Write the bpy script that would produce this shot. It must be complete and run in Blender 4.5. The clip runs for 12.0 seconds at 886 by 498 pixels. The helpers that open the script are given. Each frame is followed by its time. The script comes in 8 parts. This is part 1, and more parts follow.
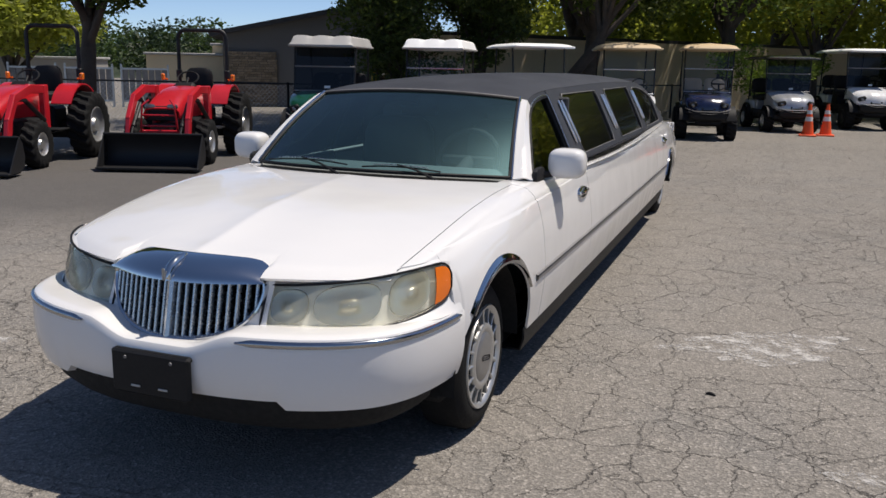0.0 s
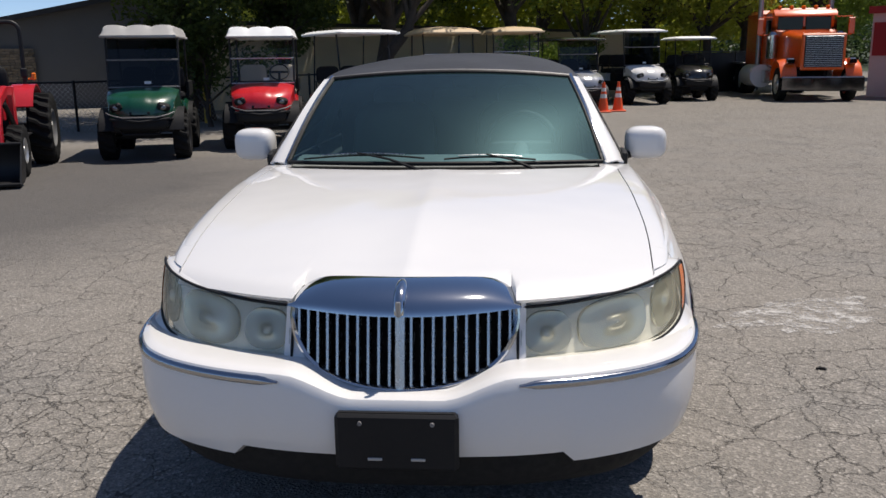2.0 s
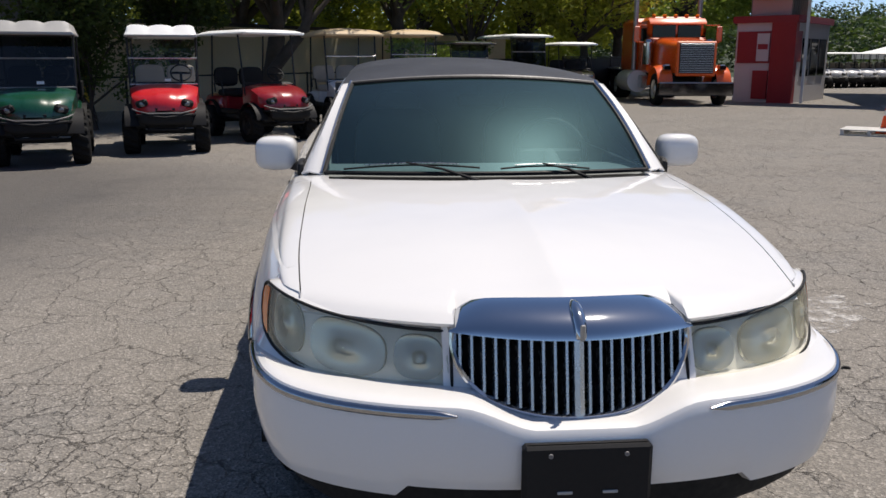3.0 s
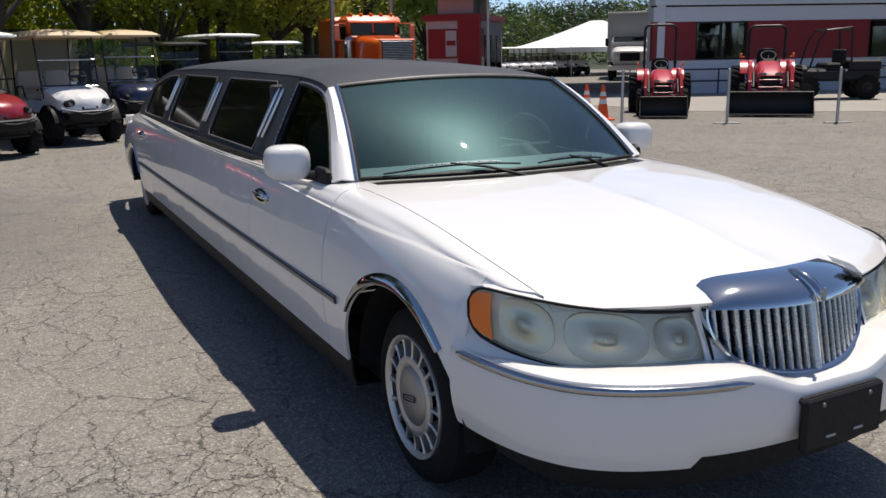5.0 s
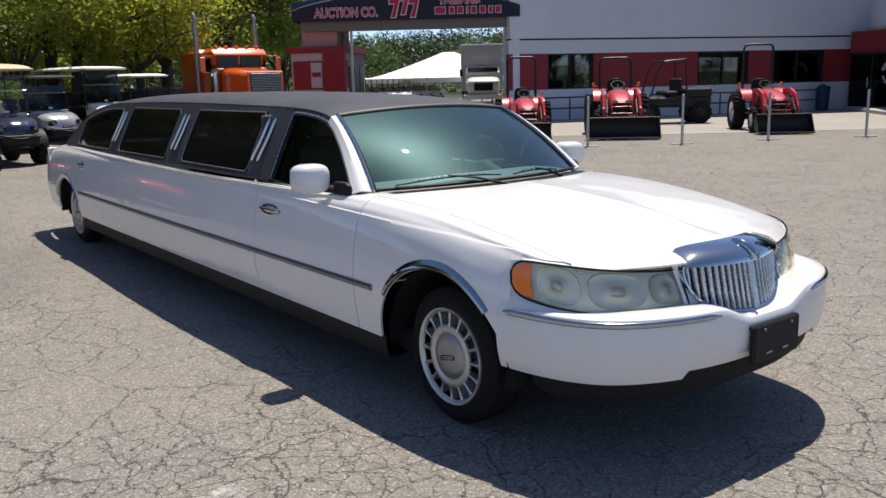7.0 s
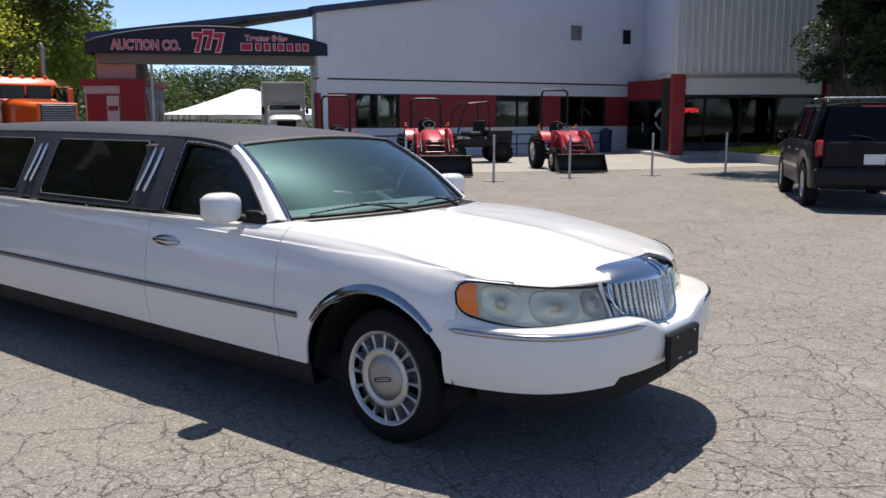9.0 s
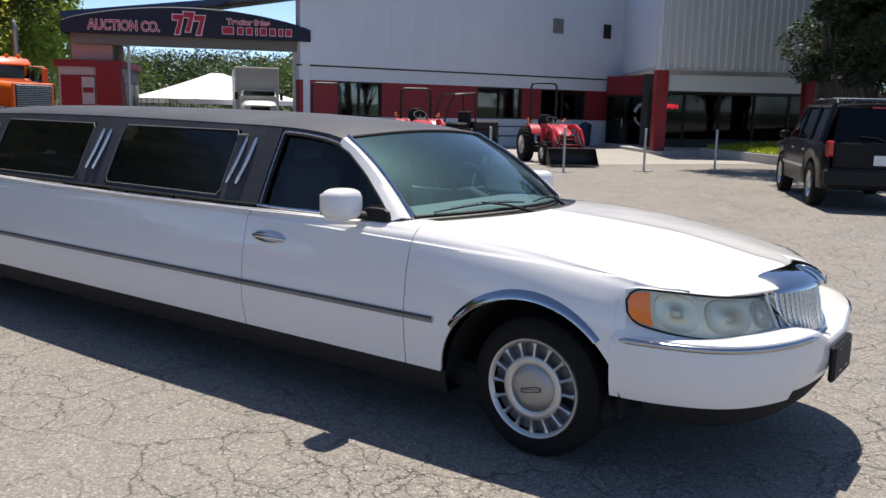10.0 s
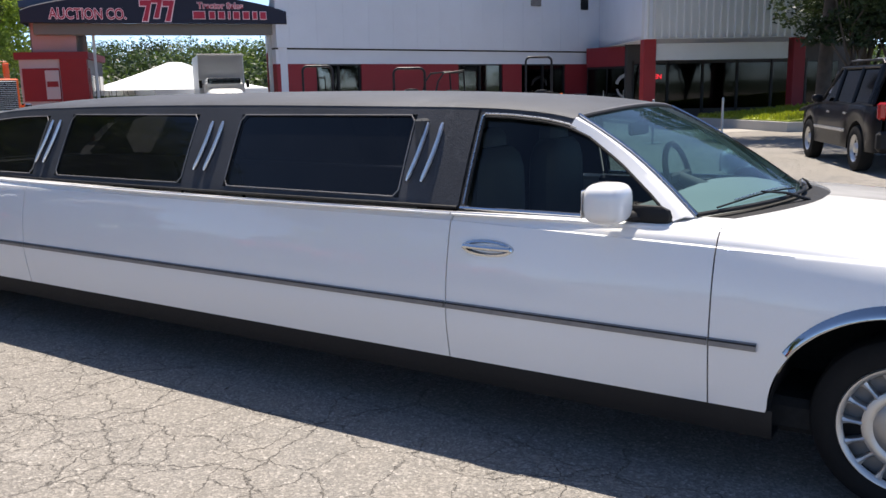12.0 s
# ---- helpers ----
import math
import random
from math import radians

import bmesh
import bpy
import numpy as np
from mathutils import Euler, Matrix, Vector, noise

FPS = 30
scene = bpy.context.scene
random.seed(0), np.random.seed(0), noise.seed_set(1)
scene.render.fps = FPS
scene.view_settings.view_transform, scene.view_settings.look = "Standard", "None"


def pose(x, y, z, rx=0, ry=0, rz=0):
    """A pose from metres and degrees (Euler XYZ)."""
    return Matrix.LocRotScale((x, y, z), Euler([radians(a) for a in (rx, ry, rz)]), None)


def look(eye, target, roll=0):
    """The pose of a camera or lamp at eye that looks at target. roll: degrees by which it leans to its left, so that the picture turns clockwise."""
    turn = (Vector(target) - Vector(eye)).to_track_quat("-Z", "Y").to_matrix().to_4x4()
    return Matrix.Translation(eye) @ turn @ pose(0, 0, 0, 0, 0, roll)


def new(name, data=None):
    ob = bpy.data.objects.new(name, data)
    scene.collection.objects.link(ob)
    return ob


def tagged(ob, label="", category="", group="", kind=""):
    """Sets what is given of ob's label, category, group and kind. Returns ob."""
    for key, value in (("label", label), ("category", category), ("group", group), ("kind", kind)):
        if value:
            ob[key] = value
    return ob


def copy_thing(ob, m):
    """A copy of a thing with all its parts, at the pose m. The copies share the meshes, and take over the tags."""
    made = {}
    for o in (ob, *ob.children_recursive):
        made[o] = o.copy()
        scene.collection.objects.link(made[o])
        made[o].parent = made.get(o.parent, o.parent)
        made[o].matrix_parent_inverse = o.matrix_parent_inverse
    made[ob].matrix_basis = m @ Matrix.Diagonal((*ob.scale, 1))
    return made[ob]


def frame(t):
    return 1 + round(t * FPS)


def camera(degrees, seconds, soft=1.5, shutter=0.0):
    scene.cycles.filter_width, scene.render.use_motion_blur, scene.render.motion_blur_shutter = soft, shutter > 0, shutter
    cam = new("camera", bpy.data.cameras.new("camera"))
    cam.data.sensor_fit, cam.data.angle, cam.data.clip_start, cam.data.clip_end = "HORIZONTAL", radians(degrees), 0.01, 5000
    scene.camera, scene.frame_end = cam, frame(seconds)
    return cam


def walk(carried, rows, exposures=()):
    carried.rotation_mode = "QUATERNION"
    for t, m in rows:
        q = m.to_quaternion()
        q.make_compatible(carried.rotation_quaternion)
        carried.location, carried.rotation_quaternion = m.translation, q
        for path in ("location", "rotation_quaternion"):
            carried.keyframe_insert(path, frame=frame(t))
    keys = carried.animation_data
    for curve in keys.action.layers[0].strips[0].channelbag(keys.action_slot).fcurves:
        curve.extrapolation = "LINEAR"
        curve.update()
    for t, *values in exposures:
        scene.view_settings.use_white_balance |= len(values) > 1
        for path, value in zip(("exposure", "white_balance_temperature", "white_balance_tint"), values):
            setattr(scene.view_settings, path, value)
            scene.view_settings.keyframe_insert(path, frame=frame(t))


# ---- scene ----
cam = camera(54.9, 12.0)
PATH = [
    (0, (2.01, -2.418, 1.613), (1.320, -0.590, 1.188), 1.1),
    (0.5, (1.565, -2.456, 1.584), (0.996, -0.584, 1.178), 1.05),
    (1, (1.079, -2.389, 1.564), (0.618, -0.489, 1.14), 0.7),
    (1.5, (0.661, -2.341, 1.542), (0.377, -0.41, 1.108), -0.3),
    (2, (0.295, -2.226, 1.534), (0.151, -0.281, 1.091), -0.7),
    (2.5, (-0.105, -2.155, 1.54), (-0.121, -0.205, 1.095), -0.5),
    (3, (-0.551, -2.062, 1.553), (-0.383, -0.118, 1.113), 0.1),
    (4.8, (-2.032, -1.674, 1.562), (-1.171, 0.076, 1.123), -0.5),
    (5, (-2.14, -1.639, 1.574), (-1.254, 0.097, 1.125), -1.0),
    (5.5, (-2.527, -1.667, 1.602), (-1.534, 0.01, 1.149), -2.7),
    (6, (-2.788, -1.85, 1.588), (-1.718, -0.219, 1.147), -2.1),
    (6.5, (-3.036, -1.997, 1.611), (-1.902, -0.402, 1.199), -1.7),
    (8.5, (-3.677, -1.998, 1.6), (-2.253, -0.629, 1.291), -0.8),
    (9, (-3.821, -1.657, 1.578), (-2.281, -0.418, 1.272), -0.1),
    (9.5, (-3.939, -1.238, 1.592), (-2.38, -0.029, 1.269), 1.3),
    (10, (-4.189, -0.803, 1.594), (-2.592, 0.354, 1.266), 1.3),
    (10.5, (-4.372, -0.321, 1.551), (-2.738, 0.782, 1.215), 0.5),
    (11, (-4.486, 0.113, 1.564), (-2.818, 1.163, 1.224), -0.7),
    (11.5, (-4.439, 0.492, 1.532), (-2.748, 1.498, 1.171), -0.5),
    (12, (-4.162, 0.888, 1.556), (-2.511, 1.954, 1.184), -1.1),
]
walk(cam, [(t, look(eye, target, roll)) for t, eye, target, roll in PATH],
     exposures=[(0.0, 0.33, 6600, 11), (1.5, 0.35, 6550, 11), (3.0, 0.40, 6600, 11), (5.0, 0.54, 6700, 10), (6.5, 0.72, 6700, 10), (8.5, 0.78, 6650, 10), (10.0, 0.95, 6650, 10), (11.0, 1.14, 6650, 11), (12.0, 1.30, 6650, 11)])

# ---- sky, sun ----
SUN_TO = Vector((0.335, 0.225, 1.0)).normalized()          # from the ground towards the sun
world = bpy.data.worlds.new("sky")
scene.world = world
world.use_nodes = True
_wn = world.node_tree.nodes
_sky = _wn.new("ShaderNodeTexSky")
_sky.sky_type = "NISHITA"
_sky.sun_disc = False
_sky.sun_elevation = math.asin(SUN_TO.z)
_sky.sun_rotation = math.atan2(SUN_TO.x, SUN_TO.y)
_sky.air_density, _sky.dust_density, _sky.ozone_density = 0.5, 0.25, 3.4
_wn["Background"].inputs["Strength"].default_value = 0.105
world.node_tree.links.new(_sky.outputs["Color"], _wn["Background"].inputs["Color"])
_sun = bpy.data.lights.new("sun", "SUN")
_sun.energy, _sun.angle, _sun.color = 3.55, radians(0.53), (1.0, 0.93, 0.835)
sun = new("sun", _sun)
sun.matrix_world = Matrix.Translation((20, 15, 60)) @ SUN_TO.to_track_quat("Z", "Y").to_matrix().to_4x4()


# ---- materials ----
def nodes_of(name):
    m = bpy.data.materials.new(name)
    m.use_nodes = True
    return m, m.node_tree.nodes, m.node_tree.links, m.node_tree.nodes["Principled BSDF"]


def link_noise(n, l, coord, scale, detail=6.0, rough=0.6):
    t = n.new("ShaderNodeTexNoise")
    t.inputs["Scale"].default_value, t.inputs["Detail"].default_value, t.inputs["Roughness"].default_value = scale, detail, rough
    l.new(coord, t.inputs["Vector"])
    return t.outputs["Fac"]


def ramp(n, l, fac, stops):
    r = n.new("ShaderNodeValToRGB")
    while len(r.color_ramp.elements) < len(stops):
        r.color_ramp.elements.new(0.5)
    for e, (p, c) in zip(r.color_ramp.elements, stops):
        e.position, e.color = p, (*c, 1) if len(c) == 3 else c
    l.new(fac, r.inputs["Fac"])
    return r.outputs["Color"]


def mixed(n, l, fac, a, b, how="MIX"):
    m = n.new("ShaderNodeMix")
    m.data_type, m.blend_type = "RGBA", how
    for sock, v in ((m.inputs[0], fac), (m.inputs[6], a), (m.inputs[7], b)):
        if isinstance(v, (int, float)):
            sock.default_value = v
        elif isinstance(v, tuple):
            sock.default_value = (*v, 1)
        else:
            l.new(v, sock)
    return m.outputs[2]


def bumped(n, l, shader, height, strength, dist=0.01, base=None):
    b = n.new("ShaderNodeBump")
    b.inputs["Strength"].default_value, b.inputs["Distance"].default_value = strength, dist
    l.new(height, b.inputs["Height"])
    if base:
        l.new(base, b.inputs["Normal"])
    l.new(b.outputs["Normal"], shader.inputs["Normal"])
    return b.outputs["Normal"]


def surface(name, colour, rough=0.6, metal=0.0, vary=0.15, grain=40.0, broad=1.5, bump=0.1, coat=0.0, dirt=None, dirt_at=0.62, spec=0.5, per_object=0.0):
    """A worn everyday surface: broad and fine change of tone, roughness breakup, fine relief, optional stains."""
    m, n, l, p = nodes_of(name)
    co = n.new("ShaderNodeTexCoord").outputs["Object"]
    wide, fine = link_noise(n, l, co, broad, 5), link_noise(n, l, co, grain, 8)
    lo, hi = tuple(c * (1 - vary) for c in colour), tuple(min(1, c * (1 + vary)) for c in colour)
    col = mixed(n, l, 0.35, ramp(n, l, wide, [(0.3, lo), (0.7, hi)]), ramp(n, l, fine, [(0.3, lo), (0.7, hi)]))
    if dirt:
        st = link_noise(n, l, co, broad * 2.3, 9, 0.7)
        col = mixed(n, l, ramp(n, l, st, [(dirt_at, (0, 0, 0)), (dirt_at + 0.15, (0.75, 0.75, 0.75))]), col, dirt)
    if per_object:
        info = n.new("ShaderNodeObjectInfo").outputs["Random"]
        k = 1 - per_object
        col = mixed(n, l, 1.0, col, ramp(n, l, info, [(0, (k, k, k)), (1, (1, 1, 1))]), "MULTIPLY")
    l.new(col, p.inputs["Base Color"])
    p.inputs["Metallic"].default_value = metal
    p.inputs["Specular IOR Level"].default_value = spec
    p.inputs["Coat Weight"].default_value = coat
    p.inputs["Coat Roughness"].default_value = 0.06
    l.new(ramp(n, l, fine, [(0.2, (rough * 0.8,) * 3), (0.8, (min(1, rough * 1.2),) * 3)]), p.inputs["Roughness"])
    if bump:
        bumped(n, l, p, fine, bump, 0.01)
    return m


def glass(name, through_colour, gloss=0.02, ior=1.5, haze=0.0, haze_colour=(0.5, 0.5, 0.45), band=None, dust=None):
    """Thin sheet: tinted clear, mirrored by Fresnel, with an optional veil of haze on the surface."""
    m, n, l, p = nodes_of(name)
    n.remove(p)
    clear, shine, mix, fres = n.new("ShaderNodeBsdfTransparent"), n.new("ShaderNodeBsdfGlossy"), n.new("ShaderNodeMixShader"), n.new("ShaderNodeFresnel")
    clear.inputs["Color"].default_value = (*through_colour, 1)
    shine.inputs["Roughness"].default_value = gloss
    fres.inputs["IOR"].default_value = ior
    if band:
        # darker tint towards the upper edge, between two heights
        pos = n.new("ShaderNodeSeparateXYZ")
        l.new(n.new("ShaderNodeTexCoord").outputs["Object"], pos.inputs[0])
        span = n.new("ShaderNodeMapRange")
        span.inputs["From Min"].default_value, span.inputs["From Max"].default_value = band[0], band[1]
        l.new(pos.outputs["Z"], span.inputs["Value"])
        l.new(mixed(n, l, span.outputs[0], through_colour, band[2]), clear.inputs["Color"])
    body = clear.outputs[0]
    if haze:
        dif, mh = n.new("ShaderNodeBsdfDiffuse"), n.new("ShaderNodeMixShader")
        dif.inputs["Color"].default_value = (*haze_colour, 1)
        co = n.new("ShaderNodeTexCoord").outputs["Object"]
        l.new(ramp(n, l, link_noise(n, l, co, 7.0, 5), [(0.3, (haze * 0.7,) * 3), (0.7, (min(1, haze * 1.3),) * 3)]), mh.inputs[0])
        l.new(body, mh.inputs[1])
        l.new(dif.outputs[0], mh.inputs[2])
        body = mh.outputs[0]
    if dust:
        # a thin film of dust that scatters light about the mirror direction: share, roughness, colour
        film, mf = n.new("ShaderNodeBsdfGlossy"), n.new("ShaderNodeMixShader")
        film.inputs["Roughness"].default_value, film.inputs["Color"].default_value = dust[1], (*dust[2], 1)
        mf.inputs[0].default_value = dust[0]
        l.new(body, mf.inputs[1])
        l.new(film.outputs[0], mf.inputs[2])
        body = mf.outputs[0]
    l.new(fres.outputs[0], mix.inputs[0])
    l.new(body, mix.inputs[1])
    l.new(shine.outputs[0], mix.inputs[2])
    l.new(mix.outputs[0], n["Material Output"].inputs["Surface"])
    return m


def leaf_material(name, dark, light, clear=0.35):
    m, n, l, p = nodes_of(name)
    geo = n.new("ShaderNodeNewGeometry").outputs["Random Per Island"]
    co = n.new("ShaderNodeTexCoord").outputs["Object"]
    col = mixed(n, l, 0.5, ramp(n, l, geo, [(0.0, dark), (1.0, light)]), ramp(n, l, link_noise(n, l, co, 0.6, 3), [(0.35, dark), (0.65, light)]))
    l.new(col, p.inputs["Base Color"])
    p.inputs["Roughness"].default_value = 0.5
    p.inputs["Specular IOR Level"].default_value = 0.35
    t, mx = n.new("ShaderNodeBsdfTranslucent"), n.new("ShaderNodeMixShader")
    l.new(mixed(n, l, 1.0, col, (1.0, 1.0, 0.55), "MULTIPLY"), t.inputs["Color"])
    mx.inputs[0].default_value = clear
    l.new(p.outputs[0], mx.inputs[1])
    l.new(t.outputs[0], mx.inputs[2])
    l.new(mx.outputs[0], n["Material Output"].inputs["Surface"])
    return m


def asphalt_material():
    m, n, l, p = nodes_of("old_asphalt")
    co = n.new("ShaderNodeTexCoord").outputs["Object"]
    warp = n.new("ShaderNodeTexNoise")
    warp.inputs["Scale"].default_value, warp.inputs["Detail"].default_value, warp.inputs["Roughness"].default_value = 3.2, 9, 0.66
    l.new(co, warp.inputs["Vector"])
    off = n.new("ShaderNodeVectorMath")
    off.operation = "MULTIPLY_ADD"
    off.inputs[1].default_value = (0.30, 0.30, 0.0)
    l.new(warp.outputs["Color"], off.inputs[0])
    l.new(co, off.inputs[2])

    def cracks(scale, width, gate_scale, gate):
        v = n.new("ShaderNodeTexVoronoi")
        v.voronoi_dimensions, v.feature = "2D", "DISTANCE_TO_EDGE"
        v.inputs["Scale"].default_value = scale
        l.new(off.outputs[0], v.inputs["Vector"])
        line = ramp(n, l, v.outputs["Distance"], [(0.0, (1, 1, 1)), (width, (0, 0, 0))])
        return mixed(n, l, 1.0, line, ramp(n, l, link_noise(n, l, co, gate_scale, 5, 0.65), [(gate - 0.06, (0, 0, 0)), (gate + 0.06, (1, 1, 1))]), "MULTIPLY")

    wide = link_noise(n, l, co, 0.22, 6, 0.65)
    mid = link_noise(n, l, co, 2.4, 8, 0.7)
    grit = link_noise(n, l, co, 170.0, 3, 0.7)
    stone = n.new("ShaderNodeTexVoronoi")
    stone.inputs["Scale"].default_value = 88.0
    l.new(co, stone.inputs["Vector"])
    base = mixed(n, l, 0.5, ramp(n, l, wide, [(0.3, (0.195, 0.175, 0.152)), (0.7, (0.315, 0.284, 0.246))]), ramp(n, l, mid, [(0.28, (0.165, 0.148, 0.129)), (0.72, (0.345, 0.311, 0.270))]))
    base = mixed(n, l, ramp(n, l, link_noise(n, l, co, 1.1, 5, 0.6), [(0.48, (0, 0, 0)), (0.66, (0.5, 0.5, 0.5))]), base, (0.170, 0.172, 0.172))
    base = mixed(n, l, 0.50, base, ramp(n, l, stone.outputs["Color"], [(0.05, (0.03, 0.028, 0.026)), (0.45, (0.15, 0.140, 0.125)), (0.8, (0.40, 0.365, 0.320)), (1.0, (0.85, 0.79, 0.72))]))
    base = mixed(n, l, 0.35, base, ramp(n, l, grit, [(0.35, (0.04, 0.038, 0.035)), (0.65, (0.40, 0.375, 0.34))]))
    small = cracks(7.5, 0.022, 0.5, 0.55)
    middle = cracks(3.3, 0.0125, 0.55, 0.43)
    large = cracks(1.2, 0.0055, 0.8, 0.47)
    both = mixed(n, l, 1.0, mixed(n, l, 1.0, small, middle, "LIGHTEN"), large, "LIGHTEN")
    away = n.new("ShaderNodeVectorMath")
    away.operation = "DISTANCE"
    away.inputs[1].default_value = (-6.7, 7.4, 0.0)
    l.new(co, away.inputs[0])
    reach = n.new("ShaderNodeMath")
    reach.operation = "MULTIPLY_ADD"
    reach.inputs[1].default_value = 3.0
    l.new(link_noise(n, l, co, 0.5, 5, 0.6), reach.inputs[0])
    l.new(away.outputs["Value"], reach.inputs[2])
    scaled = n.new("ShaderNodeMath")
    scaled.operation = "MULTIPLY"
    scaled.inputs[1].default_value = 0.1
    l.new(reach.outputs[0], scaled.inputs[0])
    both = mixed(n, l, 1.0, both, ramp(n, l, scaled.outputs[0], [(0.52, (0.18, 0.18, 0.18)), (0.84, (1, 1, 1))]), "MULTIPLY")
    base = mixed(n, l, mixed(n, l, 1.0, both, (0.55, 0.55, 0.55), "MULTIPLY"), base, (0.035, 0.031, 0.028))
    tar = ramp(n, l, link_noise(n, l, off.outputs[0], 0.45, 7, 0.7), [(0.60, (0, 0, 0)), (0.70, (0.45, 0.45, 0.45))])
    base = mixed(n, l, tar, base, (0.075, 0.07, 0.065))
    pale = ramp(n, l, link_noise(n, l, off.outputs[0], 0.8, 8, 0.72), [(0.62, (0, 0, 0)), (0.72, (0.55, 0.55, 0.55))])
    base = mixed(n, l, pale, base, (0.36, 0.34, 0.31))
    # broad patch of smoother, darker surfacing towards the tractors
    base = mixed(n, l, ramp(n, l, scaled.outputs[0], [(0.46, (0.72, 0.72, 0.72)), (0.72, (0, 0, 0))]), base, (0.066, 0.063, 0.062))
    l.new(base, p.inputs["Base Color"])
    p.inputs["Roughness"].default_value = 0.88
    p.inputs["Specular IOR Level"].default_value = 0.3
    nb = bumped(n, l, p, stone.outputs["Distance"], 0.6, 0.008)
    inv = n.new("ShaderNodeInvert")
    l.new(both, inv.inputs["Color"])
    bumped(n, l, p, inv.outputs[0], 0.8, 0.012, nb)
    return m


def blotch_material(name, colour, core=0.5):
    """A ragged thin deposit: opaque in the middle, breaking up towards its edge."""
    m, n, l, p = nodes_of(name)
    co = n.new("ShaderNodeTexCoord").outputs["Object"]
    f = link_noise(n, l, co, 9.0, 9, 0.75)
    l.new(ramp(n, l, f, [(0.3, tuple(c * 0.75 for c in colour)), (0.7, colour)]), p.inputs["Base Color"])
    p.inputs["Roughness"].default_value = 0.9
    l.new(ramp(n, l, link_noise(n, l, co, 8.0, 10, 0.85), [(core, (0, 0, 0)), (core + 0.12, (0.85, 0.85, 0.85))]), p.inputs["Alpha"])
    bumped(n, l, p, f, 0.3)
    return m


def stonework_material():
    return surface("stacked_stone", (0.30, 0.24, 0.17), 0.85, vary=0.3, grain=14, broad=2.5, bump=0.5, per_object=0.45)


ASPHALT = asphalt_material()
CONCRETE = surface("pale_concrete", (0.315, 0.292, 0.262), 0.85, vary=0.12, grain=60, broad=0.4, bump=0.15, dirt=(0.2, 0.19, 0.175))
WHITE_PAINT = surface("white_car_paint", (0.795, 0.782, 0.765), 0.48, vary=0.02, grain=90, broad=1.1, bump=0.0, coat=1.0, spec=0.30)
# long panels are slightly wavy, which shows in the clear coat alone
_pn, _pl = WHITE_PAINT.node_tree.nodes, WHITE_PAINT.node_tree.links
_wave = _pn.new("ShaderNodeBump")
_wave.inputs["Strength"].default_value, _wave.inputs["Distance"].default_value = 0.35, 0.02
_pl.new(link_noise(_pn, _pl, _pn.new("ShaderNodeTexCoord").outputs["Object"], 2.6, 2, 0.4), _wave.inputs["Height"])
_pl.new(_wave.outputs["Normal"], _pn["Principled BSDF"].inputs["Coat Normal"])
_pn["Principled BSDF"].inputs["Coat Roughness"].default_value = 0.035
VINYL = surface("black_vinyl_top", (0.040, 0.042, 0.048), 0.56, vary=0.40, grain=120, broad=2.2, bump=0.25, dirt=(0.095, 0.097, 0.102), dirt_at=0.58, spec=0.32)
STRIP_METAL = surface("dulled_strip_metal", (0.42, 0.43, 0.45), 0.16, 1.0, vary=0.06, grain=40, broad=5, bump=0.0)
ARCH_METAL = surface("arch_trim_metal", (0.40, 0.41, 0.43), 0.07, 1.0, vary=0.06, grain=40, broad=5, bump=0.0)
TRUCK_CHROME = surface("dark_truck_chrome", (0.20, 0.20, 0.21), 0.08, 1.0, vary=0.06, grain=40, broad=5, bump=0.0)
BAR_METAL = surface("satin_bright_metal", (0.80, 0.80, 0.80), 0.34, 1.0, vary=0.05, grain=40, broad=5, bump=0.0)
GRILLE_BAR = surface("grille_bar_plating", (0.52, 0.54, 0.56), 0.26, 1.0, vary=0.08, grain=40, broad=6, bump=0.02)
CHROME = surface("chrome", (0.60, 0.61, 0.62), 0.06, 1.0, vary=0.03, grain=30, broad=3, bump=0.0)
DULL_CHROME = surface("dulled_chrome", (0.55, 0.56, 0.57), 0.28, 1.0, vary=0.12, grain=60, broad=6, bump=0.05)
RUBBER = surface("tyre_rubber", (0.012, 0.012, 0.012), 0.85, vary=0.3, grain=60, broad=4, bump=0.2, dirt=(0.028, 0.026, 0.023), dirt_at=0.66, spec=0.2)
TRIM_BLACK = surface("black_plastic", (0.011, 0.011, 0.012), 0.6, vary=0.2, grain=70, broad=3, bump=0.06, spec=0.28)
DARK_STEEL = surface("dark_painted_steel", (0.014, 0.014, 0.015), 0.5, vary=0.25, grain=40, broad=2, bump=0.06, dirt=(0.06, 0.052, 0.043), dirt_at=0.66, spec=0.35)
GAP = surface("dark_gap", (0.006, 0.006, 0.006), 0.9, vary=0.1, bump=0.0)
ALLOY = surface("silver_alloy", (0.56, 0.56, 0.55), 0.40, 0.8, vary=0.08, grain=50, broad=8, bump=0.03)
HUB_GREY = surface("brushed_hub_grey", (0.36, 0.36, 0.36), 0.42, 0.8, vary=0.1, grain=90, broad=10, bump=0.05)
MOULD_GREY = surface("weathered_grey_moulding", (0.20, 0.19, 0.185), 0.45, vary=0.25, grain=40, broad=5, bump=0.05)
INTERIOR = surface("dark_interior_cloth", (0.05, 0.052, 0.055), 0.8, vary=0.2, grain=90, broad=3, bump=0.1)
DASH_GREY = surface("grey_dash_plastic", (0.20, 0.22, 0.225), 0.6, vary=0.12, grain=80, broad=2, bump=0.06)
LEATHER = surface("grey_seat_leather", (0.10, 0.10, 0.10), 0.5, vary=0.12, grain=50, broad=3, bump=0.15)
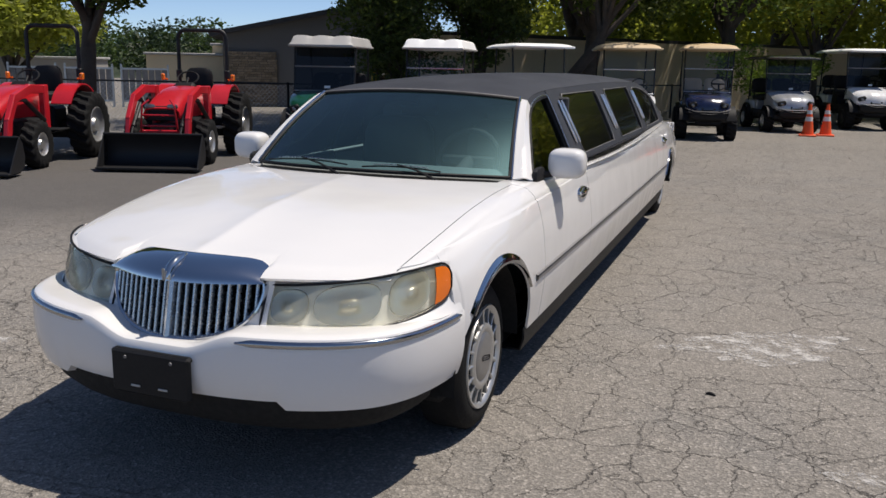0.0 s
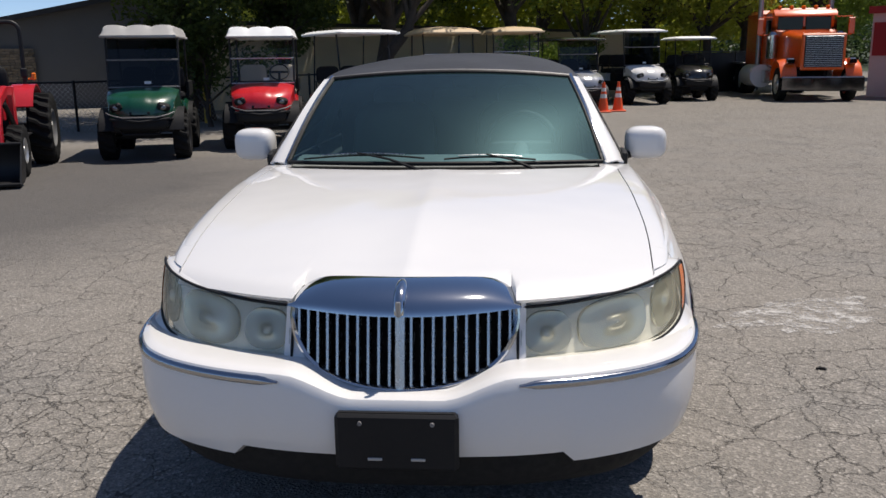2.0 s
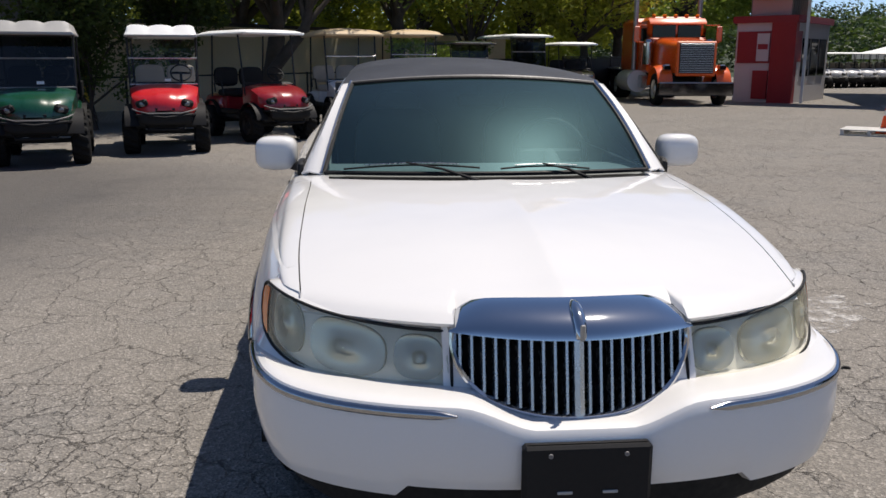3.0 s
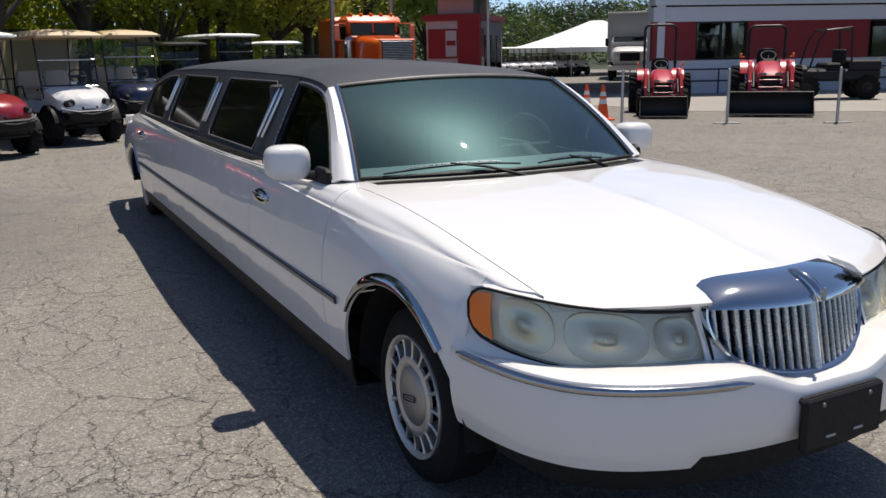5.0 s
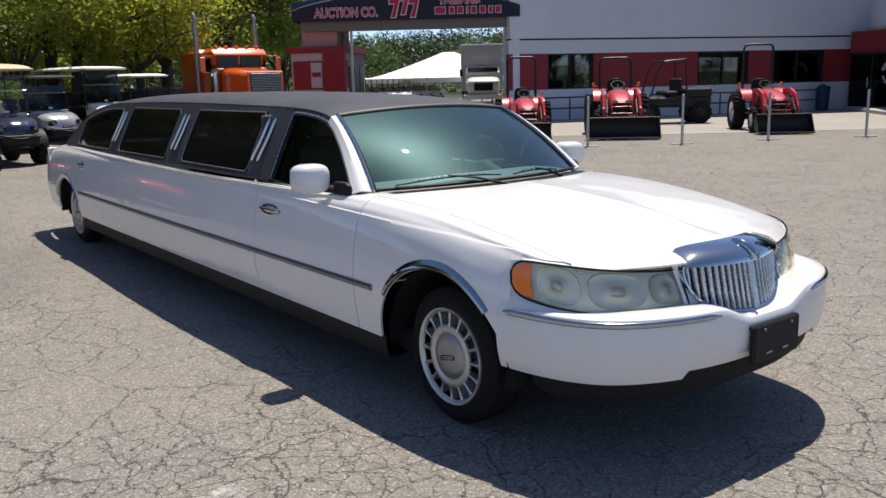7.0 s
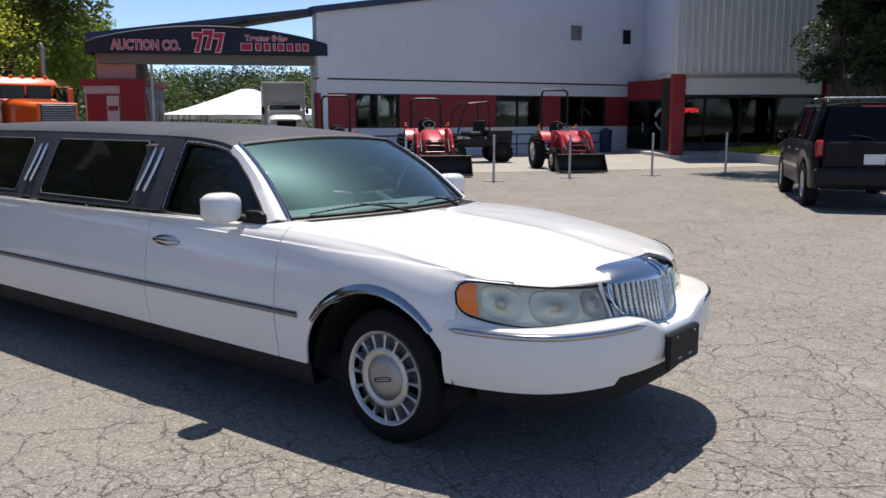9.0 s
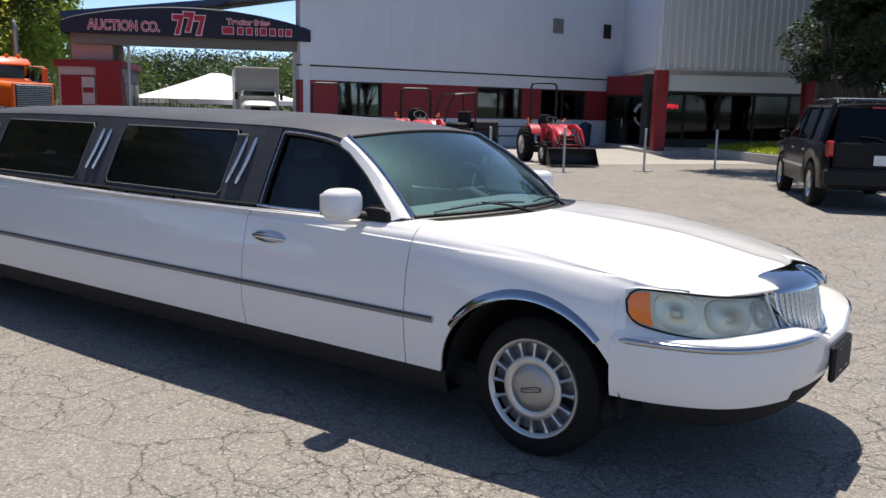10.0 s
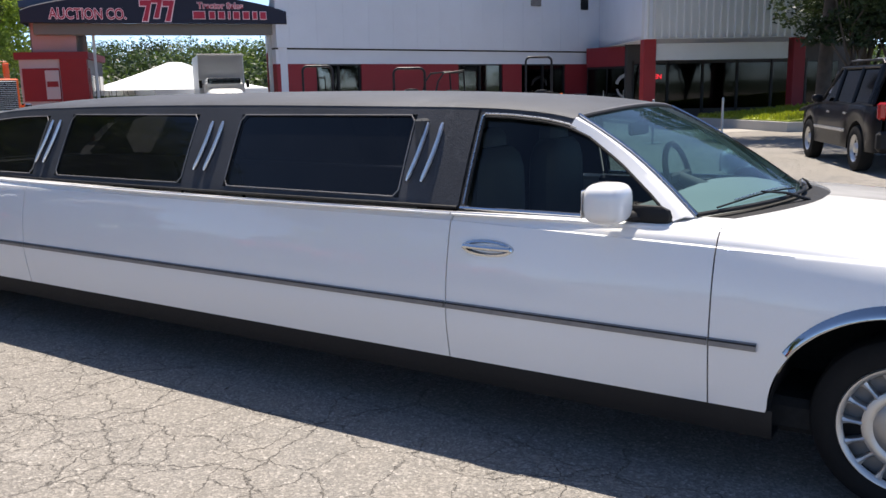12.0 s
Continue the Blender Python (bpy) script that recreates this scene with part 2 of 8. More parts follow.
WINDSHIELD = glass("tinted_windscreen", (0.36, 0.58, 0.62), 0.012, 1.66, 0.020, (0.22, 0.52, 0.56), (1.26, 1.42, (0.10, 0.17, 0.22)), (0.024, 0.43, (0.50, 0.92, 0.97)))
DARK_GLASS = glass("limo_tint_glass", (0.03, 0.034, 0.04), 0.06, 1.42, 0.018, (0.30, 0.32, 0.36))
DOOR_GLASS = glass("light_tint_door_glass", (0.30, 0.40, 0.42), 0.03, 1.45)
CLEAR_GLASS = glass("clear_acrylic", (0.80, 0.84, 0.86), 0.03, 1.4)
SMOKE_GLASS = glass("smoked_acrylic", (0.10, 0.115, 0.13), 0.04, 1.45)
SHOP_GLASS = glass("building_window_glass", (0.45, 0.48, 0.50), 0.03, 2.1)
LENS = glass("yellowed_lamp_lens", (0.985, 0.98, 0.93), 0.05, 1.42, 0.19, (1.0, 0.94, 0.66))
REFLECTOR = surface("lamp_reflector", (0.60, 0.60, 0.53), 0.24, 0.7, vary=0.1, grain=20, broad=9, bump=0.02)
LAMP_SHELL = surface("lamp_housing", (0.93, 0.92, 0.86), 0.35, 0.0, vary=0.1, grain=20, broad=9, bump=0.0)
AMBER = surface("amber_lens", (0.95, 0.20, 0.015), 0.25, vary=0.1, grain=30, broad=8, bump=0.03, coat=0.3)
RED_LENS = surface("red_lens", (0.40, 0.012, 0.012), 0.2, vary=0.1, grain=40, broad=8, bump=0.03, coat=0.8)
TRACTOR_RED = surface("tractor_red", (0.50, 0.012, 0.022), 0.34, vary=0.16, grain=50, broad=4, bump=0.03, coat=0.35, dirt=(0.20, 0.03, 0.03), dirt_at=0.66)
CART_GREEN = surface("dark_green_body", (0.004, 0.062, 0.030), 0.3, vary=0.15, grain=40, broad=2, bump=0.02, coat=0.6)
CART_RED = surface("red_cart_body", (0.60, 0.016, 0.022), 0.3, vary=0.12, grain=40, broad=2, bump=0.02, coat=0.6)
CART_MAROON = surface("maroon_cart_body", (0.28, 0.012, 0.02), 0.3, vary=0.15, grain=40, broad=2, bump=0.02, coat=0.6)
CART_WHITE = surface("white_cart_body", (0.74, 0.74, 0.74), 0.32, vary=0.05, grain=40, broad=2, bump=0.02, coat=0.5)
CART_SILVER = surface("silver_cart_body", (0.42, 0.43, 0.45), 0.3, 0.5, vary=0.08, grain=60, broad=2, bump=0.02, coat=0.5)
CART_NAVY = surface("navy_cart_body", (0.010, 0.016, 0.055), 0.25, vary=0.15, grain=40, broad=2, bump=0.02, coat=0.7)
CART_BLACK = surface("black_cart_body", (0.014, 0.014, 0.015), 0.25, vary=0.15, grain=40, broad=2, bump=0.02, coat=0.7)
CANVAS_WHITE = surface("white_canopy", (0.88, 0.88, 0.86), 0.6, vary=0.05, grain=60, broad=1.5, bump=0.05)
CANVAS_GREY = surface("grey_canopy", (0.42, 0.41, 0.39), 0.65, vary=0.1, grain=60, broad=1.5, bump=0.06)
CANVAS_TAN = surface("tan_canopy", (0.62, 0.46, 0.27), 0.6, vary=0.07, grain=60, broad=1.5, bump=0.05)
SEAT_TAN = surface("beige_cart_seat", (0.42, 0.36, 0.29), 0.55, vary=0.1, grain=60, broad=3, bump=0.1)
ORANGE = surface("truck_orange", (0.80, 0.115, 0.012), 0.28, vary=0.07, grain=40, broad=1.5, bump=0.02, coat=0.7)
SUV_BLACK = surface("dark_suv_paint", (0.008, 0.009, 0.012), 0.3, vary=0.15, grain=40, broad=2, bump=0.0, coat=0.12, spec=0.10)
CONE_ORANGE = surface("cone_orange", (0.85, 0.10, 0.02), 0.6, vary=0.1, grain=50, broad=4, bump=0.08, dirt=(0.3, 0.1, 0.05))
CONE_WHITE = surface("cone_band", (0.72, 0.70, 0.68), 0.5, vary=0.1, grain=50, broad=6, bump=0.05)
POST_METAL = surface("galvanised_steel", (0.45, 0.46, 0.47), 0.4, 0.9, vary=0.15, grain=60, broad=4, bump=0.06)
STUCCO_WHITE = surface("pale_blue_white_wall", (0.66, 0.69, 0.74), 0.7, vary=0.06, grain=30, broad=0.5, bump=0.08, dirt=(0.58, 0.61, 0.66))
METAL_SIDING = surface("cream_metal_siding", (0.60, 0.61, 0.60), 0.5, vary=0.05, grain=30, broad=0.7, bump=0.03)
WALL_RED = surface("dark_red_band", (0.25, 0.018, 0.026), 0.6, vary=0.1, grain=40, broad=0.8, bump=0.06)
BRIGHT_RED = surface("red_column_paint", (0.26, 0.013, 0.018), 0.55, vary=0.1, grain=40, broad=1.2, bump=0.06)
NAVY_FABRIC = surface("navy_awning_fabric", (0.014, 0.017, 0.035), 0.75, vary=0.2, grain=80, broad=0.8, bump=0.1)
SIGN_RED = surface("sign_red", (0.45, 0.02, 0.05), 0.6, vary=0.06, grain=40, broad=2, bump=0.02)
SIGN_PINK = surface("sign_outline", (0.90, 0.62, 0.66), 0.6, vary=0.04, grain=40, broad=2, bump=0.0)
ROOF_BLUE = surface("blue_roof_edge", (0.03, 0.05, 0.10), 0.5, vary=0.1, grain=40, broad=1, bump=0.05)
BEIGE_WALL = surface("beige_block_wall", (0.66, 0.55, 0.37), 0.85, vary=0.1, grain=18, broad=0.5, bump=0.2, dirt=(0.50, 0.41, 0.28))
GREY_WALL = surface("grey_stucco", (0.13, 0.13, 0.13), 0.85, vary=0.12, grain=18, broad=0.4, bump=0.2)
DARK_ROOF = surface("dark_shingle", (0.05, 0.05, 0.052), 0.9, vary=0.3, grain=24, broad=1, bump=0.4)
# tan darkened in its colour for the shade under the awning
SHADED_TAN = surface("tan_with_shade_colour", (0.17, 0.16, 0.145), 0.7, vary=0.1, grain=30, broad=0.8, bump=0.05)
CART_LAMP = surface("grey_lamp_lens", (0.20, 0.205, 0.21), 0.15, 0.5, vary=0.15, grain=30, broad=9, bump=0.02, coat=0.8)
STONE = stonework_material()
BARK = surface("bark", (0.07, 0.055, 0.042), 0.95, vary=0.45, grain=26, broad=4, bump=0.8)
# dark colour stands in for shade in the rooms and recessed shop front
ROOM_SHADE = surface("interior_shade_colour", (0.045, 0.045, 0.046), 0.8, vary=0.3, grain=10, broad=0.7, bump=0.0)
KERB = surface("kerb_concrete", (0.42, 0.41, 0.39), 0.85, vary=0.12, grain=50, broad=1, bump=0.2)
PINK_WALL = surface("faded_pink_wall", (0.46, 0.31, 0.32), 0.7, vary=0.08, grain=30, broad=0.8, bump=0.05)
BOOTH_PALE = surface("pale_booth_wall", (0.50, 0.48, 0.48), 0.7, vary=0.08, grain=30, broad=0.8, bump=0.05)
KERB_WHITE = surface("whitish_weathered_boards", (0.62, 0.60, 0.56), 0.8, vary=0.12, grain=50, broad=3, bump=0.15)
YELLOW = surface("yellow_paint", (0.60, 0.40, 0.03), 0.6, vary=0.15, grain=40, broad=3, bump=0.1)
BLUE_BIN = surface("dark_blue_plastic", (0.012, 0.03, 0.075), 0.45, vary=0.1, grain=50, broad=3, bump=0.05)
TENT_WHITE = surface("white_tent", (0.80, 0.80, 0.78), 0.7, vary=0.03, grain=40, broad=0.6, bump=0.04)
BOX_GREY = surface("aluminium_box", (0.48, 0.50, 0.52), 0.5, 0.3, vary=0.07, grain=40, broad=0.6, bump=0.05)
NEON_RED, _nn, _nl, _np = nodes_of("lit_red_tube")
_np.inputs["Base Color"].default_value = (0.5, 0.02, 0.03, 1)
_np.inputs["Emission Color"].default_value = (1.0, 0.04, 0.06, 1)
_np.inputs["Emission Strength"].default_value = 0.5
LEAF_OAK = leaf_material("oak_leaf", (0.055, 0.085, 0.022), (0.19, 0.235, 0.055), 0.58)
LEAF_DARK = leaf_material("dark_leaf", (0.034, 0.056, 0.018), (0.145, 0.19, 0.05), 0.54)
LEAF_YELLOW = leaf_material("sunny_leaf", (0.19, 0.235, 0.05), (0.50, 0.52, 0.12), 0.68)
LEAF_HILL = leaf_material("hill_leaf", (0.04, 0.075, 0.025), (0.12, 0.17, 0.055), 0.4)
LEAF_DEEP = leaf_material("deep_green_leaf", (0.012, 0.024, 0.010), (0.050, 0.078, 0.028), 0.3)
LEAF_GREEN = leaf_material("fresh_leaf", (0.115, 0.185, 0.045), (0.32, 0.42, 0.10), 0.58)
HILL_SOIL = surface("dry_grass_slope", (0.028, 0.042, 0.016), 0.95, vary=0.35, grain=3, broad=0.05, bump=0.3)
GRASS = surface("lawn_soil", (0.22, 0.26, 0.03), 0.95, vary=0.3, grain=40, broad=1, bump=0.3)
GRASS_BLADE = leaf_material("grass_blade", (0.22, 0.27, 0.025), (0.40, 0.44, 0.05), 0.4)


# ---- building with meshes ----
class Geo:
    """Collects faces for one mesh."""

    def __init__(self):
        self.v, self.f = [], []

    def add(self, verts, faces, m=None):
        k = len(self.v)
        self.v += [tuple(m @ Vector(p)) for p in verts] if m else [tuple(p) for p in verts]
        self.f += [tuple(k + i for i in q) for q in faces]
        return self

    def box(self, c, s, bevel=0.0, m=None):
        """A box with its middle at c and the sizes s, with cut edges."""
        hx, hy, hz = (a / 2 for a in s)
        b = min(bevel, hx * 0.95, hy * 0.95, hz * 0.95)
        if b <= 0:
            v = [(c[0] + i * hx, c[1] + j * hy, c[2] + k * hz) for i in (-1, 1) for j in (-1, 1) for k in (-1, 1)]
            return self.add(v, [(0, 1, 3, 2), (4, 6, 7, 5), (0, 4, 5, 1), (2, 3, 7, 6), (0, 2, 6, 4), (1, 5, 7, 3)], m)
        v, at = [], {}
        for i in (-1, 1):
            for j in (-1, 1):
                for k in (-1, 1):
                    for a, p in enumerate(((i * hx, j * (hy - b), k * (hz - b)), (i * (hx - b), j * hy, k * (hz - b)), (i * (hx - b), j * (hy - b), k * hz))):
                        at[i, j, k, a] = len(v)
                        v.append((c[0] + p[0], c[1] + p[1], c[2] + p[2]))
        f = []
        for s1 in (-1, 1):
            f.append([at[s1, j, k, 0] for j, k in ((-1, -1), (1, -1), (1, 1), (-1, 1))])
            f.append([at[i, s1, k, 1] for i, k in ((-1, -1), (1, -1), (1, 1), (-1, 1))])
            f.append([at[i, j, s1, 2] for i, j in ((-1, -1), (1, -1), (1, 1), (-1, 1))])
            for s2 in (-1, 1):
                f.append([at[s1, s2, -1, 0], at[s1, s2, 1, 0], at[s1, s2, 1, 1], at[s1, s2, -1, 1]])
                f.append([at[s1, -1, s2, 0], at[s1, 1, s2, 0], at[s1, 1, s2, 2], at[s1, -1, s2, 2]])
                f.append([at[-1, s1, s2, 1], at[1, s1, s2, 1], at[1, s1, s2, 2], at[-1, s1, s2, 2]])
                for s3 in (-1, 1):
                    f.append([at[s1, s2, s3, a] for a in range(3)])
        return self.add(v, f, m)

    def rod(self, a, b, r, r2=None, n=10, caps=True):
        """A round bar from a to b."""
        a, b = Vector(a), Vector(b)
        q = (b - a).to_track_quat("Z", "Y").to_matrix()
        r2 = r if r2 is None else r2
        v = [a + q @ Vector((math.cos(t) * r, math.sin(t) * r, 0)) for t in (2 * math.pi * i / n for i in range(n))]
        v += [b + q @ Vector((math.cos(t) * r2, math.sin(t) * r2, 0)) for t in (2 * math.pi * i / n for i in range(n))]
        f = [(i, (i + 1) % n, n + (i + 1) % n, n + i) for i in range(n)]
        if caps:
            f += [tuple(range(n))[::-1], tuple(range(n, 2 * n))]
        return self.add(v, f)

    def pipe(self, pts, r, n=8, closed=False, flat=1.0):
        """A bent tube through the points; r may be one radius or one a point."""
        pts = [Vector(p) for p in pts]
        k = len(pts)
        rs = r if isinstance(r, (list, tuple)) else [r] * k
        v, up = [], None
        for i, p in enumerate(pts):
            d = (pts[(i + 1) % k if closed else min(i + 1, k - 1)] - pts[(i - 1) % k if closed else max(i - 1, 0)]).normalized()
            if up is None:
                up = d.orthogonal().normalized()
            up = (up - d * up.dot(d)).normalized()
            side = d.cross(up)
            v += [p + up * (math.cos(t) * rs[i]) + side * (math.sin(t) * rs[i] * flat) for t in (2 * math.pi * j / n for j in range(n))]
        f = []
        for i in range(k if closed else k - 1):
            o, q = i * n, ((i + 1) % k) * n
            f += [(o + j, o + (j + 1) % n, q + (j + 1) % n, q + j) for j in range(n)]
        if not closed:
            f += [tuple(range(n))[::-1], tuple(range((k - 1) * n, k * n))]
        return self.add(v, f)

    def sheet(self, rows, closed=False):
        """A net of quads over rows of points, all of one length."""
        h, w = len(rows), len(rows[0])
        v = [p for row in rows for p in row]
        f = [(i * w + j, i * w + (j + 1) % w, (i + 1) * w + (j + 1) % w, (i + 1) * w + j) for i in range(h - 1) for j in range(w if closed else w - 1)]
        return self.add(v, f)

    def turned(self, profile, c, axis="x", n=32):
        """Profile of (along, radius) turned about an axis through c."""
        rows = []
        for a, r in profile:
            ring = []
            for i in range(n):
                t = 2 * math.pi * i / n
                u, w = r * math.cos(t), r * math.sin(t)
                ring.append({"x": (c[0] + a, c[1] + u, c[2] + w), "y": (c[0] + u, c[1] + a, c[2] + w), "z": (c[0] + u, c[1] + w, c[2] + a)}[axis])
            rows.append(ring)
        return self.sheet(rows, True)

    def slab(self, outline, z0, z1, m=None):
        """An outline of (x, y) raised from z0 to z1."""
        k = len(outline)
        v = [(x, y, z0) for x, y in outline] + [(x, y, z1) for x, y in outline]
        return self.add(v, [tuple(range(k))[::-1], tuple(range(k, 2 * k))] + [(i, (i + 1) % k, k + (i + 1) % k, k + i) for i in range(k)], m)

    def blob(self, c, s, n=16, power=1.0, m=None):
        """A rounded lump with half sizes s; power under 1 makes it boxier."""
        pw = lambda t: math.copysign(abs(t) ** power, t)
        rows = []
        for i in range(n // 2 + 1):
            a = -math.pi / 2 + math.pi * i / (n // 2)
            rows.append([(c[0] + s[0] * pw(math.cos(a)) * pw(math.cos(b)), c[1] + s[1] * pw(math.cos(a)) * pw(math.sin(b)), c[2] + s[2] * pw(math.sin(a))) for b in (2 * math.pi * j / n for j in range(n))])
        if m:
            rows = [[tuple(m @ Vector(p)) for p in row] for row in rows]
        return self.sheet(rows, True)


def made(name, geo, material, parent=None, label="", sharp=35.0, thick=0.0, smooth=True):
    """One mesh object from a Geo."""
    me = bpy.data.meshes.new(name)
    me.from_pydata(geo.v, [], geo.f)
    bm = bmesh.new()
    bm.from_mesh(me)
    if len(bm.verts) < 60000:
        bmesh.ops.remove_doubles(bm, verts=bm.verts, dist=1e-5)
        bmesh.ops.recalc_face_normals(bm, faces=bm.faces)
    bm.edges.index_update()
    rim = [e.index for e in bm.edges if e.is_boundary] if thick else []
    bm.to_mesh(me)
    bm.free()
    if smooth:
        me.shade_smooth()
        me.set_sharp_from_angle(angle=radians(sharp))
        for k in rim:
            me.edges[k].use_edge_sharp = True
    me.materials.append(material)
    ob = new(name, me)
    if thick:
        mod = ob.modifiers.new("thickness", "SOLIDIFY")
        mod.thickness, mod.offset = abs(thick), -1 if thick > 0 else 1
    if parent:
        ob.parent = parent
    if label:
        tagged(ob, label)
    return ob


def thing(name, label, category, m=None, group="", kind=""):
    """The root of a thing: an empty at its base, to which the parts are tied."""
    ob = new(name)
    ob.empty_display_size = 0.2
    if m:
        ob.matrix_world = m
    return tagged(ob, label, category, group, kind)


def facing(x, y, dx, dy, z=0.0):
    """Pose of a vehicle standing at x, y whose nose, -y of its own, points along dx, dy."""
    return pose(x, y, z, 0, 0, math.degrees(math.atan2(dx, -dy)))


def lerp(a, b, t):
    return a + (b - a) * t


def spread(a, b, n):
    return [a + (b - a) * i / (n - 1) for i in range(n)]


def curve_at(xs, ys, x):
    """Smooth curve through the points (xs, ys) by Hermite pieces; ys may be rows."""
    xs, ys = np.asarray(xs, float), np.asarray(ys, float)
    x = min(max(x, xs[0]), xs[-1])
    d = np.gradient(ys, xs, axis=0)
    i = int(min(max(np.searchsorted(xs, x) - 1, 0), len(xs) - 2))
    h = xs[i + 1] - xs[i]
    t = (x - xs[i]) / h
    return (2 * t**3 - 3 * t**2 + 1) * ys[i] + (t**3 - 2 * t**2 + t) * h * d[i] + (-2 * t**3 + 3 * t**2) * ys[i + 1] + (t**3 - t**2) * h * d[i + 1]


# ---- ground ----
g = Geo()
g.sheet([[(x, y, 0.0) for x in (-1500, -60, -20, 0, 20, 60, 1500)] for y in (-1500, -40, -15, 0, 15, 50, 1500)])
ground = tagged(made("ground", g, ASPHALT, smooth=False), "weathered cracked grey asphalt lot", "ground", kind="structure")

# pale concrete apron before the sales building, flush with the asphalt
g = Geo()
apron = [(13.2, 19.2), (13.6, 15.2), (16.0, 12.8), (20.0, 9.9), (25.4, 6.6), (30.0, 12.0), (34.5, 16.0), (32.6, 17.0), (18.4, 22.6), (16.5, 25.5)]
g.slab(apron, -0.2, 0.006)
tagged(made("pavement", g, CONCRETE, smooth=False), "pale concrete apron before the sales building", "pavement", kind="structure")

# whitish worn patch and small stains on the asphalt
PALE_BLOTCH = blotch_material("pale_scuffed_patch", (0.62, 0.60, 0.57), 0.47)
for n, (x, y, rx, ry, a) in enumerate(((2.05, 2.75, 0.55, 0.26, 0.5), (2.45, 1.15, 0.13, 0.07, 0.2), (2.9, 1.9, 0.16, 0.07, 0.3), (-2.1, 1.0, 0.14, 0.10, 0.1), (-2.0, -0.2, 0.16, 0.10, 0.8))):
    g = Geo()
    ring = []
    for i in range(40):
        t = 2 * math.pi * i / 40
        k = 1 + 0.75 * noise.noise(Vector((math.cos(t) * 2.6 + n * 7, math.sin(t) * 2.6, 0.3)))
        px, py = rx * k * math.cos(t), ry * k * math.sin(t)
        ring.append((x + px * math.cos(a) - py * math.sin(a), y + px * math.sin(a) + py * math.cos(a), 0.004))
    g.add(ring, [tuple(range(40))])
    tagged(made("asphalt_stain", g, PALE_BLOTCH, ground, smooth=False), "pale scuffed patch on the asphalt")

def glyphs(text, size, fat=0.0):
    cu = bpy.data.curves.new("letters", "FONT")
    cu.body, cu.size, cu.extrude, cu.offset, cu.align_x = text, size, 0.006, fat, "LEFT"
    tmp = bpy.data.objects.new("letters", cu)
    me = bpy.data.meshes.new_from_object(tmp)
    bpy.data.objects.remove(tmp)
    return me


# ---- sales building: a long wall, then an angled front over a recessed entry ----
WALL_A, WALL_B = Vector((18.5, 22.34, 0)), Vector((33.5, 16.51, 0))
WALL_U = (WALL_B - WALL_A).normalized()
WALL_N = Vector((-WALL_U.y, WALL_U.x, 0)) * -1           # towards the lot
WALL_LEN = (WALL_B - WALL_A).length
WALL_M = Matrix(((WALL_U.x, -WALL_N.x, 0, WALL_A.x), (WALL_U.y, -WALL_N.y, 0, WALL_A.y), (0, 0, 1, 0), (0, 0, 0, 1)))   # local: x along the wall, y into it, z up


def wall_box(g, u0, u1, d0, d1, z0, z1, bevel=0.0):
    return g.box(((u0 + u1) / 2, (d0 + d1) / 2, (z0 + z1) / 2), (u1 - u0, d1 - d0, z1 - z0), bevel, WALL_M)


roof_at = lambda u: 5.38 + 0.165 * u
WINS = [(1.55, 3.45), (8.0, 10.35), (11.4, 14.0)]
g = Geo()
wall_box(g, 0, WALL_LEN, 0.0, 0.3, 0, 1.15)
hall = made("wall_front", g, STUCCO_WHITE, None, "", smooth=False)
tagged(hall, "pale blue-white sales building wall with dark red window band", "building", kind="structure")
edges = [0.0] + [e for w in WINS for e in w] + [WALL_LEN]
for a, b in zip(edges[::2], edges[1::2]):
    if b - a > 0.05:
        made("red_band", wall_box(Geo(), a, b, -0.02, 0.3, 1.15, 2.48), WALL_RED, hall, "dark red painted band", smooth=False)
made("upper_wall_course", wall_box(Geo(), 0, WALL_LEN, 0.0, 0.3, 2.48, 2.98), STUCCO_WHITE, hall, "", smooth=False)
# groove strip coloured dark to stand in for its shadow
made("groove", wall_box(Geo(), 0, WALL_LEN, 0.03, 0.3, 2.98, 3.04), DARK_STEEL, hall, "groove across the wall, its shadow put into the dark colour", smooth=False)
k = [(0, 3.04), (WALL_LEN, 3.04), (WALL_LEN, roof_at(WALL_LEN)), (0, roof_at(0))]
g = Geo()
m2 = WALL_M @ Matrix(((1, 0, 0, 0), (0, 0, 1, 0), (0, 1, 0, 0), (0, 0, 0, 1)))
g.slab(k, -0.12, 0.3, m2)
made("upper_wall", g, STUCCO_WHITE, hall, "pale upper wall", smooth=False)
for i in range(14):
    u = i * 1.09 + 0.5
    made("wall_seam", wall_box(Geo(), u, u + 0.014, -0.128, -0.1, 3.06, roof_at(u) - 0.25), STUCCO_WHITE, hall, "", smooth=False)
for a, b in WINS:
    w = new("window")
    w.parent = hall
    made("pane", wall_box(Geo(), a + 0.05, b - 0.05, 0.10, 0.115, 1.20, 2.44), SHOP_GLASS, w, "dark window glass", smooth=False)
    g = Geo()
    for u0, u1, z0, z1 in ((a, b, 1.15, 1.21), (a, b, 2.42, 2.48), (a, a + 0.06, 1.15, 2.48), (b - 0.06, b, 1.15, 2.48), ((a + b) / 2 - 0.03, (a + b) / 2 + 0.03, 1.2, 2.44)):
        wall_box(g, u0, u1, 0.03, 0.13, z0, z1)
    made("window_frame", g, DARK_STEEL, w, "dark metal window frame", smooth=False)
    # dark sheet in place of the room, its shade put into the colour
    made("room_shade_sheet", wall_box(Geo(), a, b, 0.9, 1.0, 0.9, 2.6), ROOM_SHADE, w, "", smooth=False)
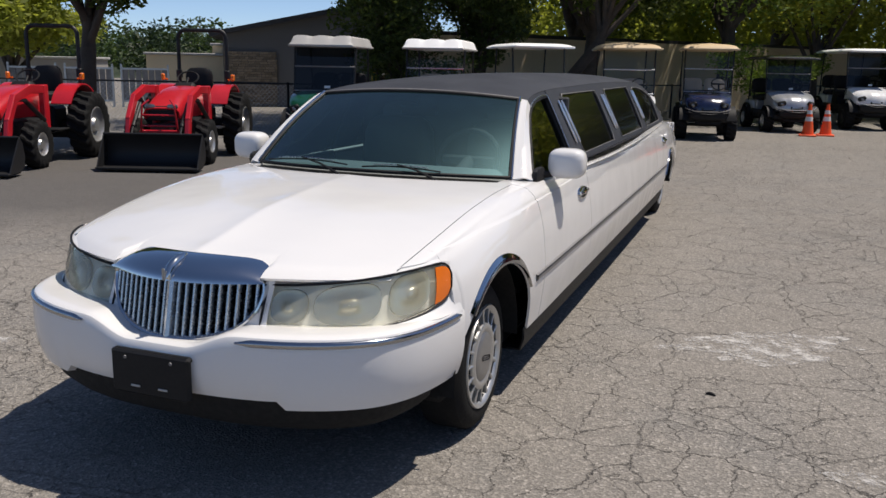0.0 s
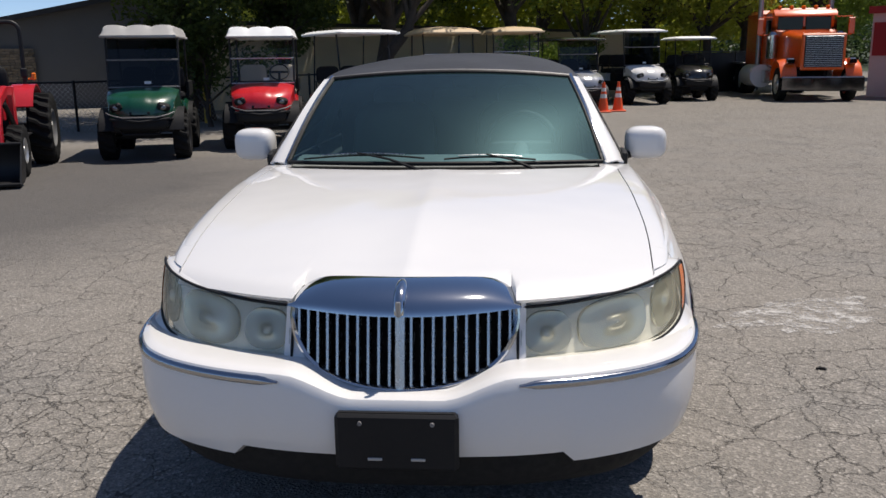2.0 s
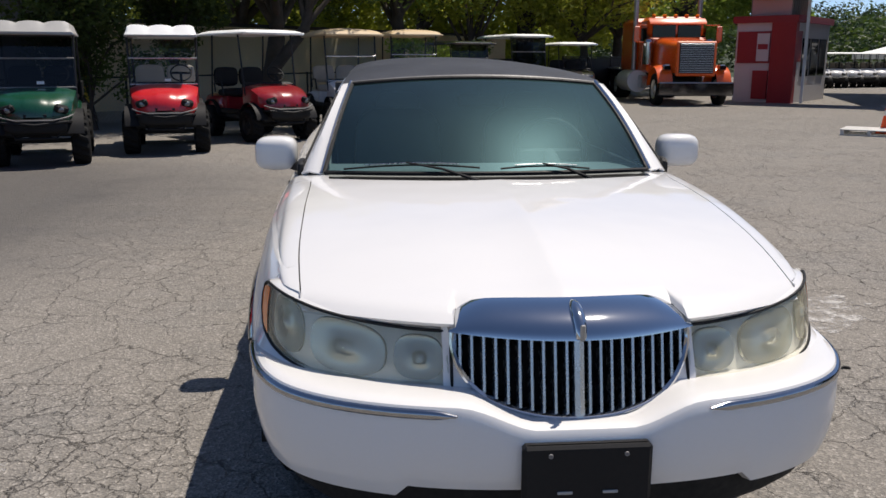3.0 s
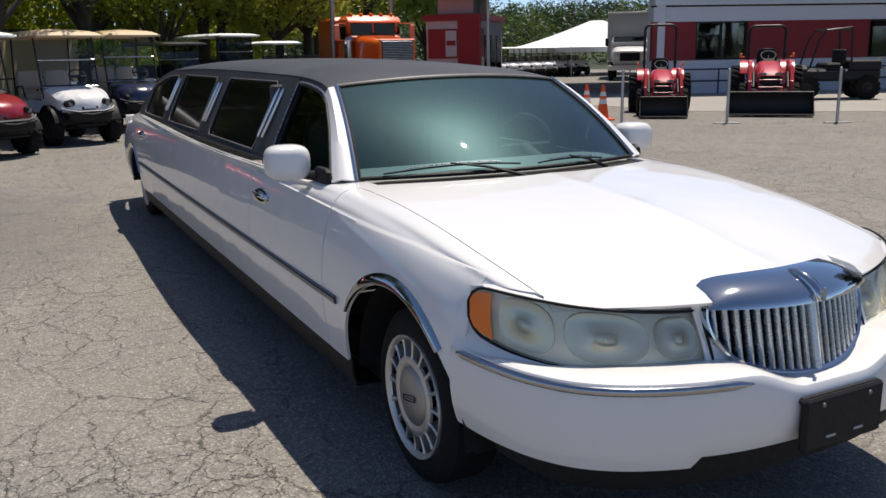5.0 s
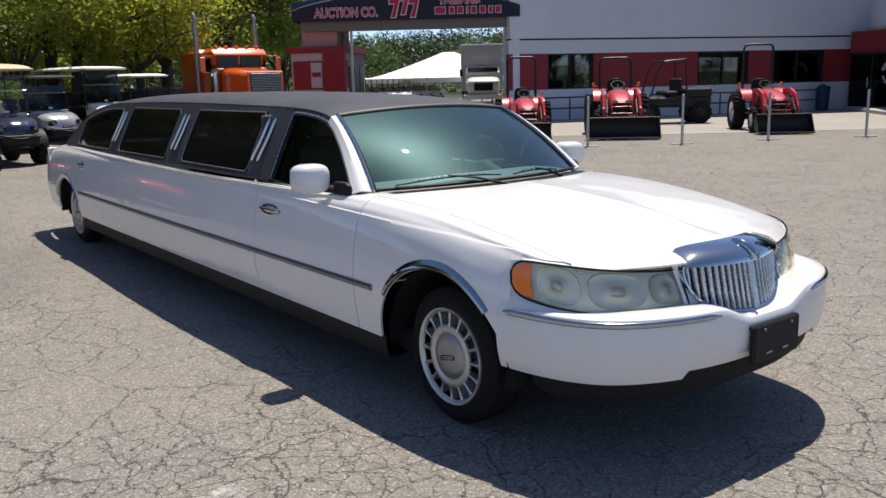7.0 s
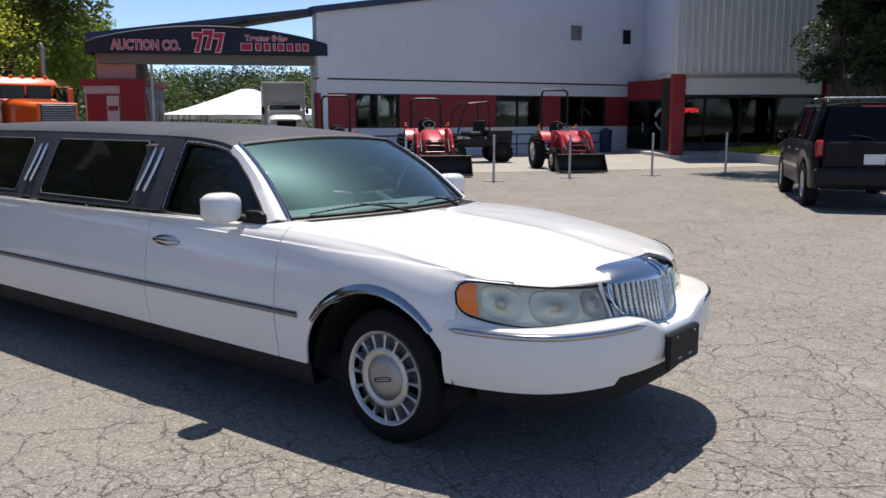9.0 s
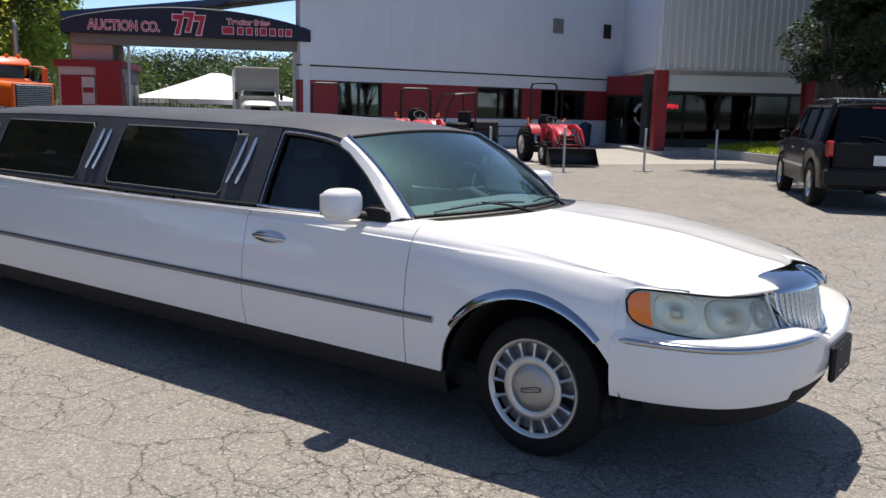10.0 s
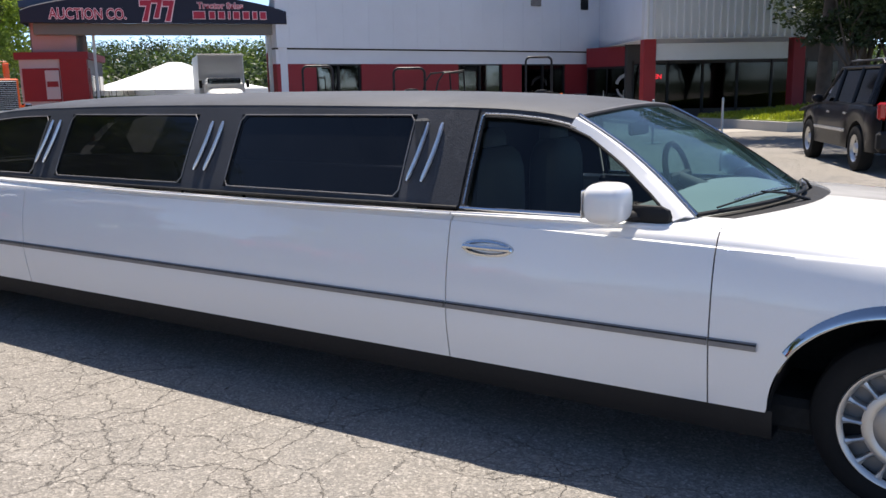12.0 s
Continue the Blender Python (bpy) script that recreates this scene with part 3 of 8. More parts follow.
# roof edge, rising to the right and running on over the gate
g = Geo()
g.slab([(-0.2, roof_at(0) - 0.03), (WALL_LEN + 0.4, roof_at(WALL_LEN) - 0.02), (WALL_LEN + 0.4, roof_at(WALL_LEN) + 0.22), (-0.2, roof_at(0) + 0.20)], -0.30, 0.25, m2)
g.pipe([(12.35, 27.55, 4.42), (18.6, 22.5, roof_at(0) + 0.08)], 0.15, 4)
made("roof_edge", g, ROOF_BLUE, hall, "dark blue roof edge", smooth=False)
g = Geo()
g.add([tuple(m2 @ Vector(p)) for p in ((-2.5, roof_at(-2.5), 0.2), (WALL_LEN, roof_at(WALL_LEN), 0.2), (WALL_LEN, roof_at(WALL_LEN) + 1.0, 14), (-2.5, roof_at(-2.5) + 0.4, 14))], [(0, 1, 2, 3)])
made("roof", g, DARK_ROOF, hall, "", smooth=False, thick=0.1)
g = Geo()
side_d = Vector((0.70, 0.714, 0))
strip_a = WALL_A + WALL_U * 0.1
side_n = Vector((0.714, -0.70, 0)) * 0.3
g.slab([(p.x, p.y) for p in (strip_a, strip_a + side_n, strip_a + side_n + side_d * 16, strip_a + side_d * 16)], 0, 5.2)
made("wall_gate_side", g, STUCCO_WHITE, hall, "pale side wall along the gateway", smooth=False)
for i in range(6):
    pc = strip_a + side_d * (1.0 + i * 2.4) - side_n * 0.1
    made("red_pilaster", Geo().box((0, 0, 1.7), (0.7, 0.08, 3.4), 0.01, Matrix.Translation(pc) @ Matrix.Rotation(math.atan2(side_d.y, side_d.x), 4, "Z")), BRIGHT_RED, hall, "red painted pilaster", smooth=False)
# vents and a small lamp high on the wall
for u, z, wd, ht, mt in ((12.1, 5.2, 0.55, 0.62, MOULD_GREY), (15.0, 5.15, 0.42, 0.62, DARK_STEEL)):
    v = made("wall_vent", wall_box(Geo(), u - wd / 2, u + wd / 2, -0.20, -0.12, z - ht / 2, z + ht / 2, 0.01), mt, hall, "small square wall vent", smooth=False)
    for q in range(5):
        made("vent_slat", wall_box(Geo(), u - wd / 2 + 0.04, u + wd / 2 - 0.04, -0.222, -0.2, z - ht / 2 + 0.06 + q * 0.11, z - ht / 2 + 0.10 + q * 0.11), mt, v, "", smooth=False)
# blue hand rail before the wall
rail_th = thing("hand_rail", "dark blue pipe railing along the wall", "railing")
g = Geo()
for z in (0.45, 0.85):
    g.rod(WALL_M @ Vector((0.6, -0.55, z)), WALL_M @ Vector((13.6, -0.55, z)), 0.028, n=8)
    made("rail", g, BLUE_BIN, rail_th)
    g = Geo()
for i in range(9):
    made("post", Geo().rod(WALL_M @ Vector((0.6 + i * 1.625, -0.55, 0)), WALL_M @ Vector((0.6 + i * 1.625, -0.55, 0.88)), 0.028, n=8), BLUE_BIN, rail_th)

# angled front and entry
COR, END = Vector((26.9, 12.0, 0)), Vector((33.0, 4.1, 0))
FACE_Z = 3.18


def strip(g, a, b, z0, z1, t=0.3):
    """An upright slab from a to b, t thick behind the line."""
    d = (b - a).normalized()
    n = Vector((-d.y, d.x, 0)) * t
    return g.slab([(a.x, a.y), (b.x, b.y), (b.x + n.x, b.y + n.y), (a.x + n.x, a.y + n.y)], z0, z1)


made("entry_side_wall", strip(Geo(), WALL_B, COR, FACE_Z, roof_at(WALL_LEN) + 0.6), STUCCO_WHITE, hall, "pale angled upper wall over the entry", smooth=False)
front = tagged(made("wall_siding", strip(Geo(), COR, END, FACE_Z, 8.4), METAL_SIDING, None, "", smooth=False), "cream ribbed metal siding above the shop front", "wall", kind="structure")
d = (END - COR).normalized()
nrm = Vector((d.y, -d.x, 0))
for i in range(36):
    p = COR + d * (0.14 + i * 0.275)
    g = Geo()
    g.add([tuple(p + d * a + nrm * b + Vector((0, 0, z))) for z in (FACE_Z + 0.02, 8.3) for a, b in ((-0.055, -0.01), (-0.03, 0.075), (0.03, 0.075), (0.055, -0.01))], [(0, 1, 5, 4), (1, 2, 6, 5), (2, 3, 7, 6), (0, 3, 2, 1), (4, 5, 6, 7)])
    made("rib", g, METAL_SIDING, front, "", smooth=False)
made("soffit", Geo().slab([(WALL_B.x, WALL_B.y), (COR.x, COR.y), (END.x, END.y), (END.x + 6, END.y + 5), (WALL_B.x + 4, WALL_B.y + 4)], FACE_Z - 0.02, FACE_Z + 0.1), STUCCO_WHITE, hall, "soffit over the entry", smooth=False)
made("lintel", strip(Geo(), COR + d * 0.45 + Vector((0.15, 0.1, 0)), COR + d * 5.6 + Vector((0.15, 0.1, 0)), 2.40, 3.0), METAL_SIDING, hall, "tan lintel under the siding", smooth=False)
col = made("red_column", Geo().box((0, 0, FACE_Z / 2), (0.46, 0.46, FACE_Z), 0.01, Matrix.Translation(COR + Vector((0.42, -0.02, 0))) @ Matrix.Rotation(math.atan2(d.y, d.x), 4, "Z")), BRIGHT_RED, hall, "red square entry column", smooth=False)
made("red_column", Geo().box((0, 0, FACE_Z / 2), (0.46, 0.46, FACE_Z), 0.01, Matrix.Translation(COR + d * 5.75 + Vector((0.42, -0.02, 0))) @ Matrix.Rotation(math.atan2(d.y, d.x), 4, "Z")), WALL_RED, hall, "red square entry column", smooth=False)
# recessed shop front behind the column line
sa, sb = COR + Vector((3.6, 2.0, 0)), END + Vector((3.6, 2.0, 0))
# wall coloured dark in place of the shade in the recess
made("shop_wall", strip(Geo(), sa, sb, 0.1, 3.2), ROOM_SHADE, hall, "recessed shop front with shade put into its dark colour", smooth=False)
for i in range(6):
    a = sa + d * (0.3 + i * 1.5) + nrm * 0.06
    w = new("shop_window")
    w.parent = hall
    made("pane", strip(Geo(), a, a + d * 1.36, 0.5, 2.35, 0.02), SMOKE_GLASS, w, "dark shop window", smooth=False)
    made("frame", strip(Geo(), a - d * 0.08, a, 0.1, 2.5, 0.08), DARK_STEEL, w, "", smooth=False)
    made("sill", strip(Geo(), a, a + d * 1.36, 0.1, 0.48, 0.04), ROOM_SHADE, w, "", smooth=False)
# entry: glass doors set back between the wall's end and the column, under a dark red head
pa, pb = Vector((32.35, 16.6, 0)), Vector((31.25, 13.3, 0))
pd = (pb - pa).normalized()
pn = Vector((pd.y, -pd.x, 0))
made("portal_head", strip(Geo(), pa, pb, 2.32, FACE_Z - 0.03, 0.25), WALL_RED, hall, "dark red head over the entry doors", smooth=False)
# dark sheet stands in for the unlit hall
made("portal_back", strip(Geo(), pa - pn * 1.4, pb - pn * 1.4, 0, 3.1, 0.1), ROOM_SHADE, hall, "dark sheet in place of the shaded hall behind the doors", smooth=False)
for i in range(3):
    a = pa + pd * (0.12 + i * 1.12)
    door = new("entry_door")
    door.parent = hall
    made("pane", strip(Geo(), a, a + pd * 1.04, 0.14, 2.22, 0.02), SMOKE_GLASS, door, "dark glass entry door", smooth=False)
    g = Geo()
    strip(g, a - pd * 0.07, a, 0.13, 2.32, 0.08)
    strip(g, a, a + pd * 1.04, 2.22, 2.32, 0.08)
    strip(g, a, a + pd * 1.04, 0.13, 0.22, 0.08)
    made("frame", g, DARK_STEEL, door, "", smooth=False)
    made("door_pull", Geo().rod(a + pd * 0.94 + pn * 0.05 + Vector((0, 0, 0.9)), a + pd * 0.94 + pn * 0.05 + Vector((0, 0, 1.3)), 0.015, n=8), DULL_CHROME, door)
# round emblem on the door glass, as plain pale arcs, and a lit sign in the shop window
ec = pa + pd * 2.35 + pn * 0.03
for a0, a1, rr, thin in ((0.25, 2.90, 0.66, 0.17), (3.35, 6.05, 0.60, 0.10)):
    g = Geo()
    arc = np.linspace(a0, a1, 18)
    g.sheet([[tuple(ec + pd * (r * math.cos(t)) + Vector((0, 0, 1.45 + 0.85 * r * math.sin(t)))) for t in arc] for r in (rr - thin, rr)])
    made("door_emblem", g, CANVAS_GREY, hall, "pale round emblem on the door glass", smooth=False, thick=0.004)
me = glyphs("OPEN", 0.27, 0.004)
so = sa + d * 0.75 + nrm * 0.16
me.transform(Matrix(((d.x, 0, nrm.x, so.x), (d.y, 0, nrm.y, so.y), (0, 1, 0, 1.75), (0, 0, 0, 1))))
me.materials.append(NEON_RED)
open_sign = new("open_sign", me)
tagged(open_sign, "small lit red window sign", "sign")

# raised walk, kerb and lawn strip
walkway = tagged(made("pavement_walk", Geo().slab([(26.2, 11.3), (27.7, 10.4), (33.2, 3.6), (37, 6), (33.5, 15.5), (32.0, 16.6)], 0.0, 0.13), KERB, None, "", smooth=False), "raised concrete walk at the entry", "pavement", kind="structure")
bed = tagged(made("planter", Geo().slab([(27.6, 10.4), (25.4, 8.0), (23.9, 6.3), (25.6, 4.2), (32.5, 2.0), (33.0, 3.8)], 0.0, 0.30), KERB, None, "", smooth=False), "low concrete kerb planter with lawn", "planter", kind="structure")
lawn_z = lambda x, y: 0.34 + 0.075 * max(0.0, (x - 24.15) * 0.75 - (y - 6.3) * 0.66)
BED = [(27.55, 10.15), (25.6, 7.95), (24.15, 6.3), (25.7, 4.45), (32.2, 2.3), (32.6, 3.8)]
made("bed_soil", Geo().add([(x, y, 0.2) for x, y in BED] + [(x, y, lawn_z(x, y)) for x, y in BED], [tuple(range(6))[::-1], (6, 7, 8), (6, 8, 9), (6, 9, 10), (6, 10, 11)] + [(i, (i + 1) % 6, 6 + (i + 1) % 6, 6 + i) for i in range(6)]), GRASS, bed, "bright green lawn", smooth=False)

# ---- gateway: booth tower and awning ----
BA, BM, BR = Vector((12.55, 28.2, 0)), Vector((13.9, 26.6, 0)), Vector((16.8, 29.7, 0))
e1, e2 = (BA - BM).normalized(), (BR - BM).normalized()
booth = thing("gate_booth", "red and white gate booth under the awning tower", "booth")


def booth_box(g, a0, a1, b0, b1, z0, z1, bevel=0.0):
    """Along the narrow front a, along the long side b."""
    pts = [BM + e1 * a + e2 * b for a, b in ((a0, b0), (a1, b0), (a1, b1), (a0, b1))]
    return g.slab([(p.x, p.y) for p in pts], z0, z1)


made("booth_wall", booth_box(Geo(), 0, 2.1, 0, 4.2, 0, 2.72), BOOTH_PALE, booth, "pale grey booth walls", smooth=False)
made("roof_band", booth_box(Geo(), -0.12, 2.22, -0.12, 4.3, 2.72, 2.95), WALL_RED, booth, "dark red roof band", smooth=False)
made("red_corner", booth_box(Geo(), -0.06, 0.80, -0.10, 0.22, 0, 2.9), BRIGHT_RED, booth, "red corner pier", smooth=False)
made("red_panel", booth_box(Geo(), 0.84, 2.02, -0.05, 0.0, 1.35, 2.43), WALL_RED, booth, "", smooth=False)
made("notice_board", booth_box(Geo(), 0.86, 1.30, -0.075, -0.05, 1.42, 2.36), BOOTH_PALE, booth, "pale board on the red panel", smooth=False)
made("notice_strip", booth_box(Geo(), 0.90, 1.26, -0.085, -0.075, 1.82, 2.00), WALL_RED, booth, "", smooth=False)
made("red_panel", booth_box(Geo(), 0.84, 1.38, -0.10, -0.0, 0.12, 1.10), BRIGHT_RED, booth, "", smooth=False)
made("red_panel", booth_box(Geo(), -0.04, 0.0, 0.28, 0.72, 1.40, 2.43), WALL_RED, booth, "", smooth=False)
for i in range(3):
    made("booth_window", booth_box(Geo(), -0.03, 0.0, 0.9 + i * 1.05, 1.75 + i * 1.05, 0.9, 2.2), SMOKE_GLASS, booth, "dark booth window", smooth=False)
# tower and ribs take the beam's colour, darkened for shade
made("tower", booth_box(Geo(), 0.2, 1.7, 0.2, 2.2, 2.95, 4.6), SHADED_TAN, booth, "grey tower carrying the awning, shade put into its colour", smooth=False)
made("tower_front", booth_box(Geo(), 0.25, 1.65, 0.16, 0.2, 2.97, 4.55), PINK_WALL, booth, "faded pink front of the tower", smooth=False)
for i in range(8):
    made("tower_rib", booth_box(Geo(), 0.17, 0.2, 0.3 + i * 0.24, 0.36 + i * 0.24, 2.95, 4.55), SHADED_TAN, booth, "", smooth=False)

AWL, AWR = Vector((12.2, 27.28, 0)), Vector((18.74, 21.98, 0))
aw_u = (AWR - AWL).normalized()
aw_n = Vector((aw_u.y, -aw_u.x, 0))
AWN = Matrix(((aw_u.x, -aw_n.x, 0, AWL.x), (aw_u.y, -aw_n.y, 0, AWL.y), (0, 0, 1, 0.05), (0, 0, 0, 1)))
AW_LEN = (AWR - AWL).length
awning = thing("gate_awning", "navy awning sign over the gateway with red lettering", "awning")
top_at = lambda u: 4.20 + 0.60 * math.sin(math.pi * min(1, max(0, u / AW_LEN))) ** 0.75
rows = []
for u in spread(0, AW_LEN, 30):
    zt = top_at(u)
    rows.append([tuple(AWN @ Vector((u, yy, zz))) for yy, zz in ((0.02, 3.78), (-0.02, 3.80), (0.0, lerp(3.8, zt, 0.5)), (0.0, zt - 0.04), (0.06, zt), (0.9, zt + 0.05), (2.2, zt + 0.02))])
made("awning_skin", Geo().sheet(rows), NAVY_FABRIC, awning, "navy fabric sign face", 40, 0.03)
for u in (0.0, AW_LEN):
    made("awning_end", Geo().add([tuple(AWN @ Vector((u, yy, zz))) for yy, zz in ((0.0, 3.78), (2.2, 3.78), (2.2, 4.22), (0.0, 4.20))], [(0, 1, 2, 3)]), NAVY_FABRIC, awning, "", smooth=False, thick=0.02)
# beam coloured dark in place of the shade on it
made("cross_beam", Geo().box((AW_LEN / 2, 0.55, 3.62), (AW_LEN - 0.6, 0.5, 0.36), 0.01, AWN), SHADED_TAN, awning, "grey beam under the awning, shade put into its colour", smooth=False)
made("gate_post", Geo().box((AW_LEN - 0.45, 0.75, 1.775), (0.28, 0.28, 3.65), 0.01, AWN), METAL_SIDING, awning, "grey gate post", smooth=False)
made("gate_post", Geo().box((2.05, 0.9, 1.775), (0.09, 0.12, 3.65), 0.01, AWN), METAL_SIDING, awning, "grey gate post", smooth=False)


def lettering(text, u0, z, size, mat, parent, label, out=0.012, fat=0.0, slim=1.0):
    """Raised letters on the awning face, each one a part, starting u0 along it."""
    right = lambda me: max(v.co.x for v in me.vertices)
    for i, ch in enumerate(text):
        if ch == " ":
            continue
        me = glyphs(ch, size, fat)
        at = right(glyphs(text[: i + 1], size)) - right(glyphs(ch, size))
        me.transform(AWN @ pose(u0 + at * slim, -0.02 - out, z, 90, 0, 0) @ Matrix.Diagonal((slim, 1, 1, 1)))
        me.materials.append(mat)
        ob = new("sign_letter", me)
        ob.parent = parent
        tagged(ob, label)


for mt, o, ft, lab in ((SIGN_PINK, 0.010, 0.024, "pale outline of a sign letter"), (SIGN_RED, 0.022, 0.0, "red sign letter")):
    lettering("AUCTION CO.", 0.84, 3.92, 0.47, mt, awning, lab, o, ft, 0.76)
    lettering("Tractor Sales", 5.45, 4.28, 0.28, mt, awning, lab, o, ft * 0.7)
# emblem of three slanted strokes and the maker's mark, as plain shapes
for i in range(3):
    u, z, h = 3.66 + i * 0.36, 3.86 + (0.10 if i == 1 else 0.0), 0.66
    for grow, mt, o in ((0.035, SIGN_PINK, -0.028), (0.0, SIGN_RED, -0.044)):
        shape = [(u + 0.02 - grow, z - grow), (u + 0.17 + grow, z - grow), (u + 0.34 + grow, z + h + grow), (u - 0.03 - grow, z + h + grow), (u - 0.03 - grow, z + h * 0.74 - grow), (u + 0.17 - grow, z + h * 0.74 - grow)]
        g = Geo()
        g.slab(shape, o - 0.006, o, AWN @ Matrix(((1, 0, 0, 0), (0, 0, 1, 0), (0, 1, 0, 0), (0, 0, 0, 1))))
        made("emblem_stroke", g, mt, awning, "red slanted emblem stroke", smooth=False)
for i, wdt in enumerate((0.42, 0.22, 0.24, 0.10, 0.24, 0.24, 0.18, 0.24)):
    u = 5.28 + [0, 0.47, 0.74, 1.03, 1.18, 1.47, 1.76, 1.98][i] * 1.12
    for grow, mt, o in ((0.022, SIGN_PINK, -0.026), (0.0, SIGN_RED, -0.04)):
        made("mark_bar", Geo().box((u + wdt / 2, o, 4.06), (wdt - 0.05 + 2 * grow, 0.008, 0.23 + 2 * grow), 0.002, AWN), mt, awning, "plain bar of the maker's mark", smooth=False)

# ---- far side behind the gate: tent ----
tent = thing("event_tent", "white peaked event tent in the yard", "tent")
tc = Vector((33.4, 45.2, 0))
for k, (rx0, rx1, z) in enumerate(((5.2, 0.4, 2.0),)):
    rows = []
    for v in np.linspace(0, 1, 6):
        rows.append([tuple(tc + Vector((math.copysign(1, math.cos(a)) * min(1, abs(math.cos(a)) * 1.42) * lerp(4.6, 0.3, v), math.copysign(1, math.sin(a)) * min(1, abs(math.sin(a)) * 1.42) * lerp(3.6, 0.3, v), 1.75 + 1.7 * v ** 1.25))) for a in (2 * math.pi * i / 32 for i in range(32))])
    rows.insert(0, [(p[0], p[1], 1.45) for p in rows[0]])
    made("tent_roof", Geo().sheet(rows, True), TENT_WHITE, tent, "white peaked canvas", 30)
for sx in (-4.5, 0, 4.5):
    for sy in (-3.5, 3.5):
        made("tent_pole", Geo().rod(tc + Vector((sx, sy, 0)), tc + Vector((sx, sy, 1.8)), 0.04, n=8), POST_METAL, tent)

# ---- left: low chain-link fence, buildings beyond ----
FEN_C = Vector((-9.0, 15.9, 0))
FEN_L = Vector((-27.0, 9.4, 0))
FEN_R = FEN_C + Vector((0.60, 0.80, 0)) * 22.0


def chain_fence(a, b, h, label, mesh=True, slats=False):
    f = thing("chain_link_fence", label, "fence")
    dv, ln = (b - a).normalized(), (b - a).length
    made("top_rail", Geo().rod(a + Vector((0, 0, h)), b + Vector((0, 0, h)), 0.022, n=8), DARK_STEEL, f)
    n = int(ln / 2.4) + 1
    for i in range(n + 1):
        p = a + dv * (ln * i / n)
        made("post", Geo().rod(p, p + Vector((0, 0, h + 0.04)), 0.03, n=8), DARK_STEEL, f, "dark fence post")
    g = Geo()
    step = 0.11
    if slats:
        for i in range(int(ln / 0.09)):
            p = a + dv * (0.09 * i)
            g.box((0, 0, h / 2), (0.075, 0.012, h - 0.08), 0, Matrix.Translation(p) @ Matrix.Rotation(math.atan2(dv.y, dv.x), 4, "Z"))
        ob = made("privacy_slats", g, TRIM_BLACK, f, "dark fence slats", smooth=False)
    else:
        k = int(ln / step)
        for i in range(-int(h / step), k):
            for sgn in (1, -1):
                u0, u1 = i * step, i * step + h
                if sgn < 0:
                    u0, u1 = u1, u0
                lo, hi = max(0, min(u0, u1)), min(ln, max(u0, u1))
                if hi <= lo:
                    continue
                zz = lambda u: (u - u0) / (u1 - u0) * h
                pa, pb = a + dv * lo + Vector((0, 0, zz(lo))), a + dv * hi + Vector((0, 0, zz(hi)))
                w = Vector((0, 0, 0.004))
                q = dv * 0.004
                g.add([pa - w, pa + w, pb + w, pb - w], [(0, 1, 2, 3)])
        ob = made("wire_mesh", g, POST_METAL, f, "grey wire mesh", smooth=False)
    tagged(ob, kind="stuff")
    return f


chain_fence(FEN_L, FEN_C, 1.06, "low grey chain-link fence behind the tractors")
chain_fence(FEN_C, FEN_R, 1.06, "low grey chain-link fence behind the carts")
chain_fence(Vector((6.6, 29.6, 0)), Vector((10.6, 34.2, 0)), 1.55, "dark slatted fence beside the truck", slats=True)

# beige block wall behind the trees
BW_A, BW_B = Vector((-9.2, 22.0, 0)), Vector((6.5, 42.5, 0))
bw = tagged(made("wall_beige", strip(Geo(), BW_A, BW_B, 0, 2.5, 0.3), BEIGE_WALL, None, "", smooth=False), "beige plastered wall behind the trees", "wall", kind="structure")
made("wall_cap", strip(Geo(), BW_A, BW_B, 2.5, 2.62, 0.34), DARK_ROOF, bw, "dark wall coping", smooth=False)

# grey gabled house with a stacked-stone end
house_th = thing("stone_house", "grey gabled building with a stacked-stone end wall", "building")
hm = Matrix.Translation((-15.95, 23.20, 0)) @ Matrix.Rotation(math.radians(32), 4, "Z")
made("grey_wall", Geo().add([tuple(hm @ Vector(p)) for p in ((0, 0, 0), (7.0, 0, 0), (7.0, 0, 4.05), (4.0, 0, 3.45), (0, 0, 2.60), (0, 9, 0), (7.0, 9, 0), (7.0, 9, 4.05), (4.0, 9, 3.45), (0, 9, 2.60))], [(0, 1, 2, 3, 4), (0, 4, 9, 5), (1, 6, 7, 2), (5, 9, 8, 7, 6), (4, 3, 8, 9), (3, 2, 7, 8)]), GREY_WALL, house_th, "dark grey plaster gable", smooth=False)
made("roof_slope", Geo().add([tuple(hm @ Vector(p)) for p in ((-0.45, -0.3, 2.52), (4.0, -0.3, 3.47), (7.2, -0.3, 4.10), (7.2, 9, 4.10), (4.0, 9, 3.47), (-0.45, 9, 2.52))], [(0, 1, 4, 5), (1, 2, 3, 4)]), DARK_ROOF, house_th, "dark shingle roof", smooth=False, thick=0.16)
base_stone = None
random.seed(5)
for row in range(22):
    u = 0.02
    while u < 1.8:
        w = random.uniform(0.10, 0.30)
        w = min(w, 1.83 - u)
        if w < 0.05:
            break
        g = Geo().box((0, 0, 0), (1, 1, 1), 0.08)
        if base_stone is None:
            base_stone = made("stone", g, STONE, house_th, "", smooth=False)
            st = base_stone
        else:
            st = new("stone", base_stone.data)
            st.parent = house_th
        st.matrix_basis = hm @ Matrix.Translation((u + w / 2, -0.04 + random.uniform(-0.02, 0.02), 0.045 + row * 0.086)) @ Matrix.Diagonal((w - 0.008, 0.16 + random.uniform(-0.03, 0.03), 0.078, 1))
        u += w

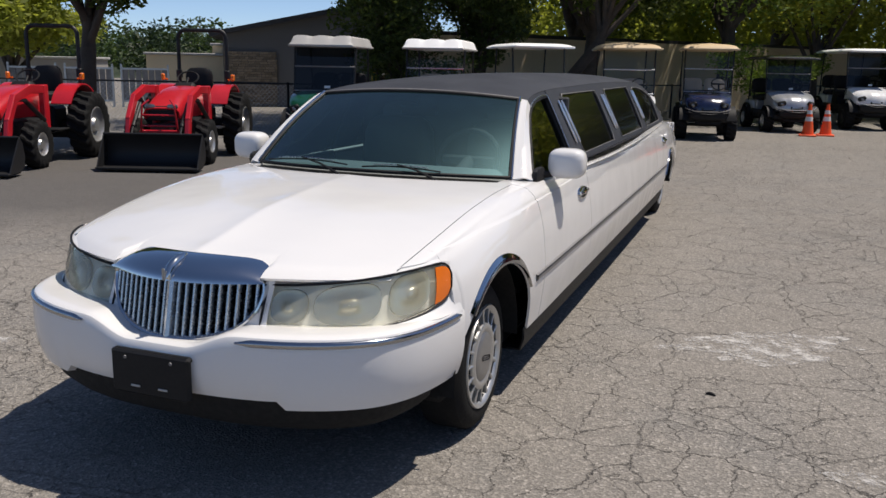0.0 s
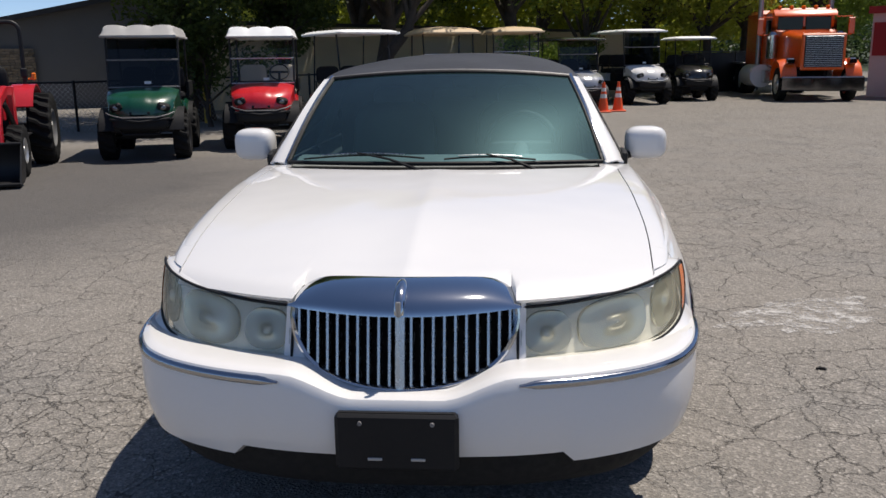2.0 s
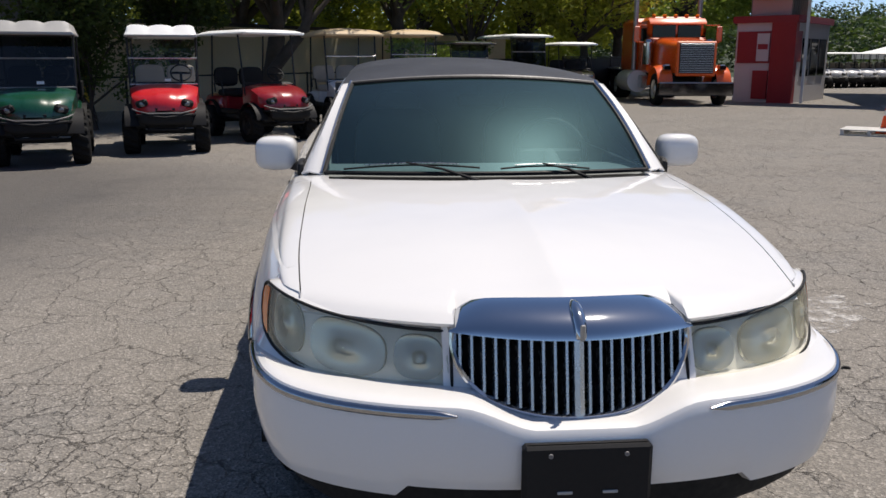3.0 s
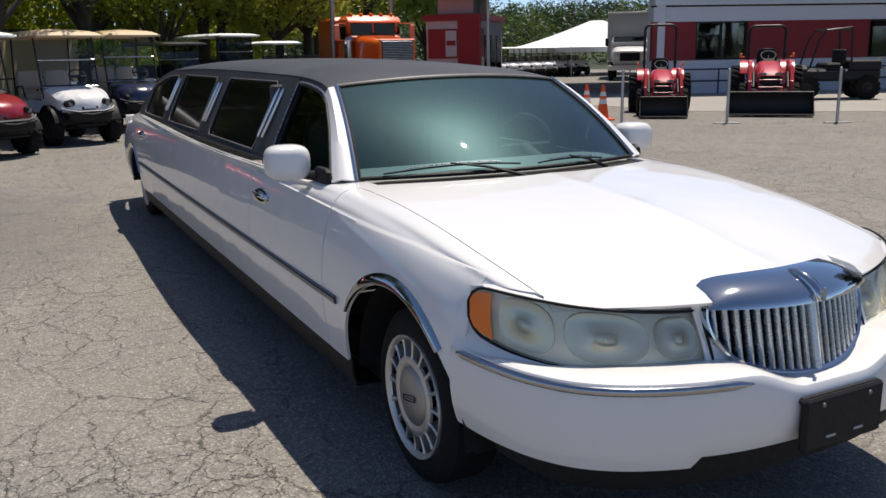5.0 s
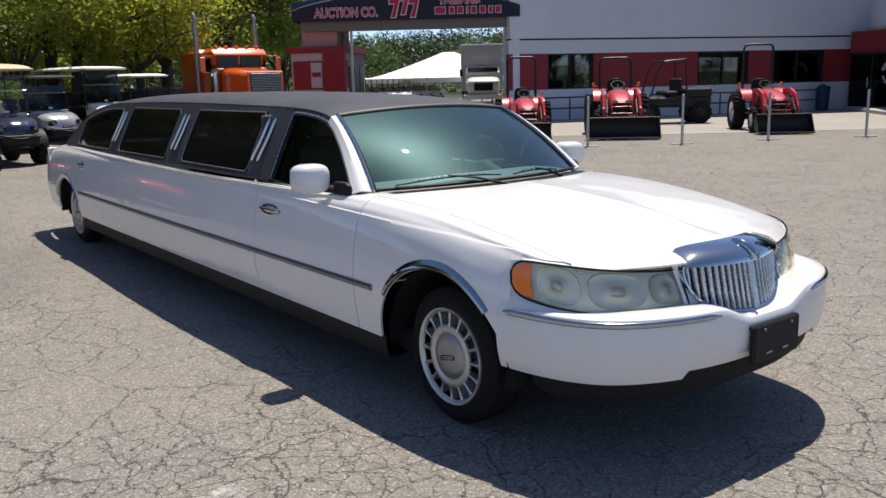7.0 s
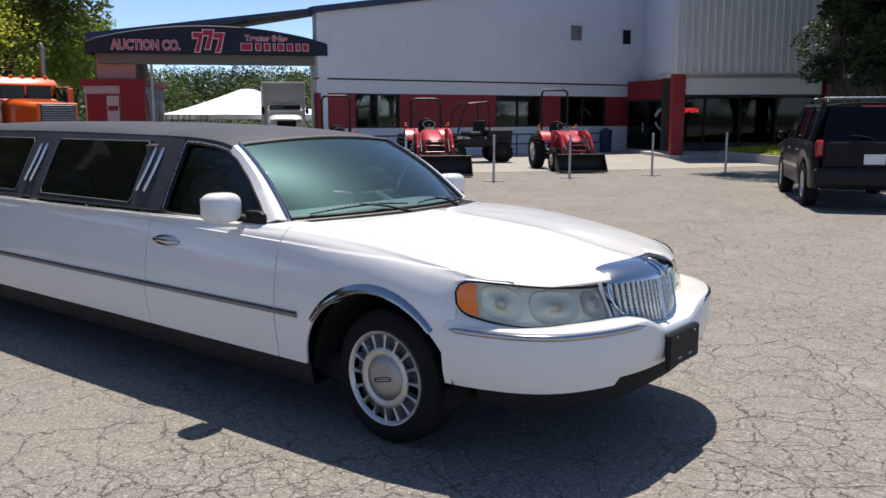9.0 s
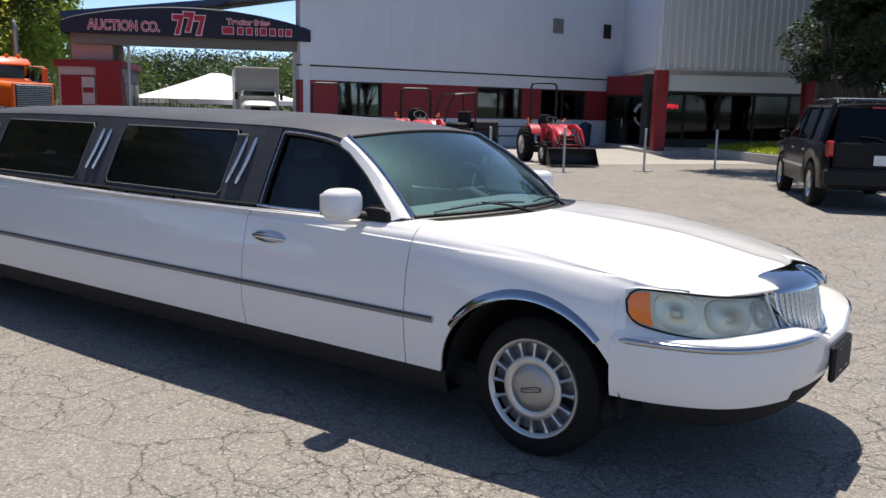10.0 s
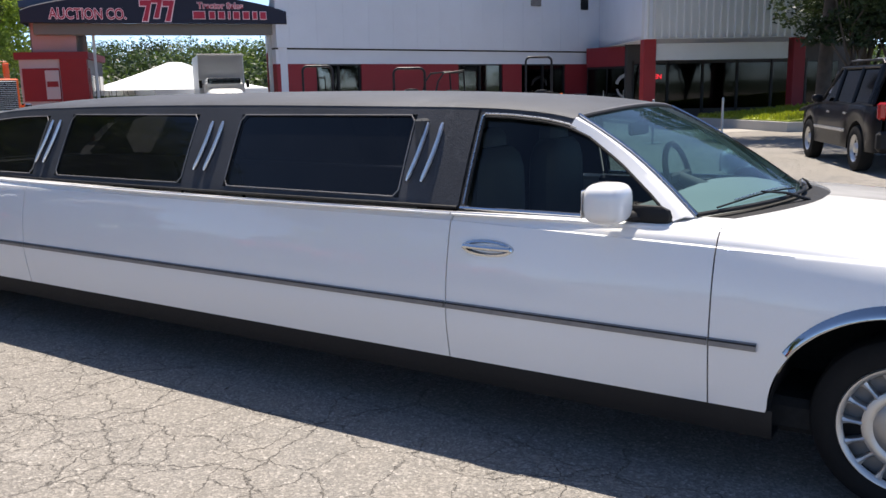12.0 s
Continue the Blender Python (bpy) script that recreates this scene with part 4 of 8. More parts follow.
# tan walls, gates and sheds in the yard beyond the fence
for x, y, ln, h, a, mt, lab in ((-21.5, 30.0, 5.0, 1.75, 34, BEIGE_WALL, "low tan shed wall"), (-20.5, 32.0, 3.5, 2.2, 34, BEIGE_WALL, "tan shed"), (-30.0, 27.0, 8.0, 1.5, 30, CONCRETE, "pale yard wall")):
    m = Matrix.Translation((x, y, h / 2)) @ Matrix.Rotation(math.radians(a), 4, "Z")
    s = thing("yard_shed", lab + " in the far yard", "shed")
    made("shed_body", Geo().box((0, 0, 0), (ln, 2.5, h), 0.02, m), mt, s, smooth=False)
    made("shed_roof", Geo().box((0, 0, h / 2 + 0.05), (ln + 0.2, 2.7, 0.10), 0.02, m), CANVAS_GREY, s, smooth=False)
for i in range(5):
    p = Vector((-17.5 - i * 1.6, 21.0 - i * 0.8, 0))
    gte = thing("yard_gate", "grey slatted yard gate panel", "gate", group="yard gates")
    m = Matrix.Translation(p) @ Matrix.Rotation(math.radians(26), 4, "Z")
    made("gate_frame", Geo().box((0, 0, 1.25), (1.55, 0.05, 0.06), 0, m).box((0, 0, 0.2), (1.55, 0.05, 0.06), 0, m).box((-0.75, 0, 0.7), (0.06, 0.06, 1.4), 0, m).box((0.75, 0, 0.7), (0.06, 0.06, 1.4), 0, m), POST_METAL, gte, smooth=False)
    for q in range(7):
        made("board", Geo().box((-0.63 + q * 0.21, 0.02, 0.72), (0.18, 0.02, 1.0), 0, m), MOULD_GREY, gte, smooth=False)


# ---- the limousine: nose towards -y, its left side towards +x ----
# Half sections from the sill over the shoulder to the middle line: (half width, height), by distance from the nose.
SECT_Y = [0.36, 0.70, 1.15, 1.75, 2.2, 6.6, 7.4, 8.0, 8.45, 8.72]
SECT = [
    [(0.800, 0.335), (0.830, 0.48), (0.838, 0.60), (0.828, 0.69), (0.812, 0.765), (0.792, 0.822), (0.760, 0.848), (0.38, 0.890), (0, 0.902)],
    [(0.925, 0.335), (0.945, 0.48), (0.952, 0.61), (0.935, 0.74), (0.906, 0.820), (0.866, 0.882), (0.790, 0.918), (0.38, 0.958), (0, 0.968)],
    [(0.968, 0.335), (0.985, 0.48), (0.993, 0.61), (0.977, 0.77), (0.946, 0.880), (0.897, 0.946), (0.803, 0.984), (0.40, 1.008), (0, 1.016)],
    [(0.975, 0.335), (0.995, 0.48), (1.002, 0.60), (0.988, 0.78), (0.956, 0.915), (0.917, 0.983), (0.815, 1.018), (0.40, 1.040), (0, 1.048)],
    [(0.975, 0.335), (0.998, 0.48), (1.004, 0.59), (0.990, 0.77), (0.955, 0.930), (0.922, 0.985), (0.862, 1.012), (0.40, 1.03), (0, 1.03)],
    [(0.975, 0.335), (0.998, 0.48), (1.004, 0.59), (0.990, 0.77), (0.955, 0.930), (0.922, 0.985), (0.862, 1.012), (0.40, 1.03), (0, 1.03)],
    [(0.972, 0.335), (0.995, 0.48), (1.000, 0.59), (0.986, 0.77), (0.945, 0.925), (0.900, 0.990), (0.820, 1.020), (0.40, 1.04), (0, 1.045)],
    [(0.955, 0.335), (0.975, 0.48), (0.982, 0.59), (0.965, 0.77), (0.915, 0.925), (0.850, 0.985), (0.750, 1.010), (0.40, 1.03), (0, 1.035)],
    [(0.925, 0.37), (0.945, 0.48), (0.950, 0.59), (0.930, 0.77), (0.870, 0.915), (0.800, 0.965), (0.700, 0.985), (0.40, 1.00), (0, 1.005)],
    [(0.860, 0.40), (0.880, 0.48), (0.885, 0.59), (0.865, 0.77), (0.810, 0.885), (0.750, 0.930), (0.660, 0.950), (0.40, 0.965), (0, 0.97)],
]


SECTIONS = {}


def section(y):
    """The half section at y as a fine polyline from the sill to the middle."""
    key = round(float(y), 4)
    if key not in SECTIONS:
        SECTIONS[key] = section_new(key)
    return SECTIONS[key]


def section_new(y):
    c = curve_at(SECT_Y, SECT, y)
    return np.array([curve_at(range(9), c, t) for t in np.linspace(0, 8, 65)])


def side_x(y, z):
    """Half width of the flank at height z."""
    s = section(y)[:49]
    return float(np.interp(z, s[:, 1], s[:, 0]))


def deck_z(x, y):
    """Height of the hood or boot lid at x, y, with the raised middle of the hood."""
    s = section(y)[44:]
    z = float(np.interp(abs(x), s[::-1, 0], s[::-1, 1]))
    if y < 1.8:
        z += 0.017 * math.exp(-math.hypot(x, 0.010) / (0.07 + 0.08 * y)) * min(1, max(0, 1.75 - y))
    return z


def arch_z(y):
    """Lower edge of the flank: the sill, or the wheel opening."""
    low = 0.336
    for c, a, b in ((1.07, 0.45, 0.405), (7.48, 0.43, 0.345)):
        if abs(y - c) < a:
            low = max(low, 0.35 + b * math.sqrt(1 - ((y - c) / a) ** 2))
    return low


def crease_z(y):
    """Height of the thin shoulder crease that runs from the lamp to the tail."""
    return float(np.interp(y, [0.4, 0.62, 1.0, 1.78, 2.88, 8.7], [1.2, 0.892, 0.921, 0.945, 0.968, 0.968]))


def flank(side, y0, y1, n, top=48, low=arch_z, extra=()):
    """A net over the flank between two seams, from its lower edge up to the shoulder; side is +1 or -1."""
    ys = sorted(set(spread(y0, y1, n)) | {y for y in extra if y0 < y < y1})
    rows = []
    for y in ys:
        s = section(y)
        zl = low(y)
        k = s[: top + 1]
        zs = k[:, 1]
        # start where the polyline rises above the lower edge
        t0 = float(np.interp(zl, np.maximum.accumulate(zs), np.arange(top + 1)))
        tc = max(t0 + 0.6, float(np.interp(crease_z(y), np.maximum.accumulate(zs), np.arange(top + 1))))
        row = []
        for t, over in [(t, 0) for t in np.linspace(t0, tc - 0.25, 18)] + [(t, 1) for t in np.linspace(tc + 0.25, top, 14)]:
            step = 0.007 * over * (1 - (t - tc) / (top - tc)) if tc < top - 2 else 0.0
            row.append((side * (float(np.interp(t, np.arange(top + 1), k[:, 0])) - step), y, max(zl, float(np.interp(t, np.arange(top + 1), zs)))))
        rows.append(row)
    return Geo().sheet(rows)


ARCH_F = [1.07 - 0.45 * math.cos(math.pi * i / 30) for i in range(31)]
ARCH_R = [7.48 - 0.43 * math.cos(math.pi * i / 30) for i in range(31)]

limo = thing("stretch_limousine", "long white stretch limousine with black vinyl roof and tinted windows", "limousine")

# lamp outline in plan and its edges
LAMP_PLAN = [(0.335, 0.135), (0.45, 0.155), (0.58, 0.20), (0.70, 0.27), (0.79, 0.355), (0.85, 0.45), (0.885, 0.54), (0.902, 0.615)]
LAMP_LOW = [0.656, 0.655, 0.655, 0.660, 0.671, 0.688, 0.708, 0.726]
LAMP_TOP = [0.802, 0.810, 0.822, 0.836, 0.850, 0.859, 0.862, 0.850]


def lamp_point(u, v, back=0.0, side=1, square=False):
    """A point of the lamp's face: u from the grille outwards, v from its lower edge up; its outer end is rounded."""
    x, y = curve_at(range(8), LAMP_PLAN, u * 7)
    zl, zt = float(curve_at(range(8), LAMP_LOW, u * 7)), float(curve_at(range(8), LAMP_TOP, u * 7))
    if not square:
        q = min(1.0, max(0.0, (u - 0.86) / 0.14))
        v = 0.5 + (v - 0.5) * (1 - 0.62 * (1 - math.sqrt(1 - q * q)))
    z = lerp(zl, zt, v)
    lean = 0.055 * v * (1 - u) + 0.02 * v * v
    nx, ny = lerp(0.1, 0.95, u), -lerp(1.0, 0.25, u)
    return (side * (x - lean * 0.55 * u - back * nx), y + lean - back * ny, z)


def lamp_edge_z(y):
    """Lower edge of the wing ahead of the wheel: over the lamp, then the bumper's seam."""
    if y < 0.613:
        u = np.interp(y, [p[1] for p in LAMP_PLAN], np.arange(8))
        return float(curve_at(range(8), LAMP_TOP, u)) + 0.006
    if y < 0.66:
        return 0.662
    return arch_z(y)


for s in (1, -1):
    made("front_wing", flank(s, 0.368, 1.735, 40, 48, lamp_edge_z, ARCH_F + [0.60, 0.612, 0.614, 0.63, 0.645, 0.66]), WHITE_PAINT, limo, "white painted front wing", 40, 0.012)
    door = made("front_door", flank(s, 1.741, 2.915, 20), WHITE_PAINT, limo, "white front door with tinted window", 40, 0.012)
    made("stretch_panel", flank(s, 2.921, 6.215, 46), WHITE_PAINT, limo, "long white stretched side panel", 40, 0.012)
    rdoor = made("rear_door", flank(s, 6.221, 6.985, 12), WHITE_PAINT, limo, "white rear door", 40, 0.012)
    made("rear_wing", flank(s, 6.991, 8.70, 40, 48, arch_z, ARCH_R), WHITE_PAINT, limo, "white rear wing", 40, 0.012)
    # dark strip behind the seams
    for y in (1.738, 2.918, 6.218, 6.988):
        sec = section(y)[:49]
        made("seam_backing", Geo().sheet([[(s * (p[0] - 0.013), y + d, p[1] - 0.004) for p in sec] for d in (-0.02, 0.02)]), GAP, limo, "dark gap behind the panel seam")
    # rocker below the sill
    g = Geo()
    rows = []
    for y in spread(1.50, 7.0, 24):
        x = side_x(y, 0.37)
        rows.append([(s * (x - 0.012), y, 0.342), (s * (x - 0.010), y, 0.29), (s * (x - 0.03), y, 0.225), (s * (x - 0.14), y, 0.225)])
    made("rocker", g.sheet(rows), TRIM_BLACK, limo, "black rocker trim under the sill", 30, 0.01)
    # grey side moulding, one strip a panel
    for y0, y1 in ((1.56, 1.735), (1.741, 2.915), (2.921, 6.215), (6.221, 6.96)):
        g = Geo()
        rows = []
        for y in spread(y0, y1, max(4, int((y1 - y0) * 8))):
            x = side_x(y, 0.592)
            rows.append([(s * (x + d), y, z) for d, z in ((-0.004, 0.573), (0.010, 0.576), (0.013, 0.590), (0.010, 0.604), (-0.004, 0.608))])
        made("side_moulding", g.sheet(rows), MOULD_GREY, limo, "dull grey rub moulding", 25)
        g = Geo()
        g.pipe([(s * (side_x(y, 0.60) + 0.0115), y, 0.5995) for y in spread(y0, y1, max(4, int((y1 - y0) * 8)))], 0.0035, 6)
        made("moulding_bead", g, DARK_STEEL, limo)
    # chrome lip over the front wheel opening
    rows = []
    for t in np.linspace(math.radians(33), math.radians(139), 40):
        rows.append([])
        for k, (grow, out) in enumerate(((0.0, -0.006), (0.002, 0.012), (0.012, 0.0125), (0.028, 0.008), (0.045, 0.0015), (0.047, -0.004))):
            grow *= 0.62 + 0.38 * math.sin(math.pi * (t - math.radians(33)) / math.radians(106))
            y, z = 1.07 + (0.45 + grow) * math.cos(t), 0.35 + (0.405 + grow) * math.sin(t)
            rows[-1].append((s * (side_x(y, z) + out), y, z))
    made("chrome_arch_trim", Geo().sheet(rows), ARCH_METAL, limo, "polished chrome wheel arch trim", 30)
    rows = []
    for t in np.linspace(math.radians(20), math.radians(160), 40):
        rows.append([])
        for grow, out in ((0.0, -0.006), (0.002, 0.003), (0.022, 0.008), (0.042, 0.013), (0.047, -0.004)):
            y, z = 7.48 + (0.43 + grow) * math.cos(t), 0.35 + (0.345 + grow) * math.sin(t)
            rows[-1].append((s * (side_x(y, z) + out), y, z))
    made("chrome_arch_trim", Geo().sheet(rows), ARCH_METAL, limo, "polished chrome wheel arch trim", 30)
    # wheel wells
    for cy, r in ((1.07, 0.46), (7.48, 0.45)):
        g = Geo()
        arc = [math.pi * i / 20 for i in range(21)]
        g.sheet([[(s * x, cy + r * math.cos(a), 0.30 + r * math.sin(a)) for a in arc] for x in (0.925 if cy < 2 else 0.955, 0.45)])
        g.sheet([[(s * 0.45, cy + q * math.cos(a), 0.30 + q * math.sin(a)) for a in arc] for q in (r, 0.01)])
        made("wheel_well", g, GAP, limo, "black wheel well liner")
    # bright belt strip under the door glass
    g = Geo()
    g.pipe([(s * (side_x(y, 0.99) - 0.045), y, 1.017) for y in spread(1.97, 2.905, 10)], 0.011, 8)
    made("belt_trim", g, CHROME, door, "bright strip under the glass")
    g = Geo()
    g.pipe([(s * (side_x(y, 0.99) - 0.052), y, 1.016) for y in spread(2.93, 7.5, 30)], 0.008, 8)
    made("belt_trim", g, TRIM_BLACK, limo)
    # door handles
    for d, yc in ((door, 2.715), (rdoor, 6.87)):
        g = Geo()
        zc = 0.862
        ring = []
        for k, (a, b, out) in enumerate(((0.132, 0.038, -0.004), (0.127, 0.035, 0.009), (0.112, 0.026, 0.012), (0.104, 0.021, 0.003), (0.085, 0.013, -0.010))):
            ring.append([])
            for i in range(28):
                t = 2 * math.pi * i / 28
                y, z = yc + a * math.cos(t), zc + b * math.sin(t)
                ring[-1].append((s * (side_x(y, z) + out), y, z))
        g.sheet(ring, True)
        h = made("door_handle", g, CHROME, d, "oval chrome door handle")
        g = Geo()
        g.pipe([(s * (side_x(y, zc) + 0.010 + 0.010 * (1 - ((y - yc) / 0.115) ** 2)), y, zc + 0.004) for y in spread(yc - 0.115, yc + 0.115, 9)], 0.012, 8)
        made("pull", g, CHROME, h)

# under body
g = Geo()
g.box((0, 4.4, 0.29), (1.70, 7.4, 0.14), 0.03)
g.box((0, 0.62, 0.42), (1.1, 0.9, 0.24), 0.03)
made("underbody", g, GAP, limo, "dark underside")
g = Geo()
g.box((0, 4.5, 0.42), (1.66, 5.2, 0.04), 0.01)
made("cabin_floor", g, INTERIOR, limo)

# hood
HOOD_W = lambda y: float(section(max(y, 0.36))[48][0]) - 0.0045
rows = []
for v in np.linspace(0, 1, 46):
    row = []
    for u in np.linspace(-1, 1, 111):
        ax = abs(u) * 0.77
        yf = 0.184 + 0.078 * (ax / 0.34) ** 2 if ax < 0.328 else 0.150 + 0.215 * ((ax - 0.30) / 0.47) ** 1.35
        yb = 1.50 + 0.27 * u * u
        y = lerp(yf, yb, v)
        x = u * HOOD_W(y)
        z = deck_z(x, y)
        if y < 0.36:
            z = deck_z(x, 0.36) - (0.36 - y) * 0.16
        if v < 0.06:
            z -= 0.022 * ((0.06 - v) / 0.06) ** 2
        row.append((x, y, z))
    rows.append(row)
made("hood", Geo().sheet(rows), WHITE_PAINT, limo, "white hood with a raised middle crease", 50, 0.012)
for s in (1, -1):
    made("hood_gap", Geo().sheet([[(s * (HOOD_W(y) + d), y, deck_z(HOOD_W(y), y) - 0.006) for y in spread(0.46, 1.74, 24)] for d in (-0.02, 0.02)]), GAP, limo)

# cowl, black grille under the wipers
WS_LOW = lambda u: (0.772 * u, 1.605 + 0.265 * u * u, 1.046 - 0.022 * u * u)
WS_TOP = lambda u: (0.640 * u, 2.372 + 0.068 * u * u, 1.452 - 0.034 * u * u)
g = Geo()
g.sheet([[(0.775 * u, lerp(1.485 + 0.275 * u * u, 1.66 + 0.255 * u * u, v), 1.030 - 0.022 * u * u + 0.004 * v) for u in np.linspace(-1, 1, 31)] for v in (0, 0.5, 1)])
made("cowl_grille", g, TRIM_BLACK, limo, "black cowl panel", 35, 0.01)


def screen_point(u, v, out=0.0):
    a, b = WS_LOW(u), WS_TOP(u)
    bow = 0.030 * math.sin(math.pi * v)
    return (lerp(a[0], b[0], v), lerp(a[1], b[1], v) - bow * 0.5 - out * 0.45, lerp(a[2], b[2], v) + bow * 0.85 + out * 0.9)


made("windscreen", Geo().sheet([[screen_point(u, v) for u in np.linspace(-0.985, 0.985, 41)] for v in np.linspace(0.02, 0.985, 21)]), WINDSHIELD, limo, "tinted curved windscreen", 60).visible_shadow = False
g = Geo()
g.pipe([screen_point(u, 0.015, 0.002) for u in np.linspace(-0.98, 0.98, 31)] + [screen_point(0.985, v, 0.002) for v in np.linspace(0.04, 0.97, 15)] + [screen_point(u, 0.985, 0.002) for u in np.linspace(0.98, -0.98, 31)] + [screen_point(-0.985, v, 0.002) for v in np.linspace(0.97, 0.04, 15)], 0.010, 6, True)
made("windscreen_seal", g, TRIM_BLACK, limo, "black rubber windscreen seal")
for s in (1, -1):
    g = Geo()
    g.pipe([screen_point(s * 1.0, v, 0.012) for v in np.linspace(0.0, 1.0, 16)], 0.008, 6)
    made("windscreen_trim", g, CHROME, limo, "thin bright strip along the windscreen")

# green house: glass line from the belt to the roof rail
RAIL_Y = [2.40, 2.52, 2.70, 3.0, 3.4, 6.2, 6.7, 7.1, 7.4, 7.7, 8.02]
RAIL_Z = [1.400, 1.424, 1.444, 1.458, 1.464, 1.464, 1.450, 1.405, 1.335, 1.20, 1.03]
rail = lambda y: float(curve_at(RAIL_Y, RAIL_Z, y))


def house(side, y, z, out=0.0):
    """A point of the window side at height z."""
    shrink = 0.05 * max(0, (y - 6.6) / 1.4) ** 2
    t = (z - 1.012) / 0.45
    x = 0.868 - 0.195 * t - 0.022 * t * t - shrink
    return (side * (x + out), y, z + out * 0.45)


def house_sheet(side, y0, y1, z0, z1, n=8, k=6, out=0.0):
    """A net on the window side; the heights may follow y."""
    zf0 = z0 if callable(z0) else lambda y: z0
    zf1 = z1 if callable(z1) else lambda y: z1
    return Geo().sheet([[house(side, y, lerp(zf0(y), zf1(y), v), out) for v in np.linspace(0, 1, k)] for y in spread(y0, y1, n)])


W_TOP, W_LOW = 1.428, 1.040
PANES = [(3.27, 4.47), (4.81, 6.03), (6.27, 7.42)]
w3_top = lambda y: min(W_TOP, rail(y) - 0.045) if y < 7.0 else min(W_TOP, rail(y) - 0.05)
for s in (1, -1):
    # vinyl round the side windows
    made("vinyl_lower_band", house_sheet(s, 2.93, 8.0, 1.012, lambda y: min(W_LOW, rail(y) - 0.002), 60, 3, 0.004), VINYL, limo, "black band under the side windows", 40, 0.015)
    made("vinyl_upper_band", house_sheet(s, 2.93, 7.42, lambda y: w3_top(y) if y > 6.2 else W_TOP, rail, 60, 4, 0.004), VINYL, limo, "black vinyl above the side windows", 40, 0.015)
    for y0, y1 in ((2.93, 3.27), (4.47, 4.81), (6.03, 6.27)):
        made("vinyl_pillar", house_sheet(s, y0, y1, W_LOW, W_TOP, 6, 8, 0.004), VINYL, limo, "black vinyl pillar", 40, 0.015)
    made("rear_quarter", house_sheet(s, 7.42, 8.0, lambda y: min(W_LOW, rail(y) - 0.002), rail, 14, 6, 0.004), VINYL, limo, "black vinyl rear quarter", 40, 0.015)
    # glass
    for y0, y1 in PANES:
        top = (lambda y: w3_top(y)) if y0 > 6.2 else W_TOP
        made("side_window", house_sheet(s, y0 - 0.02, y1 + 0.02, W_LOW - 0.01, top, 14, 8, -0.006), DARK_GLASS, limo, "dark tinted side window", 60)
        tz = (lambda y: w3_top(y)) if y0 > 6.2 else (lambda y: W_TOP)
        r = 0.035
        ring = [house(s, y, tz(y) - 0.004, 0.006) for y in spread(y0 + r, y1 - r, 14)] + [house(s, y1 - 0.008, lerp(tz(y1) - r, W_LOW + r, t), 0.006) for t in np.linspace(0, 1, 5)]
        ring += [house(s, y, W_LOW + 0.004, 0.006) for y in spread(y1 - r, y0 + r, 14)] + [house(s, y0 + 0.008, lerp(W_LOW + r, tz(y0) - r, t), 0.006) for t in np.linspace(0, 1, 5)]
        made("window_trim", Geo().pipe(ring, 0.0034, 6, True), MOULD_GREY, limo, "thin grey window surround")
    # bright double bars on the pillars
    for yc in (3.172, 4.658, 6.192):
        for d in (-0.042, 0.042):
            g = Geo()
            g.pipe([house(s, yc + d + 0.024 - 0.048 * t - 0.010 * math.sin(math.pi * t), lerp(1.115, 1.385, t), 0.014) for t in np.linspace(0, 1, 12)], [0.006] + [0.0105] * 10 + [0.006], 8)
            made("chrome_bar", g, BAR_METAL, limo, "slim upright chrome bar on the pillar")
    # front door window: frame, glass, pillar
    fz = lambda y: float(np.interp(y, [1.93, 2.03, 2.19, 2.35, 2.46, 2.58, 2.75, 2.93], [1.025, 1.115, 1.240, 1.340, 1.382, 1.404, 1.420, 1.426]))
    made("door_window", house_sheet(s, 1.935, 2.90, 1.012, lambda y: fz(y) - 0.004, 24, 10, -0.010), DOOR_GLASS, door, "dark tinted door window", 60)
    made("door_frame", house_sheet(s, 2.42, 2.915, lambda y: fz(y) - 0.006, lambda y: rail(y) + 0.004, 14, 4, 0.003), VINYL, limo, "black vinyl over the door", 40, 0.015)
    made("door_pillar", house_sheet(s, 2.893, 2.917, 1.014, 1.43, 3, 8, 0.003), VINYL, limo, "black pillar behind the door window", 40, 0.015)
    g = Geo()
    g.pipe([house(s, y, fz(y) - 0.008, 0.008) for y in spread(1.95, 2.885, 22)] + [house(s, 2.888, z, 0.008) for z in spread(1.41, 1.03, 6)], 0.0065, 6)
    made("door_window_trim", g, TRIM_BLACK, limo)
    g = Geo()
    g.pipe([house(s, y, fz(y) + 0.004, 0.010) for y in spread(2.42, 2.885, 14)] + [house(s, 2.899, z, 0.010) for z in spread(1.415, 1.03, 6)], 0.005, 6)
    made("door_window_trim", g, DULL_CHROME, limo)
    # painted windscreen pillar
    rows = []
    for v in np.linspace(0, 1, 18):
        a = Vector(screen_point(s * 1.0, v, 0.004))
        y = lerp(1.925, 2.45, v)
        b = Vector(house(s, y, fz(y) - 0.002, 0.004)) if v > 0.02 else Vector(house(s, 1.93, 1.018, 0.004))
        mid = (a + b) / 2 + Vector((s * 0.014, -0.010, 0.014))
        rows.append([a + Vector((-s * 0.01, 0.012, -0.012)), a, lerp(a, mid, 0.6), mid, lerp(mid, b, 0.5), b, b + Vector((-s * 0.02, 0.0, -0.012))])
    made("windscreen_pillar", Geo().sheet(rows), WHITE_PAINT, limo, "white windscreen pillar", 50, 0.01)
    # filler between wing and pillar foot
    rows = []
